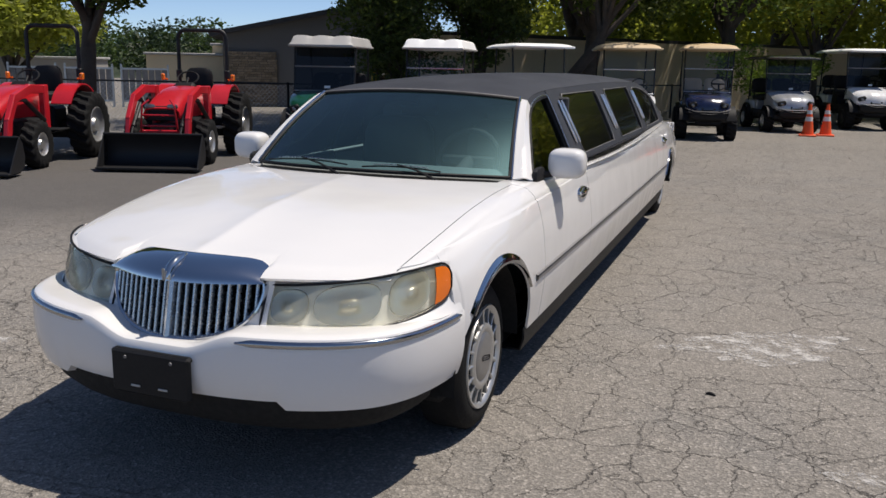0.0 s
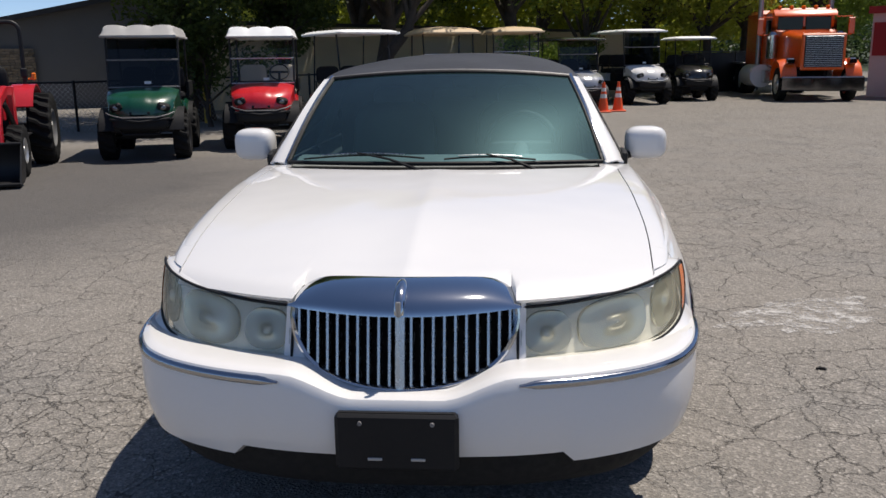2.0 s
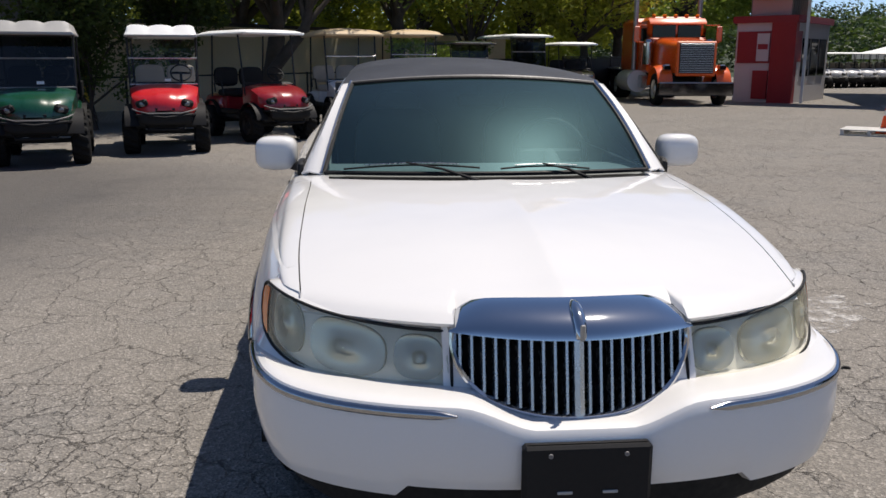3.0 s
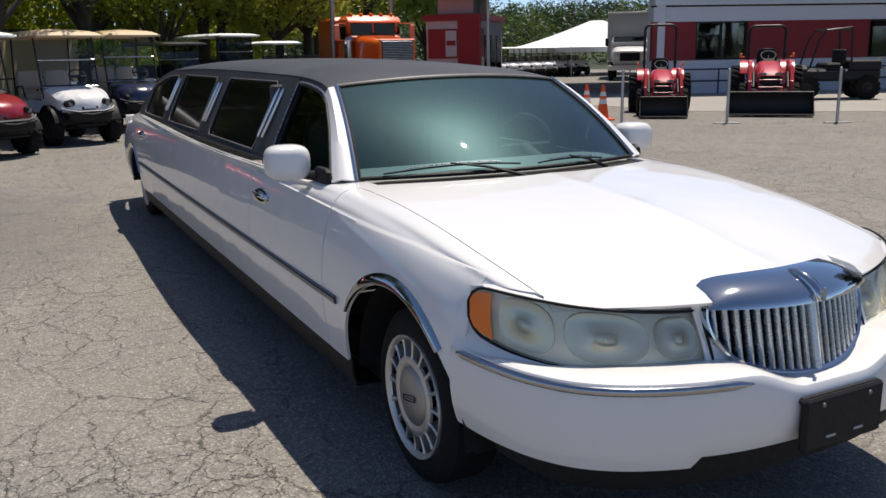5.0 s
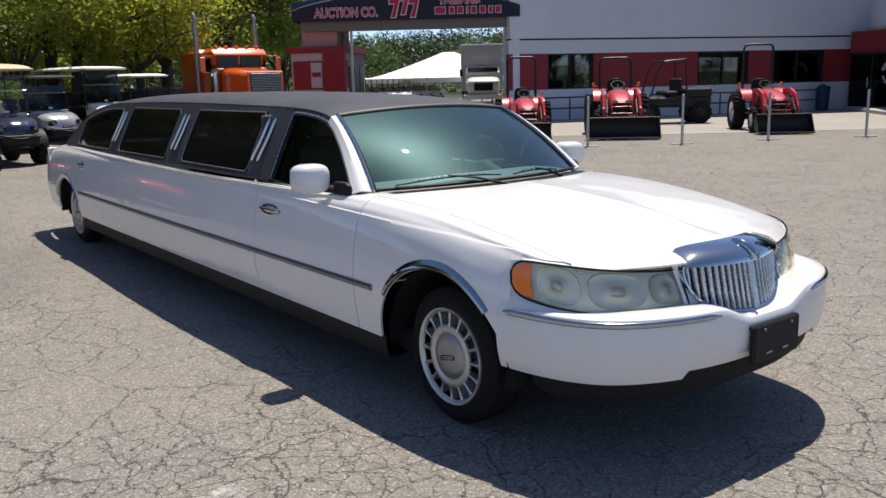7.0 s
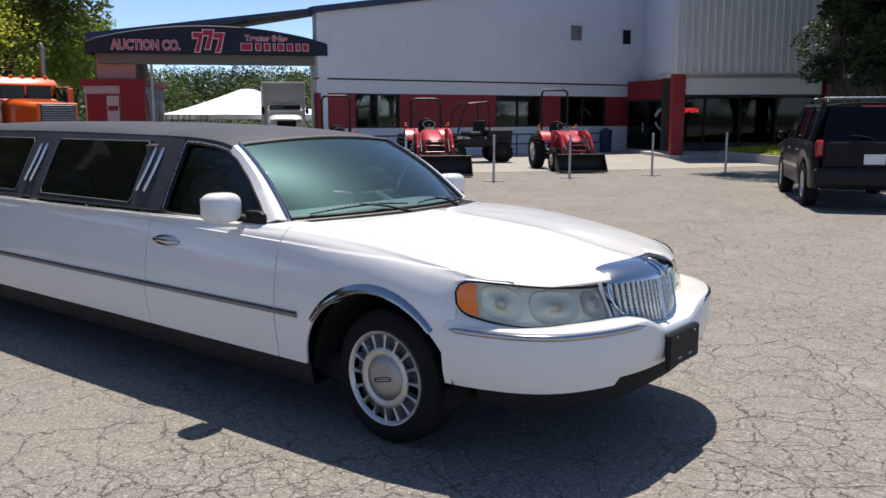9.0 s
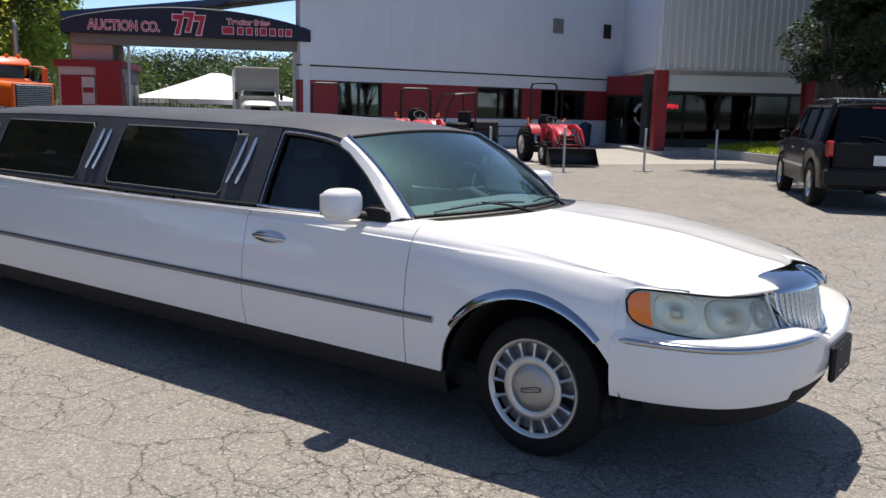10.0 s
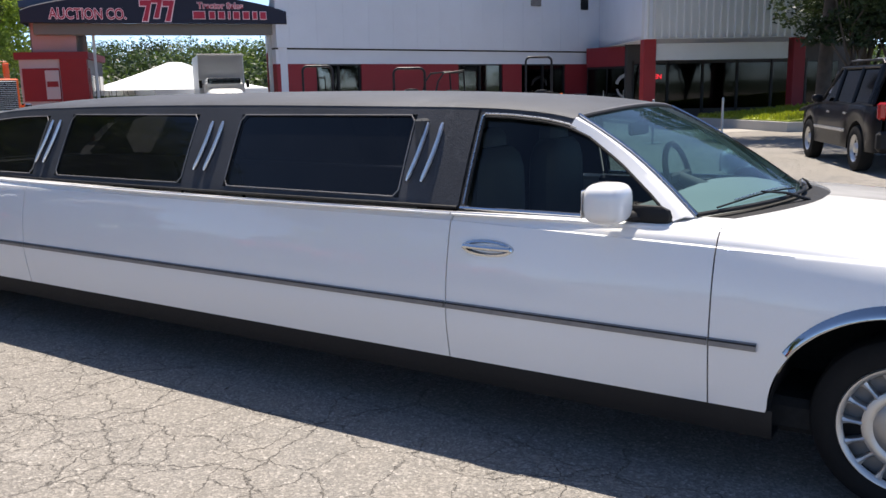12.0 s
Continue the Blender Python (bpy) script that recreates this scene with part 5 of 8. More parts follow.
    for y in spread(1.72, 2.04, 10):
        sec = section(y)[46:51] if y < 1.9 else section(y)[44:49]
        rows.append([(s * p[0], y, p[1] - 0.001) for p in sec])
    made("pillar_foot", Geo().sheet(rows), WHITE_PAINT, limo, "", 50, 0.01)

# roof
rows = []
for y in [2.375, 2.40, 2.44, 2.50, 2.6, 2.75, 2.9, 3.1, 3.4, 3.8, 4.3, 4.8, 5.3, 5.8, 6.2, 6.5, 6.8, 7.05, 7.25, 7.38]:
    crown = float(curve_at([2.37, 2.6, 2.9, 3.4, 4.2, 5.4, 6.2, 6.8, 7.15, 7.4], [1.458, 1.488, 1.510, 1.532, 1.545, 1.546, 1.536, 1.502, 1.455, 1.395], y))
    row = []
    for u in np.linspace(-1, 1, 41):
        yy = y + 0.068 * u * u * max(0, 1 - (y - 2.37) / 0.5)
        xe = abs(house(1, yy, rail(max(yy, 2.42)))[0]) + 0.005
        ze = rail(max(yy, 2.42)) + 0.004
        x = u * xe
        q = abs(u)
        row.append((x, yy, ze + (crown - ze) * (1 - q**2.6) ** 0.8))
    rows.append(row)
made("vinyl_roof", Geo().sheet(rows), VINYL, limo, "faded black vinyl roof", 60, 0.02)
g = Geo()
g.pipe([(u * 0.640, 2.368 + 0.068 * u * u, 1.457 - 0.036 * u * u) for u in np.linspace(-1, 1, 31)], 0.008, 6)
made("roof_front_trim", g, MOULD_GREY, limo, "thin bright strip over the windscreen")

# rear window, boot, rear end
rows = [[(u * lerp(0.60, 0.70, v), lerp(7.36, 8.02, v), lerp(1.40 - 0.06 * u * u, 1.045 - 0.02 * u * u, v) + 0.03 * math.sin(math.pi * v)) for u in np.linspace(-1, 1, 21)] for v in np.linspace(0, 1, 9)]
made("rear_window", Geo().sheet(rows), DARK_GLASS, limo, "dark rear window", 60, 0.006)
rows = [[(u * 0.70 * (1 - 0.08 * v), lerp(8.01, 8.70, v), deck_z(u * 0.64, lerp(8.01, 8.70, v))) for u in np.linspace(-1, 1, 25)] for v in np.linspace(0, 1, 12)]
made("boot_lid", Geo().sheet(rows), WHITE_PAINT, limo, "white boot lid", 50, 0.012)
rows = []
for z, o in ((0.33, -0.06), (0.36, 0.02), (0.44, 0.07), (0.55, 0.08), (0.62, 0.05), (0.66, 0.0), (0.80, -0.02), (0.93, -0.05), (0.955, -0.10)):
    rows.append([(0.90 * math.copysign(abs(math.sin(t)) ** 0.55, math.sin(t)), 8.50 + (0.22 + o) * max(0, math.cos(t)) ** 0.55, z) for t in np.linspace(-math.pi / 2, math.pi / 2, 25)])
made("rear_bumper", Geo().sheet(rows), WHITE_PAINT, limo, "white rear bumper and end panel", 45, 0.012)
for s in (1, -1):
    g = Geo()
    g.blob((s * 0.72, 8.70, 0.80), (0.17, 0.035, 0.075), 16, 0.5)
    made("tail_lamp", g, RED_LENS, limo, "red tail lamp")

# front bumper
BUMP = [(0, -0.045), (0.18, -0.042), (0.36, -0.022), (0.54, 0.025), (0.69, 0.095), (0.80, 0.185), (0.872, 0.30), (0.912, 0.42), (0.935, 0.54), (0.948, 0.665)]


def bump_at(t):
    """Point and outward way of the bumper's plan at t, from -1 (its right end) to 1."""
    k = abs(t) * 9
    x, y = curve_at(range(10), BUMP, k)
    x2, y2 = curve_at(range(10), BUMP, min(9, k + 0.05))
    x1, y1 = curve_at(range(10), BUMP, max(0, k - 0.05))
    d = Vector((x2 - x1, y2 - y1)).normalized()
    sg = 1 if t >= 0 else -1
    return sg * x, y, sg * d.y, -d.x


def grille_low(x):
    """Lower outline of the grille opening."""
    return 0.600 + 0.075 * (min(abs(x), 0.36) / 0.33) ** 2.4 + 0.16 * max(0, (abs(x) - 0.27) / 0.09) ** 2


def bump_top(t):
    """Upper edge of the bumper cover: under the grille, then under the lamp."""
    x, y, *_ = bump_at(t)
    ax = abs(x)
    q = min(1, max(0, (ax - 0.12) / 0.215))
    return lerp(0.601, 0.664, q * q * (3 - 2 * q))


rows = []
T = sorted(set(np.linspace(-1, 1, 97)))
for t in T:
    x, y, nx, ny = bump_at(t)
    top = bump_top(t)
    ax = abs(x)
    low = 0.436 if ax < 0.50 else lerp(0.405, 0.398, min(1, max(0, (y - 0.05) / 0.5)))
    row = []
    # ledge back to the lamp, brow, groove, face, lower lip
    back = float(np.interp(abs(t), [0, 0.14, 0.30, 0.45, 0.60, 0.75, 0.90, 1], [0.12, 0.13, 0.18, 0.175, 0.13, 0.075, 0.035, 0.012]))
    for off, z in ((-back, top - 0.008), (-back * 0.55, top - 0.001), (-back * 0.25, top + 0.001), (-0.016, top - 0.001), (-0.006, top - 0.005), (-0.001, top - 0.013), (0.003, lerp(low, top, 0.80)), (0.004, lerp(low, top, 0.62)), (0.003, lerp(low, top, 0.45)), (-0.004, lerp(low, top, 0.25)), (-0.014, lerp(low, top, 0.10)), (-0.022, low), (-0.05, low - 0.004)):
        row.append((x + nx * (off - 0.014), y + ny * (off - 0.014), z))
    rows.append(row)
made("front_bumper", Geo().sheet(rows), WHITE_PAINT, limo, "white moulded front bumper cover", 28, 0.010)
rows = []
for t in T[6:-6]:
    x, y, nx, ny = bump_at(t)
    rows.append([(x + nx * o, y + ny * o, z) for o, z in ((-0.060, 0.46), (-0.065, 0.40), (-0.085, 0.33), (-0.13, 0.285), (-0.24, 0.28))])
made("air_dam", Geo().sheet(rows), GAP, limo, "black lower air dam", 30, 0.01)
for s in (1, -1):
    rows = []
    ts = np.linspace(0.208, 0.965, 60)
    for i, t in enumerate(ts):
        x, y, nx, ny = bump_at(s * t)
        h = 0.0125 * min(1, (i + 0.6) / 3, (len(ts) - i) / 3)
        rows.append([(x + nx * o, y + ny * o, 0.648 + dz) for o, dz in ((-0.018, h), (-0.004, h), (0.0015, 0.72 * h), (0.0045, 0.1 * h), (0.0035, -h * 0.6), (-0.001, -h), (-0.018, -h))])
    made("bumper_strip", Geo().sheet(rows), STRIP_METAL, limo, "dulled chrome strip along the bumper", 40)

# empty number plate holder
g = Geo()
g.box((0, -0.058, 0.492), (0.345, 0.030, 0.168), 0.012)
g.box((0, -0.050, 0.565), (0.34, 0.045, 0.022), 0.008)
holder = made("plate_holder", g, TRIM_BLACK, limo, "empty black number plate holder")
for x in (-0.06, 0.06):
    made("slot", Geo().box((x, -0.0745, 0.447), (0.040, 0.004, 0.008), 0.001), CANVAS_GREY, holder)
for x in (-0.1, 0.1):
    made("screw", Geo().turned([(-0.004, 0.001), (-0.004, 0.006), (0.0, 0.007)], (x, -0.074, 0.552), "y", 10), MOULD_GREY, holder)

# radiator grille
GR_Y = lambda x, z: 0.040 + 0.10 * (abs(x) / 0.34) ** 2 + 0.22 * (z - 0.60)
OUT = [(0.338, 0.822), (0.340, 0.775), (0.322, 0.715), (0.275, 0.660), (0.20, 0.626), (0.10, 0.607), (0, 0.602)]
outline = [curve_at(range(7), OUT, t) for t in np.linspace(0, 6, 31)]
full = [(x, z) for x, z in outline] + [(-x, z) for x, z in outline[::-1][1:]]
g = Geo()
rows = []
for o, d in ((0.0, 0.02), (0.0, -0.014), (-0.006, -0.017), (-0.013, -0.010), (-0.015, 0.02)):
    rows.append([])
    for x, z in full:
        k = 1 + o / 0.34
        zz = 0.84 + (z - 0.84) * (1 + o / 0.25)
        rows[-1].append((x * k, GR_Y(x, z) + d, zz))
g.sheet(rows)
grille = made("radiator_grille", g, CHROME, limo, "chrome radiator grille with upright bars", 40)
g = Geo()
g.sheet([[(x * 0.97, GR_Y(x, z) + 0.055, lerp(0.825, z, 0.97)) for x in spread(-0.335, 0.335, 31) for z in [float(np.interp(abs(x), [p[0] for p in OUT[::-1]], [p[1] for p in OUT[::-1]])) if abs(x) < 0.338 else 0.8]], [(x * 0.97, GR_Y(x, 0.82) + 0.055, 0.825) for x in spread(-0.335, 0.335, 31)]])
made("grille_mesh", g, GAP, grille, "black space behind the bars", 40)
for i in range(-10, 11):
    x = i * 0.0312
    if abs(x) > 0.325:
        continue
    zl = float(np.interp(abs(x), [p[0] for p in OUT[::-1]], [p[1] for p in OUT[::-1]]))
    if i == 0:
        rows = [[(x + dx, GR_Y(x, z) + dy, z) for dx, dy in ((-0.018, 0.01), (-0.013, -0.012), (0, -0.018), (0.013, -0.012), (0.018, 0.01))] for z in spread(zl, 0.826, 6)]
        made("centre_bar", Geo().sheet(rows), GRILLE_BAR, grille, "wide chrome centre bar", 30)
        continue
    rows = [[(x + dx, GR_Y(x, z) + dy, z) for dx, dy in ((-0.0055, 0.044), (-0.0085, 0.008), (-0.0035, -0.004), (0.0035, -0.004), (0.0085, 0.008), (0.0055, 0.044))] for z in spread(zl + 0.004, 0.826, 6)]
    made("grille_bar", Geo().sheet(rows), GRILLE_BAR, grille, "", 30)
# chrome cap over the grille
rows = []
for v in np.linspace(0, 1, 12):
    row = []
    for u in np.linspace(-1, 1, 49):
        q = abs(u)
        edge = 1.0 if q < 0.66 else 0.36 + 0.64 * math.sqrt(max(0.0, 1 - ((q - 0.66) / 0.34) ** 2))
        x = u * lerp(0.345, 0.325, v)
        z0 = 0.818
        z1 = 0.822 + 0.073 * edge * (1 - 0.34 * q**2.6)
        t = math.sin(v * math.pi / 2)
        y = GR_Y(x, 0.80) - 0.032 + 0.010 * v + 0.145 * (1 - math.cos(v * math.pi / 2)) * (0.85 + 0.15 * edge)
        row.append((x, y, lerp(z0, z1, t)))
    rows.append(row)
rows.insert(0, [(x, y + 0.05, z + 0.002) for x, y, z in rows[0]])
made("grille_cap", Geo().sheet(rows), CHROME, grille, "polished chrome cap over the grille", 40, 0.006)
g = Geo()
g.pipe([(0, GR_Y(0, 0.80) - 0.034 + 0.010 * v + 0.145 * (1 - math.cos(v * math.pi / 2)), lerp(0.818, 0.896, math.sin(v * math.pi / 2))) for v in np.linspace(0.04, 0.86, 9)], [0.014, 0.017, 0.018, 0.0185, 0.019, 0.019, 0.018, 0.014, 0.005], 12)
emblem = made("hood_badge", g, CHROME, grille, "chrome upright badge housing")
made("badge_inlay", Geo().box((0, 0.0355, 0.845), (0.015, 0.006, 0.045), 0.003, None), HUB_GREY, emblem)

# painted skin between lamp, bumper ledge and grille
for s in (1, -1):
    rows = []
    for k in np.linspace(0, 1, 30):
        t = lerp(0.235, 0.99, k)
        x, y, nx, ny = bump_at(s * t)
        back = float(np.interp(t, [0, 0.14, 0.30, 0.45, 0.60, 0.75, 0.90, 1], [0.12, 0.13, 0.18, 0.175, 0.13, 0.075, 0.035, 0.012]))
        a = Vector((x - nx * back * 0.35, y - ny * back * 0.35, bump_top(t) - 0.004))
        u = min(1, k / 0.93)
        b = Vector(lamp_point(u, 0.02, 0.006, s, True))
        if k > 0.93:
            q = (k - 0.93) / 0.07
            b = lerp(Vector(lamp_point(1.0, 0.02, 0.006, s, True)), Vector((s * (side_x(0.64, 0.80) - 0.003), 0.64, 0.80)), q)
        rows.append([tuple(lerp(a, b, v) + Vector((0, 0, -0.004 * math.sin(math.pi * v)))) for v in np.linspace(0, 1, 6)])
    made("lamp_surround", Geo().sheet(rows), WHITE_PAINT, limo, "white panel under the headlamp", 60, 0.006)
    rows = []
    for z in spread(0.645, 0.835, 8):
        gx = float(np.interp(z, [p[1] for p in OUT[::-1]], [p[0] for p in OUT[::-1]]))
        a = Vector((s * (gx - 0.008), GR_Y(gx, z) + 0.016, z))
        b = Vector(lamp_point(0.03, min(1, max(0, (z - 0.652) / 0.15)), 0.004, s))
        rows.append([tuple(lerp(a, Vector((b.x, b.y, z)), v)) for v in (0, 0.5, 1)])
    made("grille_side", Geo().sheet(rows), WHITE_PAINT, limo, "", 60, 0.006)
    # painted shoulder from the lamp's tip back to the wing
    rows = []
    for v in np.linspace(0, 1, 10):
        p = Vector(lamp_point(0.985, v, 0.004, s, True))
        y = 0.640
        q = Vector((s * (side_x(y, p.z) - 0.002), y, p.z))
        rows.append([tuple(lerp(p, q, w)) for w in (0, 0.5, 1)])
    made("lamp_tip_skin", Geo().sheet(rows), WHITE_PAINT, limo, "", 60, 0.006)

# head lamps
for s in (1, -1):
    made("grille_filler", Geo().sheet([[(s * x, 0.158 + 0.3 * (z - 0.65), z) for x in (0.318, 0.352)] for z in (0.655, 0.74, 0.818)]), DULL_CHROME, limo, "bright strip between grille and headlamp", 60)
    made("lamp_brow", Geo().sheet([[lamp_point(u, 0.985, 0.004, s, True), tuple(Vector(lamp_point(u, 1.0, 0.012, s, True)) + Vector((0, 0, 0.003))), tuple(Vector(lamp_point(u, 1.0, 0.060, s, True)) + Vector((0, 0, 0.006)))] for u in np.linspace(0.0, 1.0, 24)]), WHITE_PAINT, limo, "white ledge over the headlamp", 60)
    lamp = made("headlamp", Geo().sheet([[lamp_point(u, v, 0.0, s) for v in np.linspace(0.02, 0.98, 9)] for u in np.linspace(0.01, 0.995, 30)]), LENS, limo, "hazy yellowed headlamp lens", 60)
    lamp.visible_shadow = False
    made("lamp_housing", Geo().sheet([[lamp_point(u, v, 0.030 * (1 - 0.20 * u), s) for v in np.linspace(0.0, 1.0, 7)] for u in np.linspace(0.0, 1.0, 24)]), LAMP_SHELL, lamp, "pale silvered lamp housing", 60)
    rim = [lamp_point(u, 0.0, -0.002, s) for u in np.linspace(0, 1, 24)] + [lamp_point(1.0, v, -0.002, s) for v in np.linspace(0.2, 0.8, 4)] + [lamp_point(u, 1.0, -0.002, s) for u in np.linspace(1, 0, 24)] + [lamp_point(0.0, v, -0.002, s) for v in np.linspace(0.8, 0.2, 4)]
    made("lamp_seal", Geo().pipe(rim, 0.0048, 6, True), TRIM_BLACK, lamp, "black lamp seal")
    made("lamp_corner_skin", Geo().sheet([[lamp_point(u, v, 0.005, s, True) for v in np.linspace(-0.04, 1.04, 7)] for u in np.linspace(0.87, 1.0, 8)]), WHITE_PAINT, limo, "white wing corner round the lamp's end", 60)
    for u0, v0, du, dv in ((0.115, 0.50, 0.085, 0.37), (0.36, 0.50, 0.135, 0.41), (0.66, 0.50, 0.125, 0.42)):
        rows = []
        for back, rr in ((0.024, 1.03), (0.0165, 1.0), (0.0185, 0.94), (0.0215, 0.72), (0.0225, 0.34), (0.016, 0.24), (0.012, 0.20), (0.011, 0.02)):
            rows.append([])
            for t in (2 * math.pi * i / 28 for i in range(28)):
                cu, cv = (math.copysign(abs(w) ** 0.75, w) for w in (math.cos(t), math.sin(t)))
                rows[-1].append(lamp_point(u0 + du * rr * cu, v0 + dv * rr * cv, back, s))
        made("reflector", Geo().sheet(rows, True), REFLECTOR, lamp, "silvered lamp bowl", 60)
    made("turn_lens", Geo().sheet([[lamp_point(u + 0.018 * (1 - (2 * v - 1) ** 2), v, -0.0035, s) if u < 0.85 else lamp_point(u, v, -0.0035, s) for v in np.linspace(0.07, 0.93, 9)] for u in (0.80, 0.86, 0.89, 0.915, 0.935, 0.95, 0.962, 0.972, 0.98, 0.985)]), AMBER, lamp, "amber turn signal", 60)

# wipers: flat against the foot of the screen
for x0, x1, rise in ((0.02, 0.43, 0.035), (-0.66, -0.07, 0.050)):
    blade = []
    for t in np.linspace(0, 1, 14):
        w = t if x0 > 0 else 1 - t
        blade.append(screen_point(lerp(x0, x1, t) / 0.76, 0.012 + rise * math.sin(math.pi * (0.18 + 0.74 * w)), 0.016))
    wiper = made("wiper", Geo().pipe(blade, 0.0044, 6), TRIM_BLACK, limo, "windscreen wiper at rest")
    foot = screen_point((x1 - 0.01) / 0.76, -0.055, 0.014)
    hook = Vector(blade[6]) + Vector((0, -0.004, 0.012))
    made("wiper_arm", Geo().pipe([foot, lerp(Vector(foot), hook, 0.5) + Vector((0, 0, 0.012)), hook], [0.009, 0.006, 0.004], 6), TRIM_BLACK, wiper)
    made("wiper_spine", Geo().pipe([Vector(p) + Vector((0, -0.003, 0.010)) for p in blade[2:12]], 0.0028, 6), DULL_CHROME, wiper, "thin bright spine of the wiper blade")

# outside mirrors
for s in (1, -1):
    g = Geo()
    g.blob((s * 1.000, 2.150, 1.096), (0.102, 0.084, 0.082), 26, 0.60)
    m = made("wing_mirror", g, WHITE_PAINT, limo, "white wing mirror", 60)
    made("mirror_glass", Geo().box((s * 1.000, 2.232, 1.093), (0.15, 0.006, 0.112), 0.003), CHROME, m)
    g = Geo()
    g.pipe([(s * 0.865, 2.06, 1.035), (s * 0.90, 2.10, 1.035), (s * 0.95, 2.15, 1.040), (s * 0.985, 2.165, 1.045)], [0.030, 0.026, 0.022, 0.018], 10, False, 0.7)
    g.blob((s * 0.872, 2.03, 1.035), (0.022, 0.10, 0.045), 12, 0.7)
    made("mirror_arm", g, TRIM_BLACK, m, "black mirror foot")

# wheels
WHEEL_N = 16
for s in (1, -1):
    for cy, hx in ((1.056, 0.905), (7.46, 0.905)):
        wheel = new("wheel")
        wheel.parent = limo
        wheel.location = (s * hx, cy, 0.332)
        g = Geo()
        g.turned([(-0.205, 0.215), (-0.215, 0.29), (-0.195, 0.322), (-0.17, 0.331), (-0.05, 0.332), (-0.025, 0.325), (-0.004, 0.298), (0.004, 0.26), (-0.004, 0.236), (-0.02, 0.228)] if s > 0 else [(0.205, 0.215), (0.215, 0.29), (0.195, 0.322), (0.17, 0.331), (0.05, 0.332), (0.025, 0.325), (0.004, 0.298), (-0.004, 0.26), (0.004, 0.236), (0.02, 0.228)], (0, 0, 0), "x", 48)
        made("tyre", g, RUBBER, wheel, "worn black tyre")
        prof = [(-0.03, 0.231), (-0.002, 0.236), (0.006, 0.232), (0.004, 0.222), (-0.012, 0.212)]
        rim = made("rim", Geo().turned([(s * a, r) for a, r in prof], (0, 0, 0), "x", 48), ALLOY, wheel, "silver alloy rim", 50)
        made("wheel_disc", Geo().turned([(-s * 0.055, 0.225), (-s * 0.06, 0.02)], (0, 0, 0), "x", 40), MOULD_GREY, wheel)
        prof = [(-0.012, 0.152), (-0.002, 0.150), (0.004, 0.138), (0.003, 0.122), (-0.004, 0.110)]
        made("hub_ring", Geo().turned([(s * a, r) for a, r in prof], (0, 0, 0), "x", 40), ALLOY, wheel, "", 50)
        made("hub_cap", Geo().turned([(-s * 0.004, 0.112), (s * 0.002, 0.106), (s * 0.008, 0.07), (s * 0.010, 0.02), (s * 0.010, 0.001)], (0, 0, 0), "x", 40), HUB_GREY, wheel, "grey domed hub cap", 50)
        made("hub_badge", Geo().pipe([(s * 0.012, 0.050, -0.022), (s * 0.012, 0.030, -0.022), (s * 0.012, -0.050, -0.004), (s * 0.012, -0.052, 0.012), (s * 0.012, -0.030, 0.014), (s * 0.012, 0.050, -0.006)], 0.0022, 5, True).rod((s * 0.012, 0.050, -0.013), (s * 0.012, -0.050, 0.005), 0.0015, n=5), TRIM_BLACK, wheel)
        g0 = None
        for k in range(WHEEL_N):
            a = 2 * math.pi * k / WHEEL_N
            if g0 is None:
                g = Geo()
                rows = []
                for r, w, o in ((0.145, 0.0085, -0.002), (0.165, 0.0055, -0.006), (0.19, 0.0065, -0.008), (0.214, 0.013, -0.006)):
                    rows.append([(s * (o - 0.04), r, -w * 0.8), (s * o, r, -w), (s * (o + 0.004), r, 0), (s * o, r, w), (s * (o - 0.04), r, w * 0.8)])
                g0 = made("spoke", g.sheet(rows), ALLOY, wheel, "", 40)
                sp = g0
            else:
                sp = new("spoke", g0.data)
                sp.parent = wheel
            sp.rotation_euler = (a, 0, 0)

# inside
dash = made("dashboard", Geo().sheet([[(u * 0.74, lerp(1.70, 2.20, v) + 0.16 * u * u * (1 - v), 1.015 + 0.03 * math.sin(v * 2.6) - (0.20 if v > 0.98 else 0)) for u in np.linspace(-1, 1, 21)] for v in (0, 0.2, 0.45, 0.7, 0.85, 0.95, 1.0)]), DASH_GREY, limo, "grey dashboard top", 40, 0.02)
g = Geo()
g.pipe([(0.38 + 0.185 * math.cos(t), 2.30 + 0.05 * math.sin(t), 1.06 + 0.175 * math.sin(t)) for t in (2 * math.pi * i / 28 for i in range(28))], 0.016, 8, True)
g.rod((0.38, 2.31, 1.06), (0.38, 2.12, 0.98), 0.035, 0.05, 12)
g.box((0.38, 2.30, 1.06), (0.34, 0.03, 0.06), 0.012)
made("steering_wheel", g, INTERIOR, limo, "dark steering wheel")
for s in (1, -1):
    g = Geo()
    g.blob((s * 0.38, 2.78, 0.70), (0.27, 0.27, 0.12), 16, 0.55)
    g.blob((s * 0.38, 3.02, 0.97), (0.26, 0.09, 0.30), 16, 0.55)
    g.blob((s * 0.38, 3.04, 1.27), (0.13, 0.055, 0.085), 14, 0.6)
    made("front_seat", g, LEATHER, limo, "grey front seat")
made("rear_view_mirror", Geo().box((0.02, 2.40, 1.335), (0.24, 0.03, 0.065), 0.012).rod((0.02, 2.40, 1.36), (0.02, 2.37, 1.42), 0.01), TRIM_BLACK, limo, "black rear view mirror")
made("cabin_partition", Geo().box((0, 3.22, 0.93), (1.5, 0.05, 0.96), 0.01), INTERIOR, limo, "dark partition behind the front seats")
made("headliner", Geo().sheet([[(u * 0.60, y, 1.425 - 0.02 * u * u + 0.03 * (y > 2.6)) for u in np.linspace(-1, 1, 9)] for y in (2.46, 2.6, 3.2, 5.0, 7.2)]), DASH_GREY, limo)
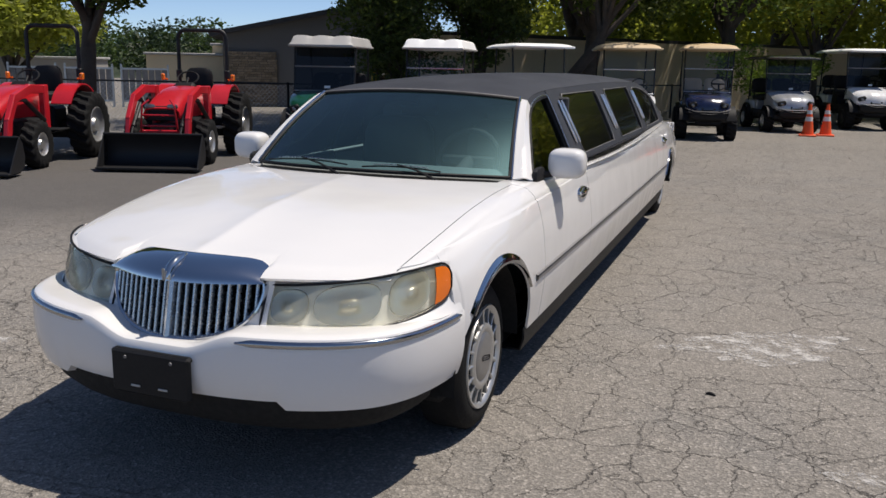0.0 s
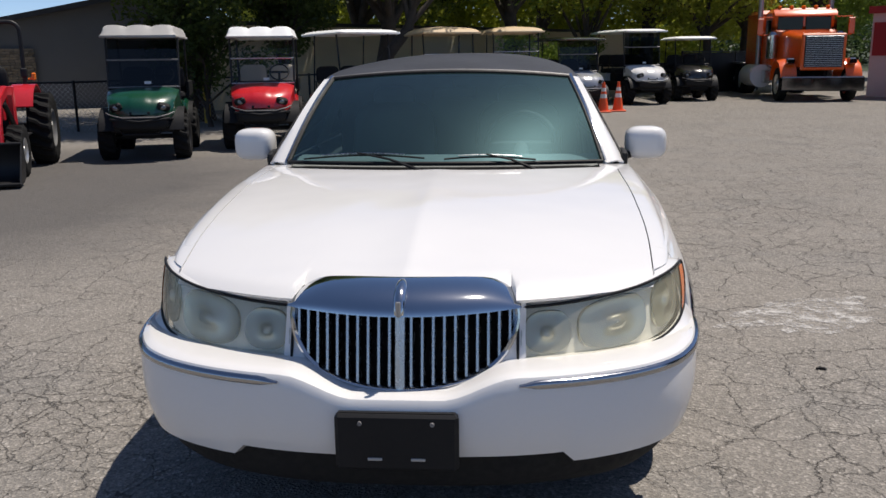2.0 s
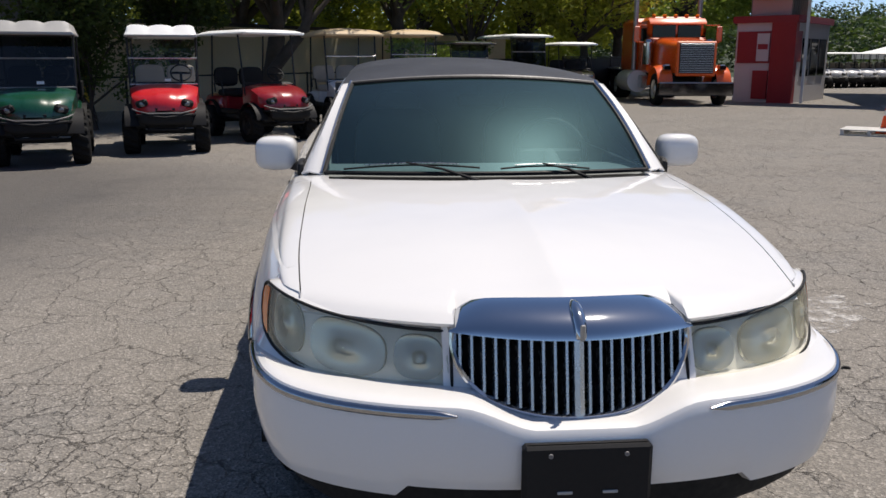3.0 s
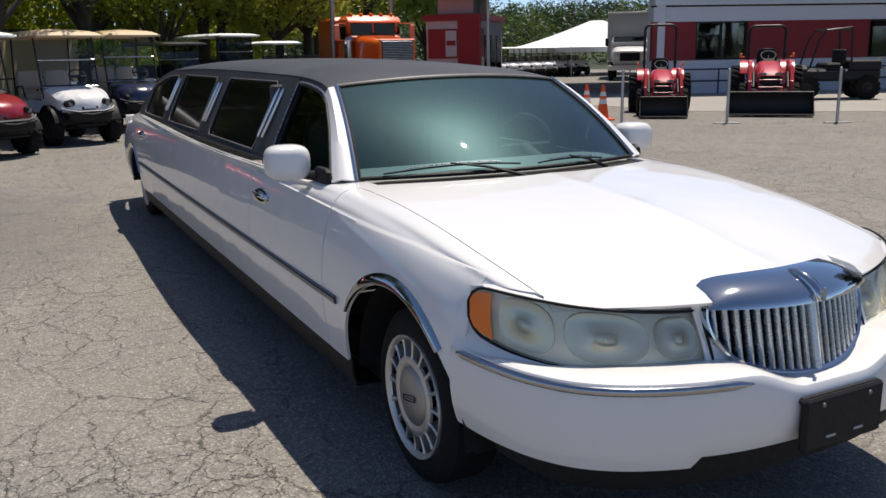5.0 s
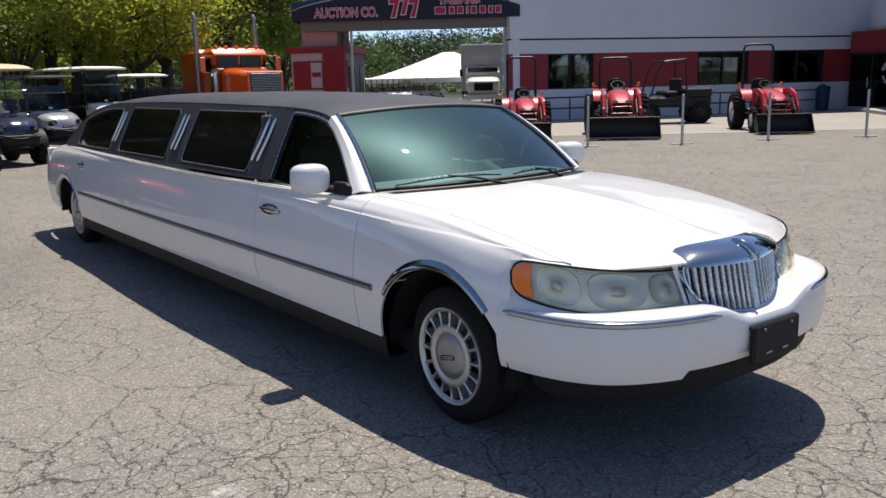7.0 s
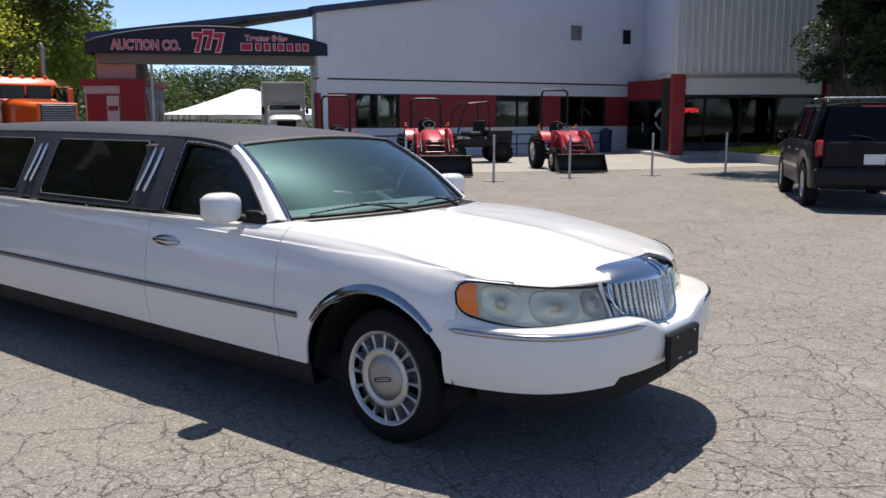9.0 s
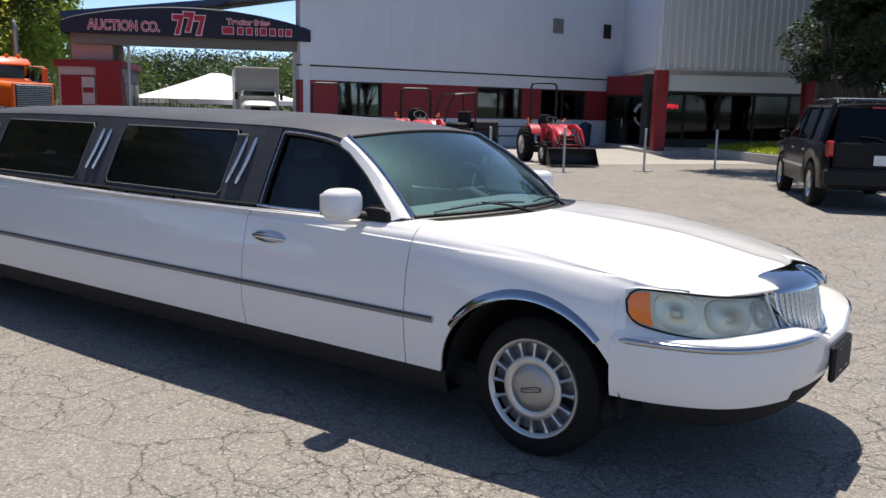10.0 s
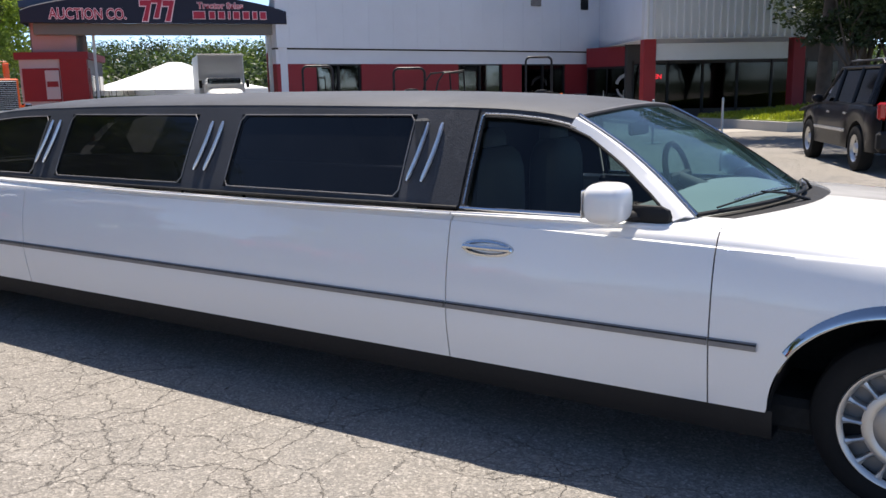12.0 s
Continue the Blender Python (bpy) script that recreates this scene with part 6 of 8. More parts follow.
for s in (1, -1):
    made("door_card", Geo().box((s * 0.86, 2.45, 0.72), (0.05, 1.0, 0.56), 0.015), INTERIOR, limo)


# ---- other vehicles; each stands with the middle of its front axle at its origin, nose towards -y ----
def knob_wheel(name, parent, at, r, w, rim_mat, rim_r=0.55, lugs=18, slant=0.35):
    """A wheel with a blocky tyre; its axle along x."""
    wheel = new(name)
    wheel.parent, wheel.location = parent, at
    g = Geo()
    n = lugs * 4
    rows = []
    for a, k, ph in ((-0.42, rim_r, 0), (-0.50, 0.78, 0), (-0.47, 0.93, -0.5), (-0.40, 1.0, -0.5), (-0.05, 1.0, 0.5), (0.05, 1.0, 1.5), (0.40, 1.0, 2.5), (0.47, 0.93, 2.5), (0.50, 0.78, 0), (0.42, rim_r, 0)):
        ring = []
        for i in range(n):
            t = 2 * math.pi * (i + ph) / n
            lug = 1.0 if (i % 4) in (0, 1) or k < 0.9 else 0.925
            ring.append((a * w, r * k * lug * math.cos(t), r * k * lug * math.sin(t)))
        rows.append(ring)
    g.sheet(rows, True)
    made("tyre", g, RUBBER, wheel, "black tyre with deep lugs", 40)
    g = Geo()
    for sd in (-1, 1):
        g.turned([(sd * w * 0.40, r * rim_r * 1.02), (sd * w * 0.43, r * rim_r * 0.95), (sd * w * 0.30, r * rim_r * 0.80), (sd * w * 0.26, r * 0.22), (sd * w * 0.38, r * 0.18), (sd * w * 0.40, 0.002)], (0, 0, 0), "x", 24)
    made("rim", g, rim_mat, wheel, "", 40)
    return wheel


def golf_cart(name, label, x, y, dx, dy, body, roof, roof_kind="flat", lift=0.0, screen="clear", seats=1, seat_mat=None, group="carts along the fence", rack=False, roof_z=2.05, scale=1.0):
    """A utility golf cart: cowl, bumper, lamps, seats, canopy on struts, split windscreen, four wheels."""
    c = thing(name, label, "golf cart", facing(x, y, dx, dy) @ Matrix.Scale(scale, 4), group)
    z0 = 0.36 + lift
    wb = 1.68 + 0.8 * (seats - 1)
    end = wb + 0.55
    r = 0.27 + lift * 0.65
    seat_mat = seat_mat or SEAT_TAN
    made("chassis", Geo().box((0, wb / 2, z0 + 0.02), (0.95, wb + 0.7, 0.14), 0.03).box((0, wb / 2, z0 - 0.06), (0.3, wb, 0.12), 0.02).rod((-0.5, 0, r), (0.5, 0, r), 0.035).rod((-0.5, wb, r), (0.5, wb, r), 0.04), DARK_STEEL, c, "black steel chassis")
    # front cowl
    rows = []
    for yy, zz, wdt in ((0.30, 0.63, 0.53), (0.10, 0.61, 0.53), (-0.12, 0.565, 0.52), (-0.32, 0.50, 0.50), (-0.43, 0.44, 0.48), (-0.49, 0.37, 0.465), (-0.52, 0.29, 0.45), (-0.525, 0.22, 0.43)):
        nose = max(0.0, min(1.0, (0.10 - yy) / 0.5))
        row = [(u * wdt, yy + 0.13 * nose * u * u + 0.03 * abs(u) ** 6, z0 + zz - 0.05 * u ** 4 + (0.018 if abs(u) < 0.3 else 0.0) * nose) for u in np.linspace(-1, 1, 21)]
        low = z0 + min(0.26, zz)
        rows.append([(row[0][0] * 1.01, row[0][1] + 0.03, low - 0.04)] + row + [(row[-1][0] * 1.01, row[-1][1] + 0.03, low - 0.04)])
    cowl = made("front_cowl", Geo().sheet(rows), body, c, "glossy moulded front cowl", 45, 0.02)
    made("cowl_grille", Geo().box((0, -0.505, z0 + 0.255), (0.30, 0.02, 0.05), 0.008), TRIM_BLACK, cowl)
    made("cowl_badge", Geo().box((0, -0.47, z0 + 0.36), (0.14, 0.012, 0.03), 0.004, None), DULL_CHROME, cowl)
    made("front_bumper", Geo().blob((0, -0.47, z0 + 0.11), (0.41, 0.09, 0.11), 18, 0.5).pipe([(-0.46, -0.28, z0 + 0.16), (-0.42, -0.52, z0 + 0.17), (0, -0.60, z0 + 0.13), (0.42, -0.52, z0 + 0.17), (0.46, -0.28, z0 + 0.16)], 0.022, 8).pipe([(-0.30, -0.45, z0 + 0.02), (-0.26, -0.52, z0 - 0.06), (0.26, -0.52, z0 - 0.06), (0.30, -0.45, z0 + 0.02)], 0.02, 8), TRIM_BLACK, c, "black front bumper")
    if roof_kind != "far":
        made("bumper_line", Geo().pipe([(-0.49, -0.42, z0 + 0.265), (-0.42, -0.50, z0 + 0.235), (-0.24, -0.565, z0 + 0.195), (0.24, -0.565, z0 + 0.195), (0.42, -0.50, z0 + 0.235), (0.49, -0.42, z0 + 0.265)], 0.011, 6), body if body in (CART_WHITE, CART_SILVER) else MOULD_GREY, c)
    for s in (1, -1):
        lamp = made("headlight_housing", Geo().box((0, 0, 0), (0.20, 0.09, 0.115), 0.03, pose(s * 0.345, -0.435, z0 + 0.345, 14, s * 14, s * 26)), TRIM_BLACK, c, "black angular headlight surround")
        made("headlight", Geo().blob((s * 0.335, -0.478, z0 + 0.335), (0.052, 0.022, 0.040), 14, 0.9), CART_LAMP, lamp, "round cart headlight")
        for yy in (0, wb):
            g = Geo()
            rr = r + 0.09
            g.sheet([[(s * xx, yy + rr * math.cos(a), r + 0.02 + rr * math.sin(a)) for a in np.linspace(0.25, math.pi - 0.25, 12)] for xx in (0.40, 0.62)])
            made("fender", g, TRIM_BLACK, c, "black wheel arch", 40, 0.02)
            knob_wheel("wheel", c, (s * 0.55, yy, r), r, 0.25, DARK_STEEL if lift else ALLOY, 0.55, 16)
        made("side_panel", Geo().box((s * 0.55, wb * 0.5, z0 + 0.11), (0.06, wb - 2 * r - 0.2, 0.10), 0.02), TRIM_BLACK, c)
    # floor, rear body, seats
    made("rear_body", Geo().blob((0, wb + 0.02, z0 + 0.20), (0.56, 0.52, 0.22), 18, 0.45), body, c, "glossy rear body")
    made("floor_mat", Geo().box((0, 0.48, z0 + 0.11), (1.04, 0.75, 0.04), 0.01), TRIM_BLACK, c)
    for k in range(seats):
        ys = wb - 0.35 - 0.85 * k
        made("seat_base", Geo().blob((0, ys, z0 + 0.44), (0.53, 0.26, 0.085), 16, 0.5), seat_mat, c, "padded bench seat")
        made("seat_box", Geo().box((0, ys + 0.02, z0 + 0.24), (0.98, 0.46, 0.28), 0.03), body if k == 0 else TRIM_BLACK, c)
        for s in (1, -1):
            made("seat_back", Geo().blob((s * 0.265, ys + 0.30, z0 + 0.74), (0.25, 0.07, 0.19), 14, 0.5), seat_mat, c)
        made("arm_rail", Geo().pipe([(-0.55, ys + 0.2, z0 + 0.45), (-0.56, ys + 0.2, z0 + 0.62), (-0.55, ys - 0.1, z0 + 0.64), (-0.54, ys - 0.16, z0 + 0.42)], 0.016, 8), DARK_STEEL, c)
    made("dash", Geo().box((0, 0.34, z0 + 0.58), (1.06, 0.14, 0.16), 0.04), TRIM_BLACK, c)
    made("steering_wheel", Geo().pipe([(0.27 + 0.165 * math.cos(t), 0.56 + 0.10 * math.sin(t), z0 + 0.80 + 0.13 * math.sin(t)) for t in (2 * math.pi * i / 20 for i in range(20))], 0.014, 6, True).rod((0.27, 0.56, z0 + 0.80), (0.27, 0.36, z0 + 0.52), 0.022).box((0.27, 0.56, z0 + 0.80), (0.3, 0.02, 0.04), 0.01), TRIM_BLACK, c, "black steering wheel")
    # canopy and struts
    if roof_kind != "none":
        zr = roof_z
        for s in (1, -1):
            made("front_strut", Geo().pipe([(s * 0.53, 0.24, z0 + 0.42), (s * 0.535, 0.30, z0 + 0.75), (s * 0.545, 0.42, zr - 0.03)], 0.018, 8), DARK_STEEL, c)
            made("rear_strut", Geo().pipe([(s * 0.53, wb + 0.05, z0 + 0.34), (s * 0.545, wb - 0.05, z0 + 0.9), (s * 0.545, wb - 0.12, zr - 0.03)], 0.018, 8), DARK_STEEL, c)
        rows = []
        y0, y1 = 0.02, wb + 0.42
        for v in sorted(set(np.linspace(0, 1, 14)) | {0.025, 0.05, 0.95, 0.975}):
            ev = (1 - abs(2 * v - 1) ** 6)
            row = []
            for u in np.linspace(-1, 1, 25):
                eu = 1 - abs(u) ** 6
                lift_z = {"flat": 0.065, "dome": 0.10}.get(roof_kind, 0.05) * (eu * ev) ** 0.5
                if roof_kind == "ridge":
                    slope = min(1.0, min(v, 1 - v) / 0.075) * min(1.0, (1 - abs(u)) / 0.10) ** 0.6
                    lift_z = 0.125 * slope + 0.035 * abs(math.cos(u * math.pi * 1.5)) ** 0.6 * slope
                if roof_kind == "dome":
                    lift_z += 0.05 * (1 - abs(u)) * (1 - abs(2 * v - 1))
                row.append((u * (0.565 if roof_kind == "ridge" else 0.625) * (1 - 0.02 * abs(2 * v - 1) ** 6), lerp(y0, y1, v), zr + lift_z))
            rows.append(row)
        rw = 0.55 if roof_kind == "ridge" else 0.61
        top = made("canopy", Geo().sheet(rows), roof, c, "moulded cart canopy", 40, 0.045)
        made("canopy_rim", Geo().pipe([(-rw, y0 + 0.01, zr - 0.015), (rw, y0 + 0.01, zr - 0.015), (rw, y1 - 0.01, zr - 0.015), (-rw, y1 - 0.01, zr - 0.015)], 0.022, 8, True), roof if roof_kind != "ridge" else CANVAS_GREY, top)
    if screen != "none":
        gm = {"clear": CLEAR_GLASS, "smoke": SMOKE_GLASS}[screen]
        za, zb, zc = z0 + 0.62, z0 + 0.62 + (roof_z - z0 - 0.62) * 0.52, roof_z - 0.04
        ya, yb, yc = 0.27, 0.345, 0.415
        for k, (p, q, u, v) in enumerate(((za, zb, ya, yb), (zb + 0.02, zc, yb, yc))):
            made("windscreen", Geo().sheet([[(xx, lerp(u, v, t), lerp(p, q, t)) for xx in (-0.52, -0.2, 0.2, 0.52)] for t in (0, 0.5, 1)]), gm, c, "folding cart windscreen")
        made("screen_bar", Geo().rod((-0.54, yb, zb + 0.01), (0.54, yb, zb + 0.01), 0.014).rod((-0.54, ya, za), (0.54, ya, za), 0.014), DULL_CHROME if screen == "clear" else MOULD_GREY, c)
        made("sticker", Geo().box((0.06, ya - 0.006, za + 0.07), (0.10, 0.004, 0.045), 0.0), CANVAS_WHITE, c)
    if rack:
        made("cargo_bed", Geo().box((0, wb + 0.35, z0 + 0.42), (1.1, 0.75, 0.05), 0.01).box((0.55, wb + 0.35, z0 + 0.55), (0.04, 0.75, 0.24), 0.01).box((-0.55, wb + 0.35, z0 + 0.55), (0.04, 0.75, 0.24), 0.01).box((0, wb + 0.72, z0 + 0.55), (1.1, 0.04, 0.24), 0.01), TRIM_BLACK, c, "black cargo bed")
    return c


def tractor(label, x, y, dx, dy, bucket_w=1.5, big=1.0, rops_z=2.10, bucket_lift=0.05, group="tractors", folded=False):
    """A compact loader tractor: bonnet, grille guard, loader arms, bucket, seat, roll bar, four wheels."""
    t = thing("loader_tractor", label, "tractor", facing(x, y, dx, dy) @ Matrix.Scale(big, 4), group)
    rf, rr, wb = 0.35, 0.53, 1.62
    made("chassis", Geo().box((0, 0.55, 0.52), (0.34, 2.1, 0.26), 0.04).box((0, 1.55, 0.62), (0.5, 0.5, 0.42), 0.05).rod((-0.5, 0, rf), (0.5, 0, rf), 0.055).rod((-0.62, wb, rr), (0.62, wb, rr), 0.09), DARK_STEEL, t, "black tractor chassis")
    rows = []
    for v in np.linspace(0, 1, 10):
        yy = lerp(-0.42, 0.80, v)
        zt = 1.02 + 0.16 * math.sin(v * math.pi / 2)
        drop = 0.14 * (1 - v) ** 3
        rows.append([((0.27 + 0.03 * v) * math.copysign(abs(math.sin(a)) ** 0.5, math.sin(a)), yy - 0.05 * math.cos(a) * (1 - v), 0.72 + (zt - drop - 0.72) * max(0, math.cos(a)) ** 0.4) for a in np.linspace(-math.pi / 2, math.pi / 2, 17)])
    bonnet = made("bonnet", Geo().sheet(rows), TRACTOR_RED, t, "glossy red bonnet", 45, 0.02)
    made("nose_grille", Geo().box((0, -0.425, 0.80), (0.42, 0.03, 0.22), 0.02), TRIM_BLACK, bonnet, "black nose grille")
    for s in (1, -1):
        made("headlight", Geo().blob((s * 0.17, -0.445, 0.90), (0.085, 0.02, 0.04), 12, 0.7), CART_LAMP, bonnet, "slim tractor headlight")
    for z in (0.74, 0.79, 0.84):
        made("grille_slat", Geo().box((0, -0.445, z), (0.36, 0.012, 0.014), 0.003), DARK_STEEL, bonnet)
    g = Geo()
    for s in (1, -1):
        g.pipe([(s * 0.27, -0.50, 0.46), (s * 0.27, -0.58, 0.60), (s * 0.24, -0.58, 0.92), (s * 0.16, -0.50, 1.0)], 0.016, 8)
    for z in (0.62, 0.78):
        g.rod((-0.26, -0.58, z), (0.26, -0.58, z), 0.013)
    g.box((0, -0.53, 0.50), (0.62, 0.05, 0.12), 0.015)
    made("grille_guard", g, TRACTOR_RED, t, "red tube guard before the grille")
    # loader
    for s in (1, -1):
        pts = [(s * 0.42, 0.62, 1.12), (s * 0.43, 0.10, 1.14), (s * 0.43, -0.35, 1.02), (s * 0.44, -0.58, 0.72), (s * 0.44, -0.66, 0.40)]
        g = Geo()
        for a, b in zip(pts, pts[1:]):
            a, b = Vector(a), Vector(b)
            d = (b - a)
            m = Matrix.Translation((a + b) / 2) @ d.to_track_quat("Y", "Z").to_matrix().to_4x4()
            g.box((0, 0, 0), (0.075, d.length + 0.07, 0.13), 0.012, m)
        arm = made("loader_arm", g, TRACTOR_RED, t, "red loader arm")
        made("arm_post", Geo().box((s * 0.42, 0.60, 0.86), (0.09, 0.16, 0.66), 0.015), TRACTOR_RED, arm)
        made("lift_cylinder", Geo().rod((s * 0.44, 0.52, 0.66), (s * 0.44, -0.05, 0.98), 0.035).rod((s * 0.44, -0.05, 0.98), (s * 0.44, -0.34, 0.99), 0.018), DARK_STEEL, arm)
        made("tilt_cylinder", Geo().rod((s * 0.36, -0.30, 0.94), (s * 0.36, -0.66, 0.62), 0.03).rod((s * 0.36, -0.66, 0.62), (s * 0.36, -0.76, 0.50), 0.016), DARK_STEEL, arm)
    h = bucket_w / 2
    prof = [(-1.22, bucket_lift), (-0.92, bucket_lift + 0.01), (-0.80, bucket_lift + 0.07), (-0.76, bucket_lift + 0.20), (-0.80, bucket_lift + 0.38), (-0.88, bucket_lift + 0.47)]
    g = Geo().sheet([[(xx, yy, zz) for yy, zz in prof] for xx in spread(-h, h, 5)])
    bucket = made("loader_bucket", g, DARK_STEEL, t, "black steel loader bucket", 50, 0.018)
    for s in (1, -1):
        made("bucket_side", Geo().slab([(yy, zz) for yy, zz in prof], -0.009, 0.009, Matrix.Translation((s * h, 0, 0)) @ Matrix(((0, 0, 1, 0), (1, 0, 0, 0), (0, 1, 0, 0), (0, 0, 0, 1)))), DARK_STEEL, bucket)
    made("cutting_edge", Geo().box((0, -1.21, bucket_lift + 0.01), (bucket_w + 0.02, 0.09, 0.022), 0.004), DARK_STEEL, bucket)
    made("bucket_lip", Geo().rod((-h, -0.885, bucket_lift + 0.475), (h, -0.885, bucket_lift + 0.475), 0.018), DARK_STEEL, bucket)
    # operator place
    for s in (1, -1):
        rows = [[(s * xx, wb + (rr + 0.10) * math.cos(a), rr + 0.03 + (rr + 0.10) * math.sin(a)) for a in np.linspace(0.55, 2.6, 12)] for xx in (0.30, 0.62)]
        made("rear_fender", Geo().sheet(rows), TRACTOR_RED, t, "red rear mudguard", 40, 0.025)
        made("step_plate", Geo().box((s * 0.40, 0.95, 0.50), (0.34, 0.5, 0.03), 0.008), TRIM_BLACK, t)
        knob_wheel("front_wheel", t, (s * 0.54, 0, rf), rf, 0.22, ALLOY, 0.50, 16, 0.5)
        knob_wheel("rear_wheel", t, (s * 0.66, wb, rr), rr, 0.34, ALLOY, 0.55, 20, 0.5)
        made("marker_lamp", Geo().box((s * 0.60, 1.62, 1.30), (0.06, 0.07, 0.11), 0.015).rod((s * 0.52, 1.62, 1.26), (s * 0.60, 1.62, 1.28), 0.014), AMBER, t, "amber marker lamp")
    made("console", Geo().box((0, 0.86, 1.08), (0.34, 0.20, 0.30), 0.05), TRIM_BLACK, t)
    made("steering_wheel", Geo().pipe([(0.17 * math.cos(a), 1.03 + 0.12 * math.sin(a), 1.30 + 0.10 * math.sin(a)) for a in (2 * math.pi * i / 20 for i in range(20))], 0.014, 6, True).rod((0, 1.03, 1.30), (0, 0.90, 1.16), 0.02), TRIM_BLACK, t, "black steering wheel")
    made("seat", Geo().blob((0, 1.48, 0.98), (0.25, 0.24, 0.08), 14, 0.55).blob((0, 1.72, 1.22), (0.24, 0.07, 0.25), 14, 0.55), TRIM_BLACK, t, "black moulded seat")
    w = 0.42
    if folded:
        made("roll_bar", Geo().pipe([(-w, 1.98, 0.75), (-w, 1.98, 1.45), (-w, 1.75, 2.0), (-w, 1.62, 2.08), (w, 1.62, 2.08), (w, 1.75, 2.0), (w, 1.98, 1.45), (w, 1.98, 0.75)], 0.03, 8), DARK_STEEL, t, "black roll bar")
    else:
        arcs = [(-w + 0.14 - 0.14 * math.cos(a), 1.98, rops_z - 0.14 + 0.14 * math.sin(a)) for a in np.linspace(0, math.pi / 2, 6)] + [(w - 0.14 + 0.14 * math.sin(a), 1.98, rops_z - 0.14 + 0.14 * math.cos(a)) for a in np.linspace(0, math.pi / 2, 6)]
        made("roll_bar", Geo().pipe([(-w, 1.98, 0.75)] + arcs + [(w, 1.98, 0.75)], 0.034, 8), DARK_STEEL, t, "black upright roll bar")
        for s in (1, -1):
            made("bar_hinge", Geo().box((s * w, 1.98, 1.35), (0.09, 0.11, 0.14), 0.015), DARK_STEEL, t)
    made("hitch_box", Geo().box((0, 2.25, 0.42), (1.15, 0.10, 0.34), 0.02).rod((-0.3, 1.9, 0.5), (-0.3, 2.3, 0.4), 0.03).rod((0.3, 1.9, 0.5), (0.3, 2.3, 0.4), 0.03), DARK_STEEL, t, "black rear box blade")
    return t


def plain_wheel(parent, at, r, w, rim_mat, name="wheel", holes=8):
    """A road wheel with a smooth tyre and a holed disc."""
    wheel = new(name)
    wheel.parent, wheel.location = parent, at
    made("tyre", Geo().turned([(-w * 0.45, r * 0.6), (-w * 0.5, r * 0.82), (-w * 0.42, r * 0.97), (-w * 0.3, r), (w * 0.3, r), (w * 0.42, r * 0.97), (w * 0.5, r * 0.82), (w * 0.45, r * 0.6)], (0, 0, 0), "x", 32), RUBBER, wheel, "black road tyre", 40)
    g = Geo()
    for s in (-1, 1):
        g.turned([(s * w * 0.44, r * 0.62), (s * w * 0.40, r * 0.56), (s * w * 0.24, r * 0.50), (s * w * 0.22, r * 0.26), (s * w * 0.42, r * 0.20), (s * w * 0.45, 0.002)], (0, 0, 0), "x", 28)
    rim = made("rim", g, rim_mat, wheel, "", 40)
    for k in range(holes):
        a = 2 * math.pi * k / holes
        for s in (-1, 1):
            made("rim_hole", Geo().box((s * w * 0.235, r * 0.39 * math.cos(a), r * 0.39 * math.sin(a)), (0.012, r * 0.10, r * 0.10), 0.004), GAP, rim)
    return wheel


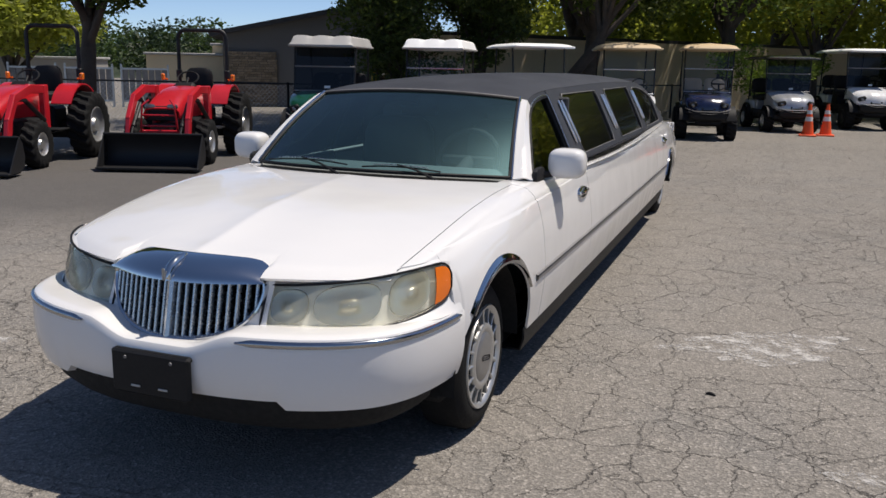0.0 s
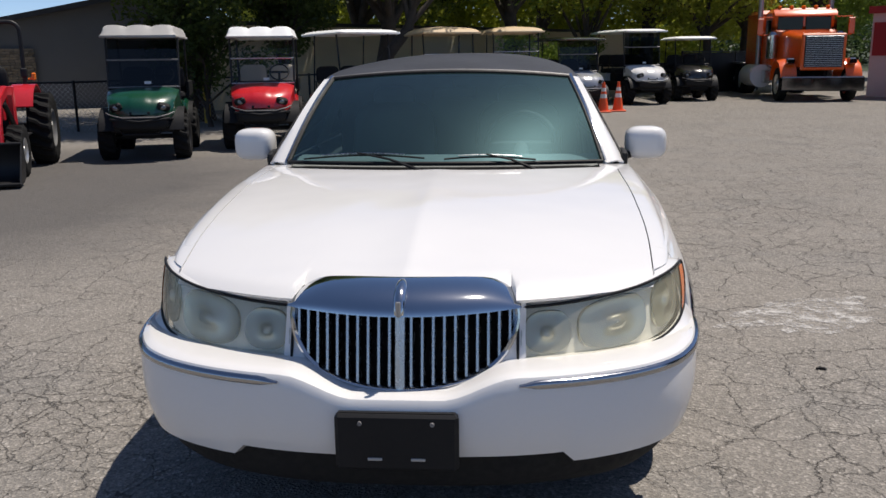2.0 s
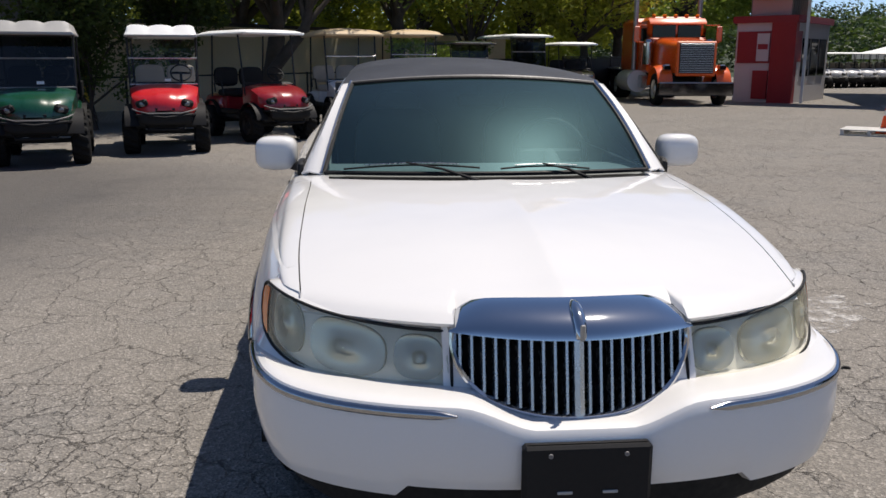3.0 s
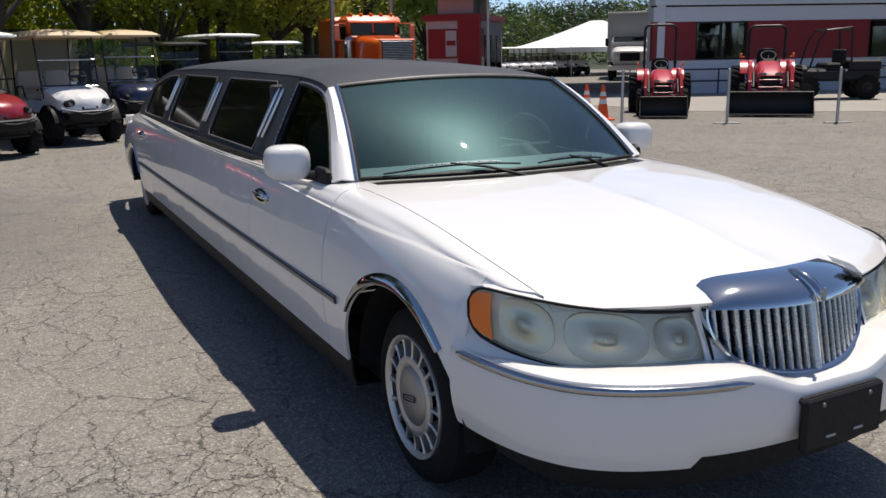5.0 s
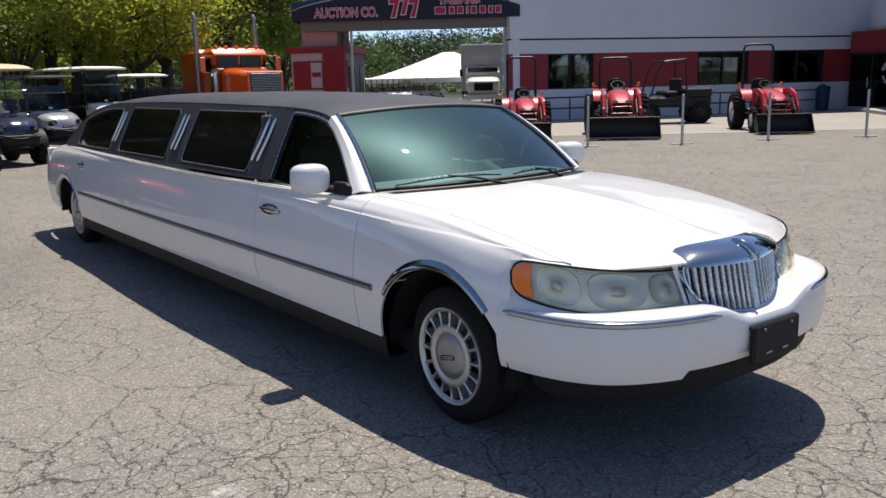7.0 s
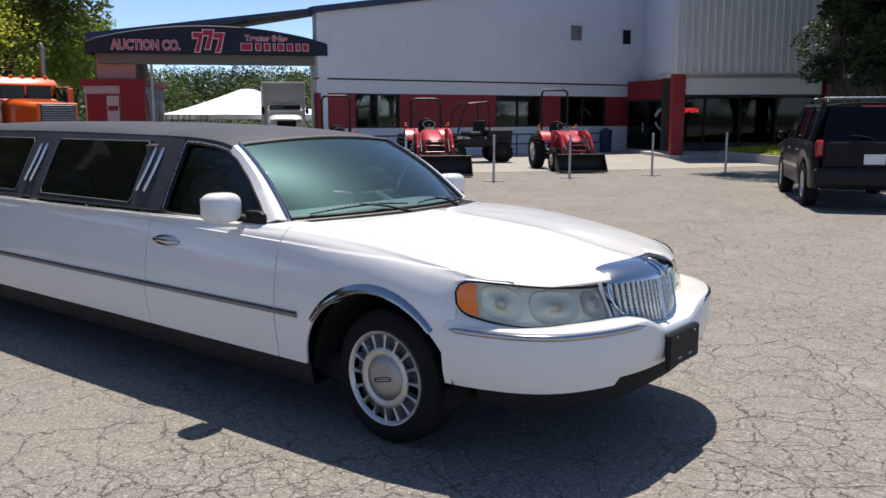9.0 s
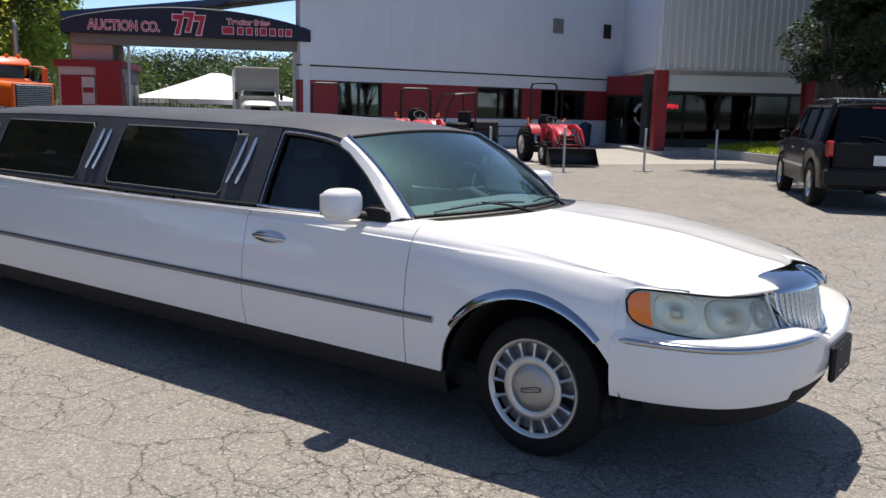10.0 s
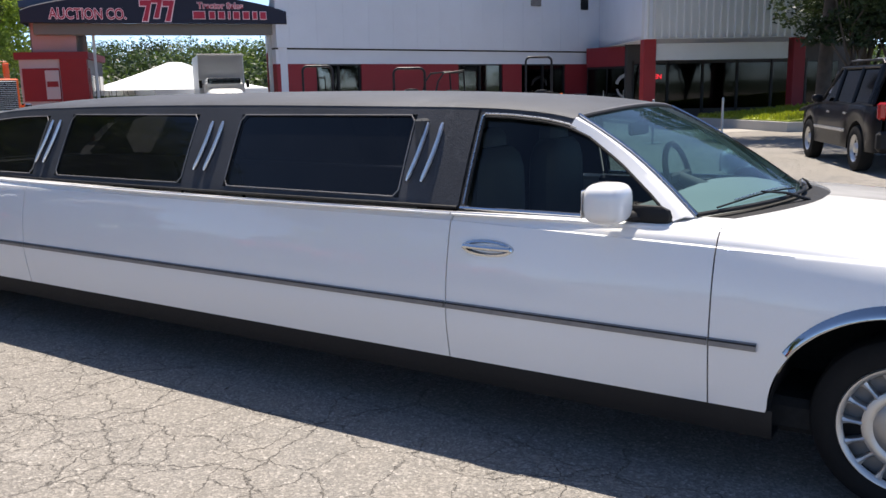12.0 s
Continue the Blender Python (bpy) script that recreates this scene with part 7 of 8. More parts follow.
def semi_truck(x, y, dx, dy):
    """Long-nosed tractor unit."""
    t = thing("semi_truck", "bright orange long-nosed semi truck with chrome stacks", "truck", facing(x, y, dx, dy))
    made("frame_rails", Geo().box((0.4, 4.2, 0.85), (0.12, 7.6, 0.25), 0.02).box((-0.4, 4.2, 0.85), (0.12, 7.6, 0.25), 0.02), DARK_STEEL, t)
    # bonnet
    rows = []
    for v in np.linspace(0, 1, 8):
        yy = lerp(-0.55, 1.55, v)
        hw = lerp(0.66, 0.86, v)
        rows.append([(hw * math.copysign(abs(math.sin(a)) ** 0.35, math.sin(a)), yy, 1.05 + (lerp(2.03, 2.22, v) - 1.05) * max(0, math.cos(a)) ** 0.28) for a in np.linspace(-math.pi / 2, math.pi / 2, 25)])
    hood = made("bonnet", Geo().sheet(rows), ORANGE, t, "orange bonnet", 45, 0.03)
    made("grille_surround", Geo().box((0, -0.58, 1.50), (1.30, 0.08, 1.10), 0.05), ORANGE, t)
    gr = made("grille", Geo().box((0, -0.625, 1.52), (1.12, 0.04, 0.96), 0.02), GAP, t, "chrome-barred grille")
    for k in range(17):
        made("grille_bar", Geo().box((0, -0.655, 1.08 + k * 0.055), (1.08, 0.02, 0.020), 0.005), DULL_CHROME, gr)
    made("bumper", Geo().box((0, -0.72, 0.55), (2.45, 0.14, 0.44), 0.04), TRUCK_CHROME, t, "chrome front bumper")
    for s in (1, -1):
        rows = [[(s * xx, 0.10 + 0.72 * math.cos(a), 0.58 + 0.72 * math.sin(a)) for a in np.linspace(0.12, math.pi - 0.1, 16)] for xx in (0.72, 1.02, 1.20)]
        rows[2] = [(p[0], p[1], p[2] - 0.05) for p in rows[2]]
        made("front_fender", Geo().sheet(rows), ORANGE, t, "orange front mudguard", 45, 0.03)
        made("headlamp", Geo().box((s * 0.90, -0.42, 1.22), (0.26, 0.24, 0.20), 0.05), ARCH_METAL, t, "chrome headlamp pod")
        made("headlamp_glass", Geo().box((s * 0.90, -0.545, 1.22), (0.20, 0.02, 0.13), 0.02), DARK_GLASS, t)
        plain_wheel(t, (s * 1.03, 0.10, 0.52), 0.52, 0.28, ALLOY)
        for yy in (5.6, 6.9):
            plain_wheel(t, (s * 0.92, yy, 0.52), 0.52, 0.55, ALLOY)
        made("fuel_tank", Geo().rod((s * 1.12, 2.3, 0.72), (s * 1.12, 4.1, 0.72), 0.38, n=24), CART_WHITE if s < 0 else ARCH_METAL, t, "round fuel tank")
        made("air_cleaner", Geo().rod((s * 1.05, 1.42, 1.30), (s * 1.05, 1.42, 2.05), 0.17, n=20).rod((s * 1.05, 1.42, 2.05), (s * 1.05, 1.42, 2.15), 0.17, 0.10, 20), ARCH_METAL, t, "chrome air cleaner")
        made("exhaust_pipe", Geo().rod((s * 1.14, 2.95, 1.1), (s * 1.14, 2.95, 3.9), 0.085, n=16).pipe([(s * 1.14, 2.95, 3.9), (s * 1.14, 2.98, 4.05), (s * 1.14, 3.06, 4.15)], 0.075, 12), HUB_GREY, t, "tall upright chrome exhaust")
        made("side_mirror", Geo().box((s * 1.42, 1.55, 2.32), (0.20, 0.05, 0.52), 0.02).rod((s * 1.0, 1.75, 2.62), (s * 1.45, 1.58, 2.62), 0.016).rod((s * 1.0, 1.75, 2.05), (s * 1.45, 1.58, 2.05), 0.016), ORANGE, t, "orange side mirror on arms")
        made("door_window", Geo().box((s * 1.03, 2.15, 2.28), (0.02, 0.70, 0.52), 0.008), DARK_GLASS, t)
        made("step_box", Geo().box((s * 1.05, 1.75, 0.72), (0.30, 0.5, 0.42), 0.03), DULL_CHROME, t)
    made("cab", Geo().box((0, 2.25, 1.62), (2.04, 1.35, 1.20), 0.08).box((0, 2.35, 2.55), (1.96, 1.15, 0.72), 0.14), ORANGE, t, "orange cab")
    for s in (1, -1):
        made("windscreen", Geo().box((s * 0.44, 1.745, 2.42), (0.80, 0.03, 0.42), 0.03, None), DARK_GLASS, t, "dark split windscreen")
    made("visor", Geo().sheet([[(xx, yy + 0.10 * (xx / 0.98) ** 2, zz) for xx in spread(-0.98, 0.98, 11)] for yy, zz in ((1.72, 2.86), (1.52, 2.74), (1.46, 2.66))]), ORANGE, t, "orange sun visor", 30, 0.02)
    for k in range(5):
        made("roof_lamp", Geo().blob((-0.76 + k * 0.38, 1.98, 2.95), (0.065, 0.12, 0.055), 12, 0.8), AMBER, t, "amber roof lamp")
    made("sleeper", Geo().box((0, 4.0, 1.95), (2.30, 1.95, 1.90), 0.12), ORANGE, t, "orange sleeper box")
    made("fifth_wheel", Geo().box((0, 6.2, 1.08), (0.95, 1.0, 0.12), 0.03), DARK_STEEL, t)
    for s in (1, -1):
        made("rear_fender", Geo().box((s * 0.95, 6.25, 1.12), (0.6, 2.3, 0.05), 0.02), DULL_CHROME, t)
    return t


def box_truck(x, y, dx, dy):
    t = thing("box_truck", "white medium box truck with grey cargo box", "truck", facing(x, y, dx, dy))
    made("cargo_box", Geo().box((0, 4.6, 2.25), (2.35, 5.6, 2.5), 0.04), BOX_GREY, t, "pale grey cargo box")
    made("box_edge", Geo().box((0, 1.81, 3.49), (2.39, 0.06, 0.07), 0.01), CANVAS_WHITE, t)
    made("cab", Geo().box((0, 0.95, 1.55), (1.95, 1.3, 1.0), 0.10).box((0, 1.1, 2.05), (1.85, 1.0, 0.42), 0.14), CART_WHITE, t, "white cab")
    made("windscreen", Geo().box((0, 0.44, 2.02), (1.66, 0.25, 0.46), 0.06), SMOKE_GLASS, t, "dark windscreen")
    rows = [[(hw * math.copysign(abs(math.sin(a)) ** 0.4, math.sin(a)), yy, 0.95 + (zt - 0.95) * max(0, math.cos(a)) ** 0.3) for a in np.linspace(-math.pi / 2, math.pi / 2, 17)] for yy, hw, zt in ((-0.75, 0.82, 1.50), (-0.6, 0.86, 1.60), (0.5, 0.95, 1.78))]
    made("bonnet", Geo().sheet(rows), CART_WHITE, t, "white bonnet", 45, 0.03)
    made("nose", Geo().box((0, -0.70, 1.15), (1.66, 0.14, 0.72), 0.05), CART_WHITE, t)
    made("grille", Geo().box((0, -0.785, 1.20), (1.0, 0.04, 0.42), 0.02), TRIM_BLACK, t, "black grille")
    made("bumper", Geo().box((0, -0.86, 0.66), (2.2, 0.16, 0.26), 0.03), CART_WHITE, t, "white bumper")
    for s in (1, -1):
        made("headlamp", Geo().box((s * 0.70, -0.79, 1.15), (0.26, 0.05, 0.22), 0.02), LAMP_SHELL, t)
        plain_wheel(t, (s * 0.92, 0.0, 0.46), 0.46, 0.26, CART_WHITE)
        plain_wheel(t, (s * 0.88, 4.9, 0.46), 0.46, 0.5, CART_WHITE)
        made("side_mirror", Geo().box((s * 1.18, 0.35, 1.95), (0.16, 0.05, 0.40), 0.02).rod((s * 0.9, 0.5, 1.95), (s * 1.18, 0.37, 1.95), 0.015), TRIM_BLACK, t)
        made("frame_rail", Geo().box((s * 0.4, 3.5, 0.82), (0.12, 7.4, 0.24), 0.02), DARK_STEEL, t)
    return t


def suv(x, y, dx, dy):
    """A boxy dark estate car."""
    t = thing("parked_suv", "dark parked SUV with roof rack and tinted glass", "car", facing(x, y, dx, dy))
    ys = [-0.85, -0.72, -0.3, 0.3, 0.75, 1.2, 2.0, 3.0, 3.5, 3.62, 3.66]
    hw = [0.74, 0.83, 0.89, 0.92, 0.93, 0.93, 0.93, 0.92, 0.90, 0.86, 0.80]
    zt = [0.82, 0.90, 0.98, 1.02, 1.04, 1.06, 1.06, 1.06, 1.05, 1.03, 0.98]

    def low(yv):
        z = 0.34
        for c in (0.0, 2.78):
            if abs(yv - c) < 0.43:
                z = max(z, 0.36 + math.sqrt(max(0, 0.43**2 - (yv - c) ** 2)) * 1.0)
        return z

    allys = sorted(set(ys) | set(0.43 * math.cos(math.pi * i / 14) for i in range(15)) | set(2.78 + 0.43 * math.cos(math.pi * i / 14) for i in range(15)))
    for s in (1, -1):
        rows = []
        for yv in allys:
            w, top, z0 = float(np.interp(yv, ys, hw)), float(np.interp(yv, ys, zt)), low(yv)
            rows.append([(s * w * k, yv, max(z0, zz)) for k, zz in ((0.975, z0), (0.99, lerp(z0, top, 0.3)), (1.0, lerp(z0, top, 0.6)), (0.985, lerp(z0, top, 0.88)), (0.95, top))])
        made("body_side", Geo().sheet(rows), SUV_BLACK, t, "dark painted flank", 40, 0.02)
        for yv in (0.0, 2.78):
            plain_wheel(t, (s * 0.80, yv, 0.36), 0.36, 0.24, ALLOY)
            made("wheel_well", Geo().sheet([[(s * xx, yv + 0.44 * math.cos(a), 0.33 + 0.44 * math.sin(a)) for a in np.linspace(0, math.pi, 14)] for xx in (0.90, 0.45)]), GAP, t)
        # glass side with pillars
        hs = lambda yv, k: (s * lerp(0.88, 0.72, k), yv + (0.62 * k if yv < 1.0 else (-0.12 * k if yv > 3.4 else 0)), lerp(1.05, 1.62, k))
        for y0, y1 in ((0.80, 1.50), (1.58, 2.45), (2.52, 3.30)):
            made("side_window", Geo().sheet([[hs(yv, k) for k in (0.04, 0.5, 0.92)] for yv in spread(y0, y1, 4)]), SMOKE_GLASS, t, "dark side window", 40, 0.006)
        made("window_frame", Geo().pipe([hs(0.72, 0), hs(0.72, 1), hs(3.48, 1), hs(3.48, 0)], 0.03, 8).pipe([hs(1.54, 0), hs(1.54, 1)], 0.035, 8).pipe([hs(2.49, 0), hs(2.49, 1)], 0.035, 8).pipe([hs(3.39, 0), hs(3.39, 1)], 0.06, 8).pipe([hs(0.7, 0), hs(3.5, 0)], 0.02, 6), SUV_BLACK, t, "dark window frames")
        made("tail_light", Geo().box((s * 0.795, 3.615, 0.96), (0.13, 0.11, 0.26), 0.03), RED_LENS, t, "red tail light")
        made("door_handle", Geo().box((s * 0.945, 1.35, 0.90), (0.02, 0.16, 0.035), 0.008).box((s * 0.945, 2.30, 0.90), (0.02, 0.16, 0.035), 0.008), DULL_CHROME, t)
        made("side_strip", Geo().box((s * 0.935, 1.40, 0.62), (0.025, 1.8, 0.05), 0.008), DULL_CHROME, t)
        made("roof_rail", Geo().pipe([(s * 0.62, 1.35, 1.66), (s * 0.62, 1.45, 1.73), (s * 0.62, 3.0, 1.73), (s * 0.62, 3.1, 1.66)], 0.018, 8), DARK_STEEL, t, "black roof rail")
        made("wing_mirror", Geo().blob((s * 1.02, 0.92, 1.12), (0.10, 0.06, 0.07), 12, 0.7), SUV_BLACK, t)
    for yv in (1.7, 2.7):
        made("rack_bar", Geo().rod((-0.62, yv, 1.74), (0.62, yv, 1.74), 0.016), DULL_CHROME, t)
    rows = [[(u * 0.725, yv, 1.625 + 0.05 * (1 - u * u) - (0.02 if yv in (1.36, 3.38) else 0)) for u in np.linspace(-1, 1, 13)] for yv in (1.36, 1.5, 2.4, 3.2, 3.38)]
    made("roof", Geo().sheet(rows), SUV_BLACK, t, "dark roof", 40, 0.03)
    rows = [[(u * lerp(0.90, 0.93, v), lerp(-0.82, 0.78, v), lerp(0.86, 1.06, v ** 0.7) + 0.03 * (1 - u * u)) for u in np.linspace(-1, 1, 13)] for v in np.linspace(0, 1, 8)]
    made("bonnet", Geo().sheet(rows), SUV_BLACK, t, "dark bonnet", 40, 0.02)
    made("windscreen", Geo().sheet([[(u * lerp(0.80, 0.69, v), lerp(0.78, 1.36, v), lerp(1.06, 1.61, v)) for u in np.linspace(-1, 1, 9)] for v in (0, 0.5, 1)]), SMOKE_GLASS, t, "dark windscreen", 40, 0.006)
    made("front_end", Geo().box((0, -0.80, 0.62), (1.55, 0.16, 0.50), 0.05), SUV_BLACK, t)
    made("tailgate", Geo().box((0, 3.64, 0.86), (1.50, 0.08, 0.42), 0.03), SUV_BLACK, t, "dark tailgate")
    made("rear_bumper", Geo().box((0, 3.70, 0.52), (1.76, 0.18, 0.30), 0.05), TRIM_BLACK, t, "dark rear bumper")
    made("rear_window", Geo().sheet([[(u * lerp(0.76, 0.66, v), lerp(3.62, 3.40, v), lerp(1.08, 1.58, v)) for u in np.linspace(-1, 1, 9)] for v in (0, 0.5, 1)]), SMOKE_GLASS, t, "dark rear window", 40, 0.006)
    made("rear_wiper", Geo().pipe([(0.0, 3.655, 1.09), (0.12, 3.64, 1.14), (0.36, 3.62, 1.16)], 0.009, 6), TRIM_BLACK, t)
    made("number_plate", Geo().box((0, 3.687, 0.80), (0.31, 0.012, 0.155), 0.004), CART_WHITE, t, "white number plate without writing")
    made("brake_lamp", Geo().box((0, 3.37, 1.60), (0.36, 0.04, 0.03), 0.008), RED_LENS, t)
    made("underbody", Geo().box((0, 1.4, 0.42), (1.5, 4.2, 0.20), 0.03), GAP, t)
    return t


golf_cart("golf_cart", "dark green lifted utility cart with grey canopy and smoked windscreen", -5.32, 10.85, 0.27, -0.96, CART_GREEN, CANVAS_GREY, "ridge", 0.12, "smoke", 1, TRIM_BLACK, rack=True, roof_z=1.89)
golf_cart("golf_cart", "red lifted utility cart with white canopy", -3.85, 12.35, 0.20, -0.98, CART_RED, CANVAS_WHITE, "ridge", 0.12, "clear", 1, SEAT_TAN, rack=True, roof_z=1.89)
golf_cart("golf_cart", "maroon utility cart with cream canopy turned aside", -2.25, 14.35, 0.55, -0.83, CART_MAROON, CANVAS_WHITE, "flat", 0.06, "none", 1, TRIM_BLACK, roof_z=1.98)
golf_cart("golf_cart", "white lifted golf cart with tan canopy", -0.80, 16.0, 0.30, -0.95, CART_WHITE, CANVAS_TAN, "dome", 0.08, "clear", 1, SEAT_TAN, roof_z=2.0)
golf_cart("golf_cart", "navy blue lifted golf cart with tan canopy", 0.60, 18.4, 0.15, -0.99, CART_NAVY, CANVAS_TAN, "dome", 0.10, "clear", 1, SEAT_TAN, roof_z=2.06)
golf_cart("golf_cart", "silver golf cart with thin black canopy", 2.45, 22.3, 0.30, -0.95, CART_SILVER, CART_BLACK, "flat", 0.0, "smoke", 1, TRIM_BLACK, roof_z=1.80, scale=1.07)
golf_cart("golf_cart", "white four-seat cart with black and white canopy", 4.55, 24.6, 0.25, -0.97, CART_WHITE, CANVAS_WHITE, "flat", 0.12, "smoke", 2, TRIM_BLACK, roof_z=2.06, scale=1.06)
golf_cart("golf_cart", "black utility cart with thin white canopy", 6.40, 26.4, 0.05, -1.0, CART_BLACK, CANVAS_WHITE, "flat", 0.10, "none", 1, TRIM_BLACK, rack=True, roof_z=1.88, scale=1.05)

tractor("red loader tractor with black bucket, parked on asphalt", -8.47, 6.95, 0.36, -0.93, 1.42)
tractor("red loader tractor with wide black bucket by the fence", -6.72, 8.60, 0.36, -0.93, 1.44)
tractor("small red loader tractor with black bucket on the apron", 12.05, 14.45, -0.62, -0.78, 1.15, 0.92, 2.35)
tractor("red loader tractor with wide black bucket on the apron", 14.4, 13.35, -0.70, -0.71, 1.75, 1.05, 2.0)
tractor("small red loader tractor with black bucket by the wall", 18.2, 11.2, -0.68, -0.73, 1.45, 0.98, 2.45)
semi_truck(9.98, 25.75, -0.06, -1.0)
box_truck(27.2, 34.2, -0.62, -0.78)
suv(15.2, 3.25, 0.91, 0.41).scale = (1.06, 1.06, 1.09)
far = golf_cart("golf_cart", "white golf cart in a far row", 22.6, 41.0, -0.3, -0.95, CART_WHITE, CANVAS_WHITE, "flat", 0.0, "none", 1, SEAT_TAN, group="far row of white carts", roof_z=1.75)
for k in range(1, 9):
    copy_thing(far, facing(22.6 + 1.05 * k, 41.0 + 0.35 * k, -0.3, -0.95))


# ---- trees ----
rng = np.random.default_rng(11)


def leaf_cloud(centres, radii, count, size, squash=0.8):
    """Many small leaf blades scattered in the shells of clumps."""
    centres, radii = np.asarray(centres, float), np.asarray(radii, float)
    pick = rng.choice(len(centres), count, p=radii**2 / (radii**2).sum())
    d = rng.normal(size=(count, 3))
    d /= np.linalg.norm(d, axis=1)[:, None]
    rad = radii[pick] * rng.uniform(0.35, 1.08, count) ** 0.6
    p = centres[pick] + d * rad[:, None] * np.array([1, 1, squash])
    a = rng.normal(size=(count, 3))
    a[:, 2] *= 0.6
    a /= np.linalg.norm(a, axis=1)[:, None]
    b = np.cross(a, rng.normal(size=(count, 3)))
    b /= np.linalg.norm(b, axis=1)[:, None]
    s = size * rng.uniform(0.6, 1.4, count)[:, None]
    v = np.stack([p - a * s, p + b * s * 0.45, p + a * s, p - b * s * 0.45], 1).reshape(-1, 3)
    return v


def leaf_mesh(name, v, mat, parent, label=""):
    k = len(v) // 4
    me = bpy.data.meshes.new(name)
    me.vertices.add(len(v))
    me.vertices.foreach_set("co", v.astype(np.float32).ravel())
    me.loops.add(4 * k)
    me.loops.foreach_set("vertex_index", np.arange(4 * k, dtype=np.int32))
    me.polygons.add(k)
    me.polygons.foreach_set("loop_start", np.arange(0, 4 * k, 4, dtype=np.int32))
    me.update(calc_edges=True)
    me.materials.append(mat)
    ob = new(name, me)
    if parent:
        ob.parent = parent
    if label:
        tagged(ob, label)
    return ob


def tree(label, x, y, h, crown_r, trunk_r, mat, leaves=9000, leaf=0.16, clear=0.30, lean=(0, 0), seed=1, clumps=26, group="trees behind the lot", limbs=6):
    """A tapered trunk that forks into limbs, with clumps of small leaves about their ends."""
    r = random.Random(seed)
    t = thing("tree", label, "tree", Matrix.Translation((x, y, 0)), group)
    fork = h * clear
    top = Vector((lean[0] * h * 0.4, lean[1] * h * 0.4, h * 0.55))
    g = Geo()
    bend = Vector((r.uniform(-0.15, 0.15), r.uniform(-0.15, 0.15), 0))
    f = Vector((lean[0] * fork, lean[1] * fork, fork)) + bend
    g.pipe([(0, 0, -0.1), (bend.x * 0.4, bend.y * 0.4, fork * 0.35), tuple(f), tuple(lerp(f, top, 0.5)), tuple(top)], [trunk_r * 1.35, trunk_r, trunk_r * 0.85, trunk_r * 0.5, trunk_r * 0.25], 10)
    ends = []
    for i in range(limbs):
        a = 2 * math.pi * i / limbs + r.uniform(-0.4, 0.4)
        out = crown_r * r.uniform(0.5, 0.85)
        z = h * r.uniform(0.5, 0.85)
        e = Vector((f.x + math.cos(a) * out + lean[0] * h * 0.3, f.y + math.sin(a) * out + lean[1] * h * 0.3, z))
        s0 = f + (top - f) * r.uniform(0, 0.4)
        mid = lerp(s0, e, 0.5) + Vector((r.uniform(-0.3, 0.3), r.uniform(-0.3, 0.3), h * 0.06))
        g.pipe([s0, lerp(s0, mid, 0.5), mid, e], [trunk_r * 0.5, trunk_r * 0.40, trunk_r * 0.28, trunk_r * 0.10], 7)
        ends += [mid, e]
        for q in range(2):
            e2 = e + Vector((r.uniform(-1, 1), r.uniform(-1, 1), r.uniform(-0.5, 0.8))) * crown_r * 0.35
            g.pipe([mid, lerp(mid, e2, 0.5) + Vector((0, 0, 0.15)), e2], [trunk_r * 0.2, trunk_r * 0.13, trunk_r * 0.05], 6)
            ends.append(e2)
    made("trunk", g, BARK, t, "dark rough bark", 60)
    cs, rs = [], []
    mid = Vector((lean[0] * h * 0.4, lean[1] * h * 0.4, h * 0.66))
    for i in range(clumps):
        if i < len(ends):
            c = ends[i]
        else:
            a, b = r.uniform(0, 2 * math.pi), r.uniform(-0.6, 1)
            c = mid + Vector((math.cos(a) * crown_r * math.sqrt(1 - min(1, b * b)) * r.uniform(0.5, 1), math.sin(a) * crown_r * math.sqrt(1 - min(1, b * b)) * r.uniform(0.5, 1), b * h * 0.30))
        cs.append(c)
        rs.append(crown_r * r.uniform(0.20, 0.42))
    leaf_mesh("crown", leaf_cloud([tuple(c) for c in cs], rs, leaves, leaf), mat, t, "crown of many small leaves")
    return t


# large dark tree behind the first tractor
tree("dark broad-leaved tree behind the tractors", -10.2, 10.6, 5.4, 2.2, 0.16, LEAF_DARK, 11000, 0.08, 0.33, (0.06, 0.03), 3, 22)
# row behind the carts, overhanging the fence
tree("large dark oak behind the carts", -7.4, 19.0, 9.0, 4.2, 0.34, LEAF_DARK, 52000, 0.075, 0.24, (0.05, -0.05), 4, 60)
tree("dark oak with low limbs behind the carts", -3.4, 23.6, 8.5, 4.2, 0.28, LEAF_OAK, 46000, 0.075, 0.24, (0.10, -0.05), 5, 54)
tree("dark oak behind the carts", 0.4, 27.6, 9.0, 4.2, 0.28, LEAF_GREEN, 15000, 0.085, 0.24, (0.0, -0.04), 6, 52)
tree("bushy dark tree behind the carts", 3.3, 30.4, 7.0, 3.6, 0.16, LEAF_YELLOW, 11000, 0.085, 0.16, (0.0, -0.03), 7, 46)
tree("oak with sunlit leaves behind the carts", 6.0, 33.4, 8.8, 4.4, 0.24, LEAF_YELLOW, 11000, 0.11, 0.26, (0.05, -0.03), 8, 52)
tree("light green tree beside the orange truck", 8.2, 32.6, 7.0, 3.0, 0.18, LEAF_YELLOW, 8500, 0.10, 0.26, (-0.05, -0.05), 9, 40)
tree("light green tree behind the orange truck", 10.6, 36.5, 9.0, 3.8, 0.24, LEAF_YELLOW, 11000, 0.11, 0.24, (0.0, 0.0), 10, 46)
tree("tall dark tree behind the booth", 14.4, 38.5, 11.5, 4.0, 0.30, LEAF_DARK, 24000, 0.13, 0.20, (0, 0), 12, 46)
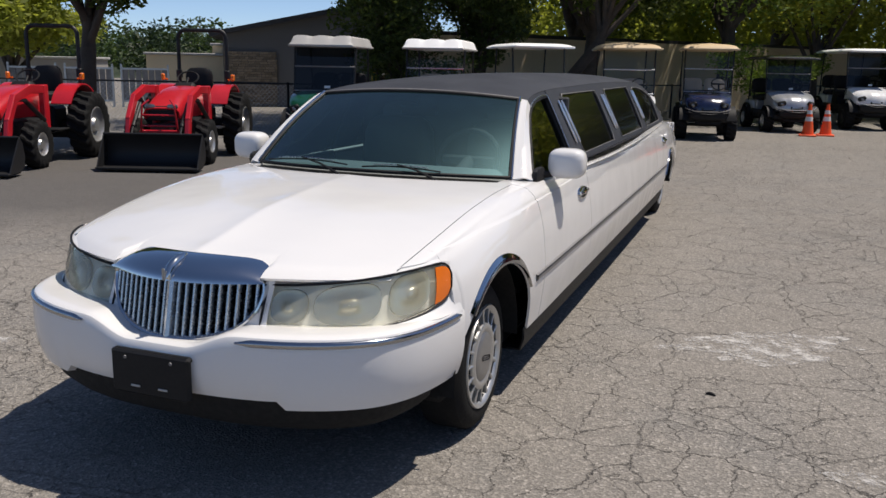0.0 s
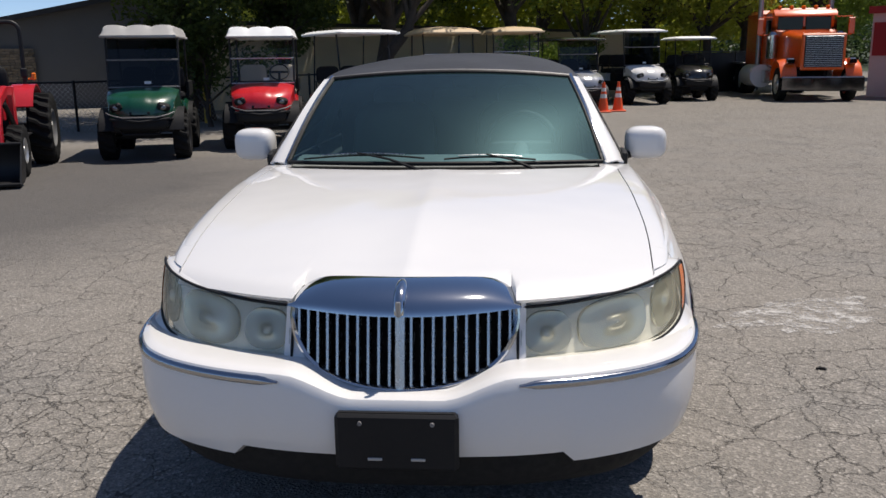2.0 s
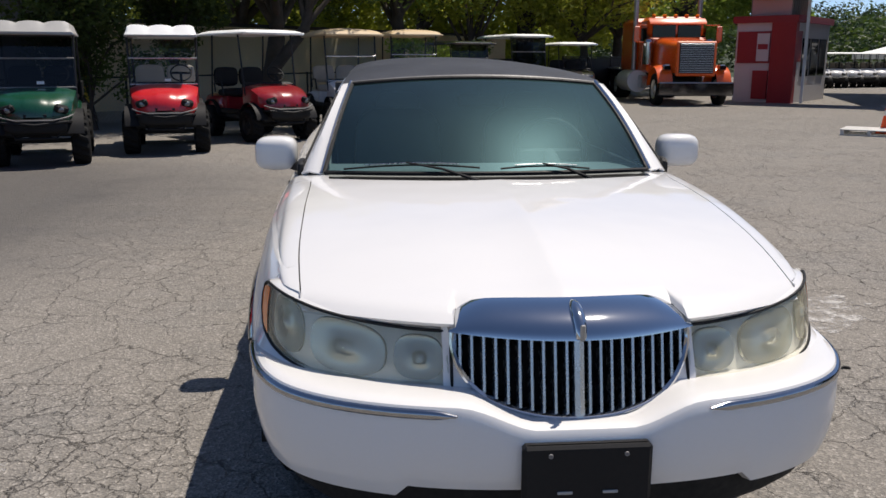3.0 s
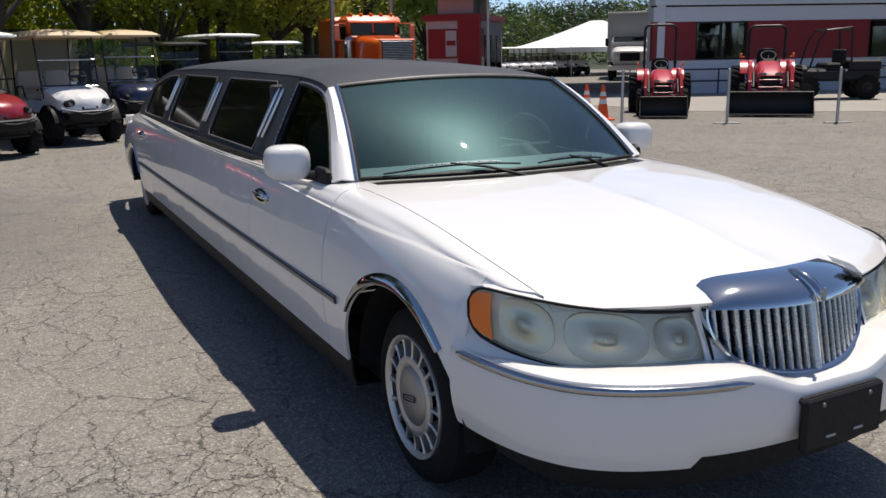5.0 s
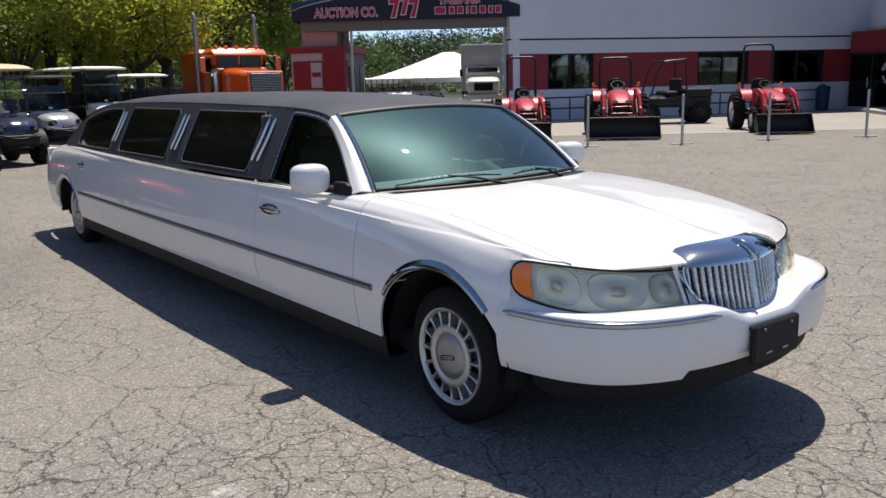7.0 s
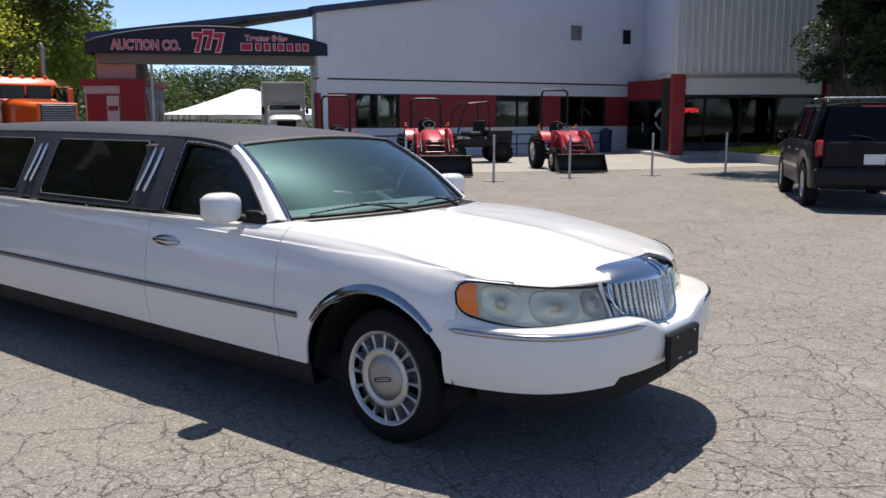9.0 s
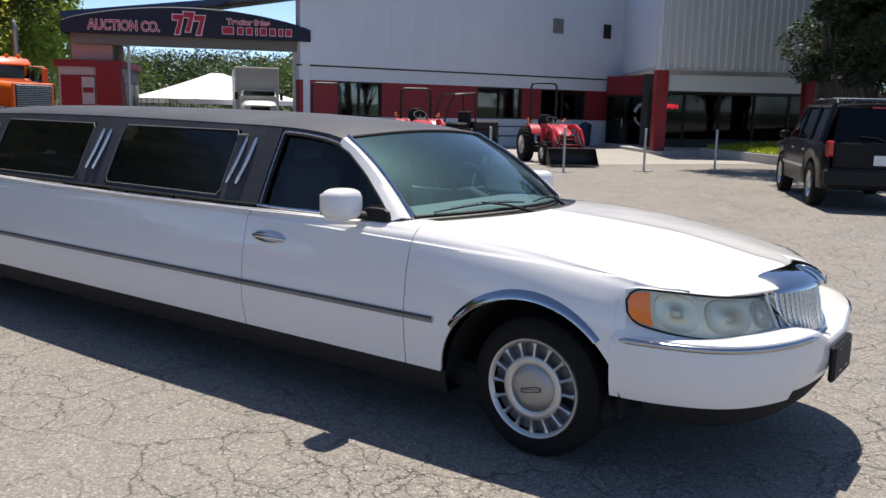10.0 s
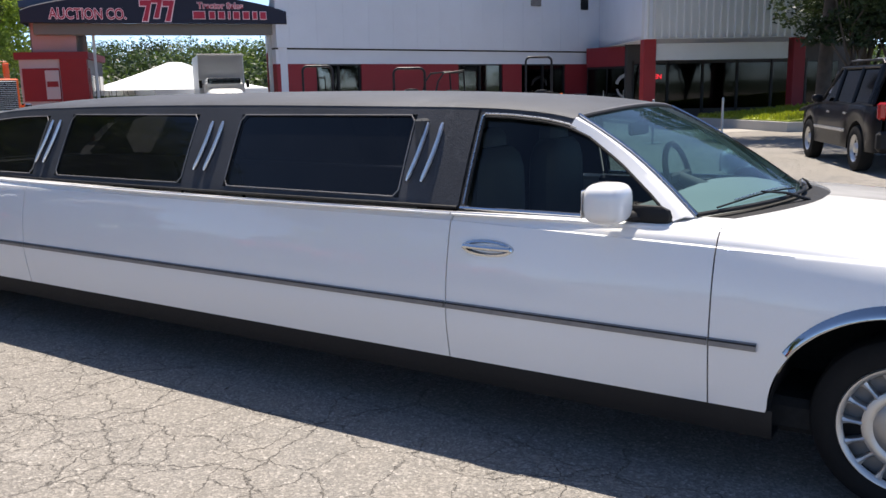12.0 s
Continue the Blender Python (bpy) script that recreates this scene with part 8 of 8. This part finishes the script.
tree("tall tree beyond the wall", 2.0, 38.0, 12.0, 5.6, 0.34, LEAF_OAK, 30000, 0.14, 0.2, (0, 0), 13, 54)
tree("tall tree beyond the wall", 7.5, 44.0, 13.0, 5.6, 0.34, LEAF_OAK, 30000, 0.15, 0.2, (0, 0), 20, 54)
tree("tall tree beyond the wall", -5.0, 30.0, 11.0, 5.4, 0.34, LEAF_OAK, 30000, 0.14, 0.2, (0, 0), 14, 54)
tree("fresh green tree in the yard", 21.8, 47.5, 7.5, 3.6, 0.22, LEAF_GREEN, 18000, 0.13, 0.14, (0, 0), 15, 44)
tree("fresh green tree in the yard", 24.6, 66.0, 7.0, 4.0, 0.26, LEAF_GREEN, 16000, 0.15, 0.12, (0, 0), 16, 44)
tree("tall green tree behind the gate", 16.8, 53.0, 11.0, 4.2, 0.28, LEAF_GREEN, 18000, 0.15, 0.2, (0, 0), 17, 44)
tree("dark tree beside the sales building", 22.0, 5.0, 11.0, 3.6, 0.20, LEAF_DEEP, 42000, 0.09, 0.45, (-0.02, -0.03), 18, 44, group="trees by the building")
tree("slender dark-leaved tree by the lawn", 21.0, 4.2, 5.4, 1.1, 0.08, LEAF_DEEP, 4200, 0.08, 0.22, (0.0, 0.0), 41, 26, group="trees by the building", limbs=7)
tree("yellow-green tree at the yard edge", -21.6, 19.6, 5.2, 2.4, 0.2, LEAF_YELLOW, 12000, 0.12, 0.16, (0, 0), 31, 44, group="far yard trees")
tree("yellow-green tree at the yard edge", -29.5, 23.5, 6.4, 3.2, 0.2, LEAF_YELLOW, 14000, 0.12, 0.16, (0, 0), 32, 44, group="far yard trees")
for k, (x, y, h) in enumerate(((1.8, 26.2, 2.6), (-6.4, 17.0, 2.4))):
    tree("dark many-stemmed shrub behind the carts", x, y, h, 1.5, 0.06, LEAF_GREEN if k % 2 == 0 else LEAF_DARK, 5500, 0.055, 0.12, (0, 0), 50 + k, 24, group="shrubs behind the carts", limbs=7)

tree("leaning oak with a bare crooked trunk behind the carts", -3.1, 18.7, 6.4, 2.4, 0.15, LEAF_OAK, 9000, 0.075, 0.34, (0.56, 0.02), 91, 30)

# low dark undergrowth behind the carts
for k, (x, y, h, r) in enumerate(((-7.0, 17.4, 5.0, 1.9), (-5.0, 18.6, 4.8, 1.8))):
    tree("dense dark evergreen with low branches behind the carts", x, y, h, r, 0.10, LEAF_DARK, 13000, 0.06, 0.10, (0, 0), 70 + k, 34, group="evergreens behind the carts", limbs=8)
for k, (x, y, h, r) in enumerate(((25.2, 0.8, 7.0, 2.6), (23.2, 3.1, 6.4, 1.7), (27.6, 4.7, 7.0, 2.4), (28.6, 2.9, 8.0, 2.6))):
    tree("dense dark evergreen beside the sales building", x, y, h, r, 0.12, LEAF_DEEP, 16000, 0.08, 0.08, (0, 0), 80 + k, 40, group="trees by the building", limbs=8)
# belt of trees beyond the wall
cs, rs = [], []
brng = random.Random(21)
for i in range(230):
    a = math.radians(brng.uniform(58, 110))
    dd = brng.uniform(44, 58)
    cs.append((dd * math.cos(a) * 0.95, dd * math.sin(a), brng.uniform(0.8, 9.0)))
    rs.append(brng.uniform(1.4, 2.8))
cs, rs = zip(*[(c, q) for c, q in zip(cs, rs) if not (c[0] > 13.0)])
belt = leaf_mesh("tree_belt", leaf_cloud(cs, rs, 80000, 0.20), LEAF_YELLOW, None)
tagged(belt, "light green belt of trees beyond the wall", "woods", kind="stuff")

# wooded hills on the skyline, all round
cs, rs = [], []
hrng = random.Random(9)


def hill_rise(dd, az):
    """Height of the far slope at a distance and bearing."""
    k = math.exp(-(((az - 52) / 22) ** 2))
    return max(0.0, dd - 75) * (0.016 + 0.050 * k)


for i in range(2400):
    a = math.radians(hrng.uniform(2, 142)) if i % 6 else hrng.uniform(0, 2 * math.pi)
    dd = hrng.uniform(78, 190)
    cs.append((dd * math.cos(a), dd * math.sin(a), hill_rise(dd, math.degrees(a) % 360) + hrng.uniform(0.3, 3.6)))
    rs.append(hrng.uniform(1.3, 3.2))
half = len(cs) // 2
woods = leaf_mesh("far_woods", leaf_cloud(cs[:half], rs[:half], 190000, 0.25), LEAF_DEEP, None)
tagged(woods, "dark wooded hills on the skyline", "woods", kind="stuff")
woods2 = leaf_mesh("far_woods", leaf_cloud(cs[half:], rs[half:], 190000, 0.25), LEAF_HILL, None)
tagged(woods2, "fresh green wooded hills on the skyline", "woods", kind="stuff")
rows = []
for dd in (60, 75, 90, 120, 160, 200, 300):
    rows.append([(dd * math.cos(a), dd * math.sin(a), -0.05 if dd < 70 else hill_rise(min(dd, 210), math.degrees(a) % 360) + 0.02 + (noise.noise(Vector((math.cos(a) * 6, math.sin(a) * 6, dd * 0.02))) * 0.8 if dd > 80 else 0)) for a in (2 * math.pi * i / 120 for i in range(120))])
hill = tagged(made("ground_hills", Geo().sheet(rows, True), HILL_SOIL, None), "low green hills round the place", "hills", kind="structure")

# lawn blades on the planter bed
k = 5000
poly = np.array(BED)
pts = []
while len(pts) < k:
    p = rng.uniform(poly.min(0), poly.max(0))
    inside = False
    j = len(poly) - 1
    for i in range(len(poly)):
        if (poly[i][1] > p[1]) != (poly[j][1] > p[1]) and p[0] < (poly[j][0] - poly[i][0]) * (p[1] - poly[i][1]) / (poly[j][1] - poly[i][1]) + poly[i][0]:
            inside = not inside
        j = i
    if inside:
        pts.append(p)
pts = np.array(pts)
ang, ht = rng.uniform(0, 2 * np.pi, k), rng.uniform(0.06, 0.14, k)
ax = np.stack([np.cos(ang), np.sin(ang), 0 * ang], 1) * 0.03
b0 = np.column_stack([pts, [lawn_z(px, py) - 0.005 for px, py in pts]])
tp = b0 + np.column_stack([rng.normal(0, 0.03, k), rng.normal(0, 0.03, k), ht])
lawn = leaf_mesh("grass", np.stack([b0 - ax, b0 + ax, tp + ax * 0.2, tp - ax * 0.2], 1).reshape(-1, 3), GRASS_BLADE, None)
tagged(lawn, "bright sunlit lawn grass", "grass", kind="stuff")


# ---- small things on the lot ----
def cone(x, y, label="orange traffic cone with two white bands", rot=0):
    c = thing("traffic_cone", label, "traffic cone", pose(x, y, 0, 0, 0, rot), "traffic cones")
    made("base", Geo().box((0, 0, 0.02), (0.38, 0.38, 0.04), 0.012), CONE_ORANGE, c, "orange square cone base")
    c.scale = (1.08, 1.08, 1.10)
    rad = lambda z: 0.135 - 0.148 * (z - 0.04) / 0.68 * 0.72
    for z0, z1, mt in ((0.04, 0.34, CONE_ORANGE), (0.34, 0.44, CONE_WHITE), (0.44, 0.50, CONE_ORANGE), (0.50, 0.585, CONE_WHITE), (0.585, 0.72, CONE_ORANGE)):
        made("cone_band", Geo().turned([(z0, rad(z0)), (z1, rad(z1))] + ([(z1, 0.012)] if z1 > 0.7 else []), (0, 0, 0), "z", 24), mt, c)
    return c


cone(2.90, 21.0)
cone(3.33, 21.35)
cone(10.1, 14.2)
cone(10.2, 14.95, rot=20)

for x, y in ((9.66, 12.97), (11.60, 11.88), (13.42, 10.60), (15.58, 9.72), (17.72, 8.42), (19.80, 7.19)):
    s = thing("barrier_post", "slim steel barrier post on a flat foot plate", "post", pose(x, y, 0, 0, 0, -30), "barrier posts")
    made("pole", Geo().rod((0, 0, 0.02), (0, 0, 1.12), 0.032, n=12).turned([(1.12, 0.034), (1.14, 0.03), (1.15, 0.002)], (0, 0, 0), "z", 12), POST_METAL, s, "galvanised pole")
    made("foot_plate", Geo().box((0, 0, 0.012), (0.52, 0.16, 0.016), 0.004), POST_METAL, s)
    made("eye_bolt", Geo().pipe([(0.032 + 0.03 * (1 - math.cos(a)), 0, 1.05 + 0.03 * math.sin(a)) for a in np.linspace(0, 2 * math.pi, 10)], 0.006, 6), DARK_STEEL, s)

pal = thing("pallet", "whitish weathered pallet lying on the lot", "pallet", pose(9.75, 14.75, 0, 0, 0, -38))
for k in range(6):
    made("deck_board", Geo().box((0, -0.40 + k * 0.16, 0.115), (1.10, 0.135, 0.02), 0.003), KERB_WHITE, pal)
for x in (-0.50, 0.0, 0.50):
    made("stringer", Geo().box((x, 0, 0.062), (0.07, 0.92, 0.084), 0.004), KERB_WHITE, pal)
for y in (-0.40, 0.0, 0.40):
    made("base_board", Geo().box((0, y, 0.010), (1.10, 0.12, 0.018), 0.003), KERB_WHITE, pal)

bin_th = thing("rubbish_bin", "dark blue rubbish bin by the wall", "bin", Matrix.Translation(WALL_M @ Vector((13.4, -0.75, 0))))
made("bin_body", Geo().turned([(0.0, 0.21), (0.05, 0.25), (0.80, 0.28), (0.84, 0.30), (0.88, 0.28), (1.0, 0.20), (1.08, 0.06), (1.09, 0.002)], (0, 0, 0), "z", 24), BLUE_BIN, bin_th, "")
made("bin_mouth", Geo().box((0, -0.255, 0.93), (0.24, 0.06, 0.10), 0.02), GAP, bin_th)

# dark machine with a bent roll bar behind the middle tractor
um = thing("utility_vehicle", "dark utility vehicle with a bent roll bar by the wall", "utility vehicle", facing(19.7, 16.9, -0.81, 0.58))
made("body", Geo().box((0, 0.9, 0.72), (1.25, 2.3, 0.35), 0.06).box((0, -0.25, 0.85), (1.2, 0.7, 0.35), 0.12).box((0, 1.6, 1.0), (1.25, 0.9, 0.30), 0.04), DARK_STEEL, um, "dark steel body")
made("bench", Geo().box((0, 0.75, 1.0), (1.1, 0.5, 0.16), 0.05).box((0, 1.02, 1.25), (1.1, 0.12, 0.45), 0.04), TRIM_BLACK, um)
for s in (1, -1):
    made("roll_bar", Geo().pipe([(s * 0.6, 0.05, 0.95), (s * 0.6, 0.25, 1.75), (s * 0.6, 0.45, 2.02), (s * 0.6, 1.15, 2.10), (s * 0.6, 1.22, 0.95)], 0.03, 8), DARK_STEEL, um)
    for yy in (0, 1.7):
        knob_wheel("wheel", um, (s * 0.58, yy, 0.36), 0.36, 0.26, DARK_STEEL, 0.5, 14)
for yy in (0.45, 1.15):
    made("cross_bar", Geo().rod((-0.6, yy, 2.04), (0.6, yy, 2.04), 0.025), DARK_STEEL, um)
made("rake", Geo().rod((-0.5, 2.2, 1.2), (0.5, 2.2, 1.2), 0.02).rod((-0.5, 2.2, 1.05), (0.5, 2.2, 1.05), 0.02).rod((-0.5, 2.2, 0.9), (0.5, 2.2, 0.9), 0.02).rod((0, 2.0, 1.0), (0, 2.2, 1.2), 0.03), POST_METAL, um)

# yellow guard posts behind the green cart
for x, y in ((-7.6, 17.8), (-6.9, 18.2)):
    b = thing("guard_post", "yellow painted steel guard post", "bollard", Matrix.Translation((x, y, 0)), "guard posts")
    made("tube", Geo().turned([(0, 0.075), (1.35, 0.075), (1.40, 0.05), (1.42, 0.002)], (0, 0, 0), "z", 16), YELLOW, b)

# lost black strap on the asphalt
strap = thing("rubber_scrap", "small black scrap of rubber on the asphalt", "scrap", Matrix.Translation((1.854, 1.863, 0)) @ Matrix.Scale(0.65, 4))
made("scrap", Geo().pipe([(-0.035, 0, 0.010), (-0.01, 0.012, 0.014), (0.02, 0.0, 0.012), (0.035, -0.012, 0.009)], [0.008, 0.012, 0.011, 0.006], 7), TRIM_BLACK, strap)
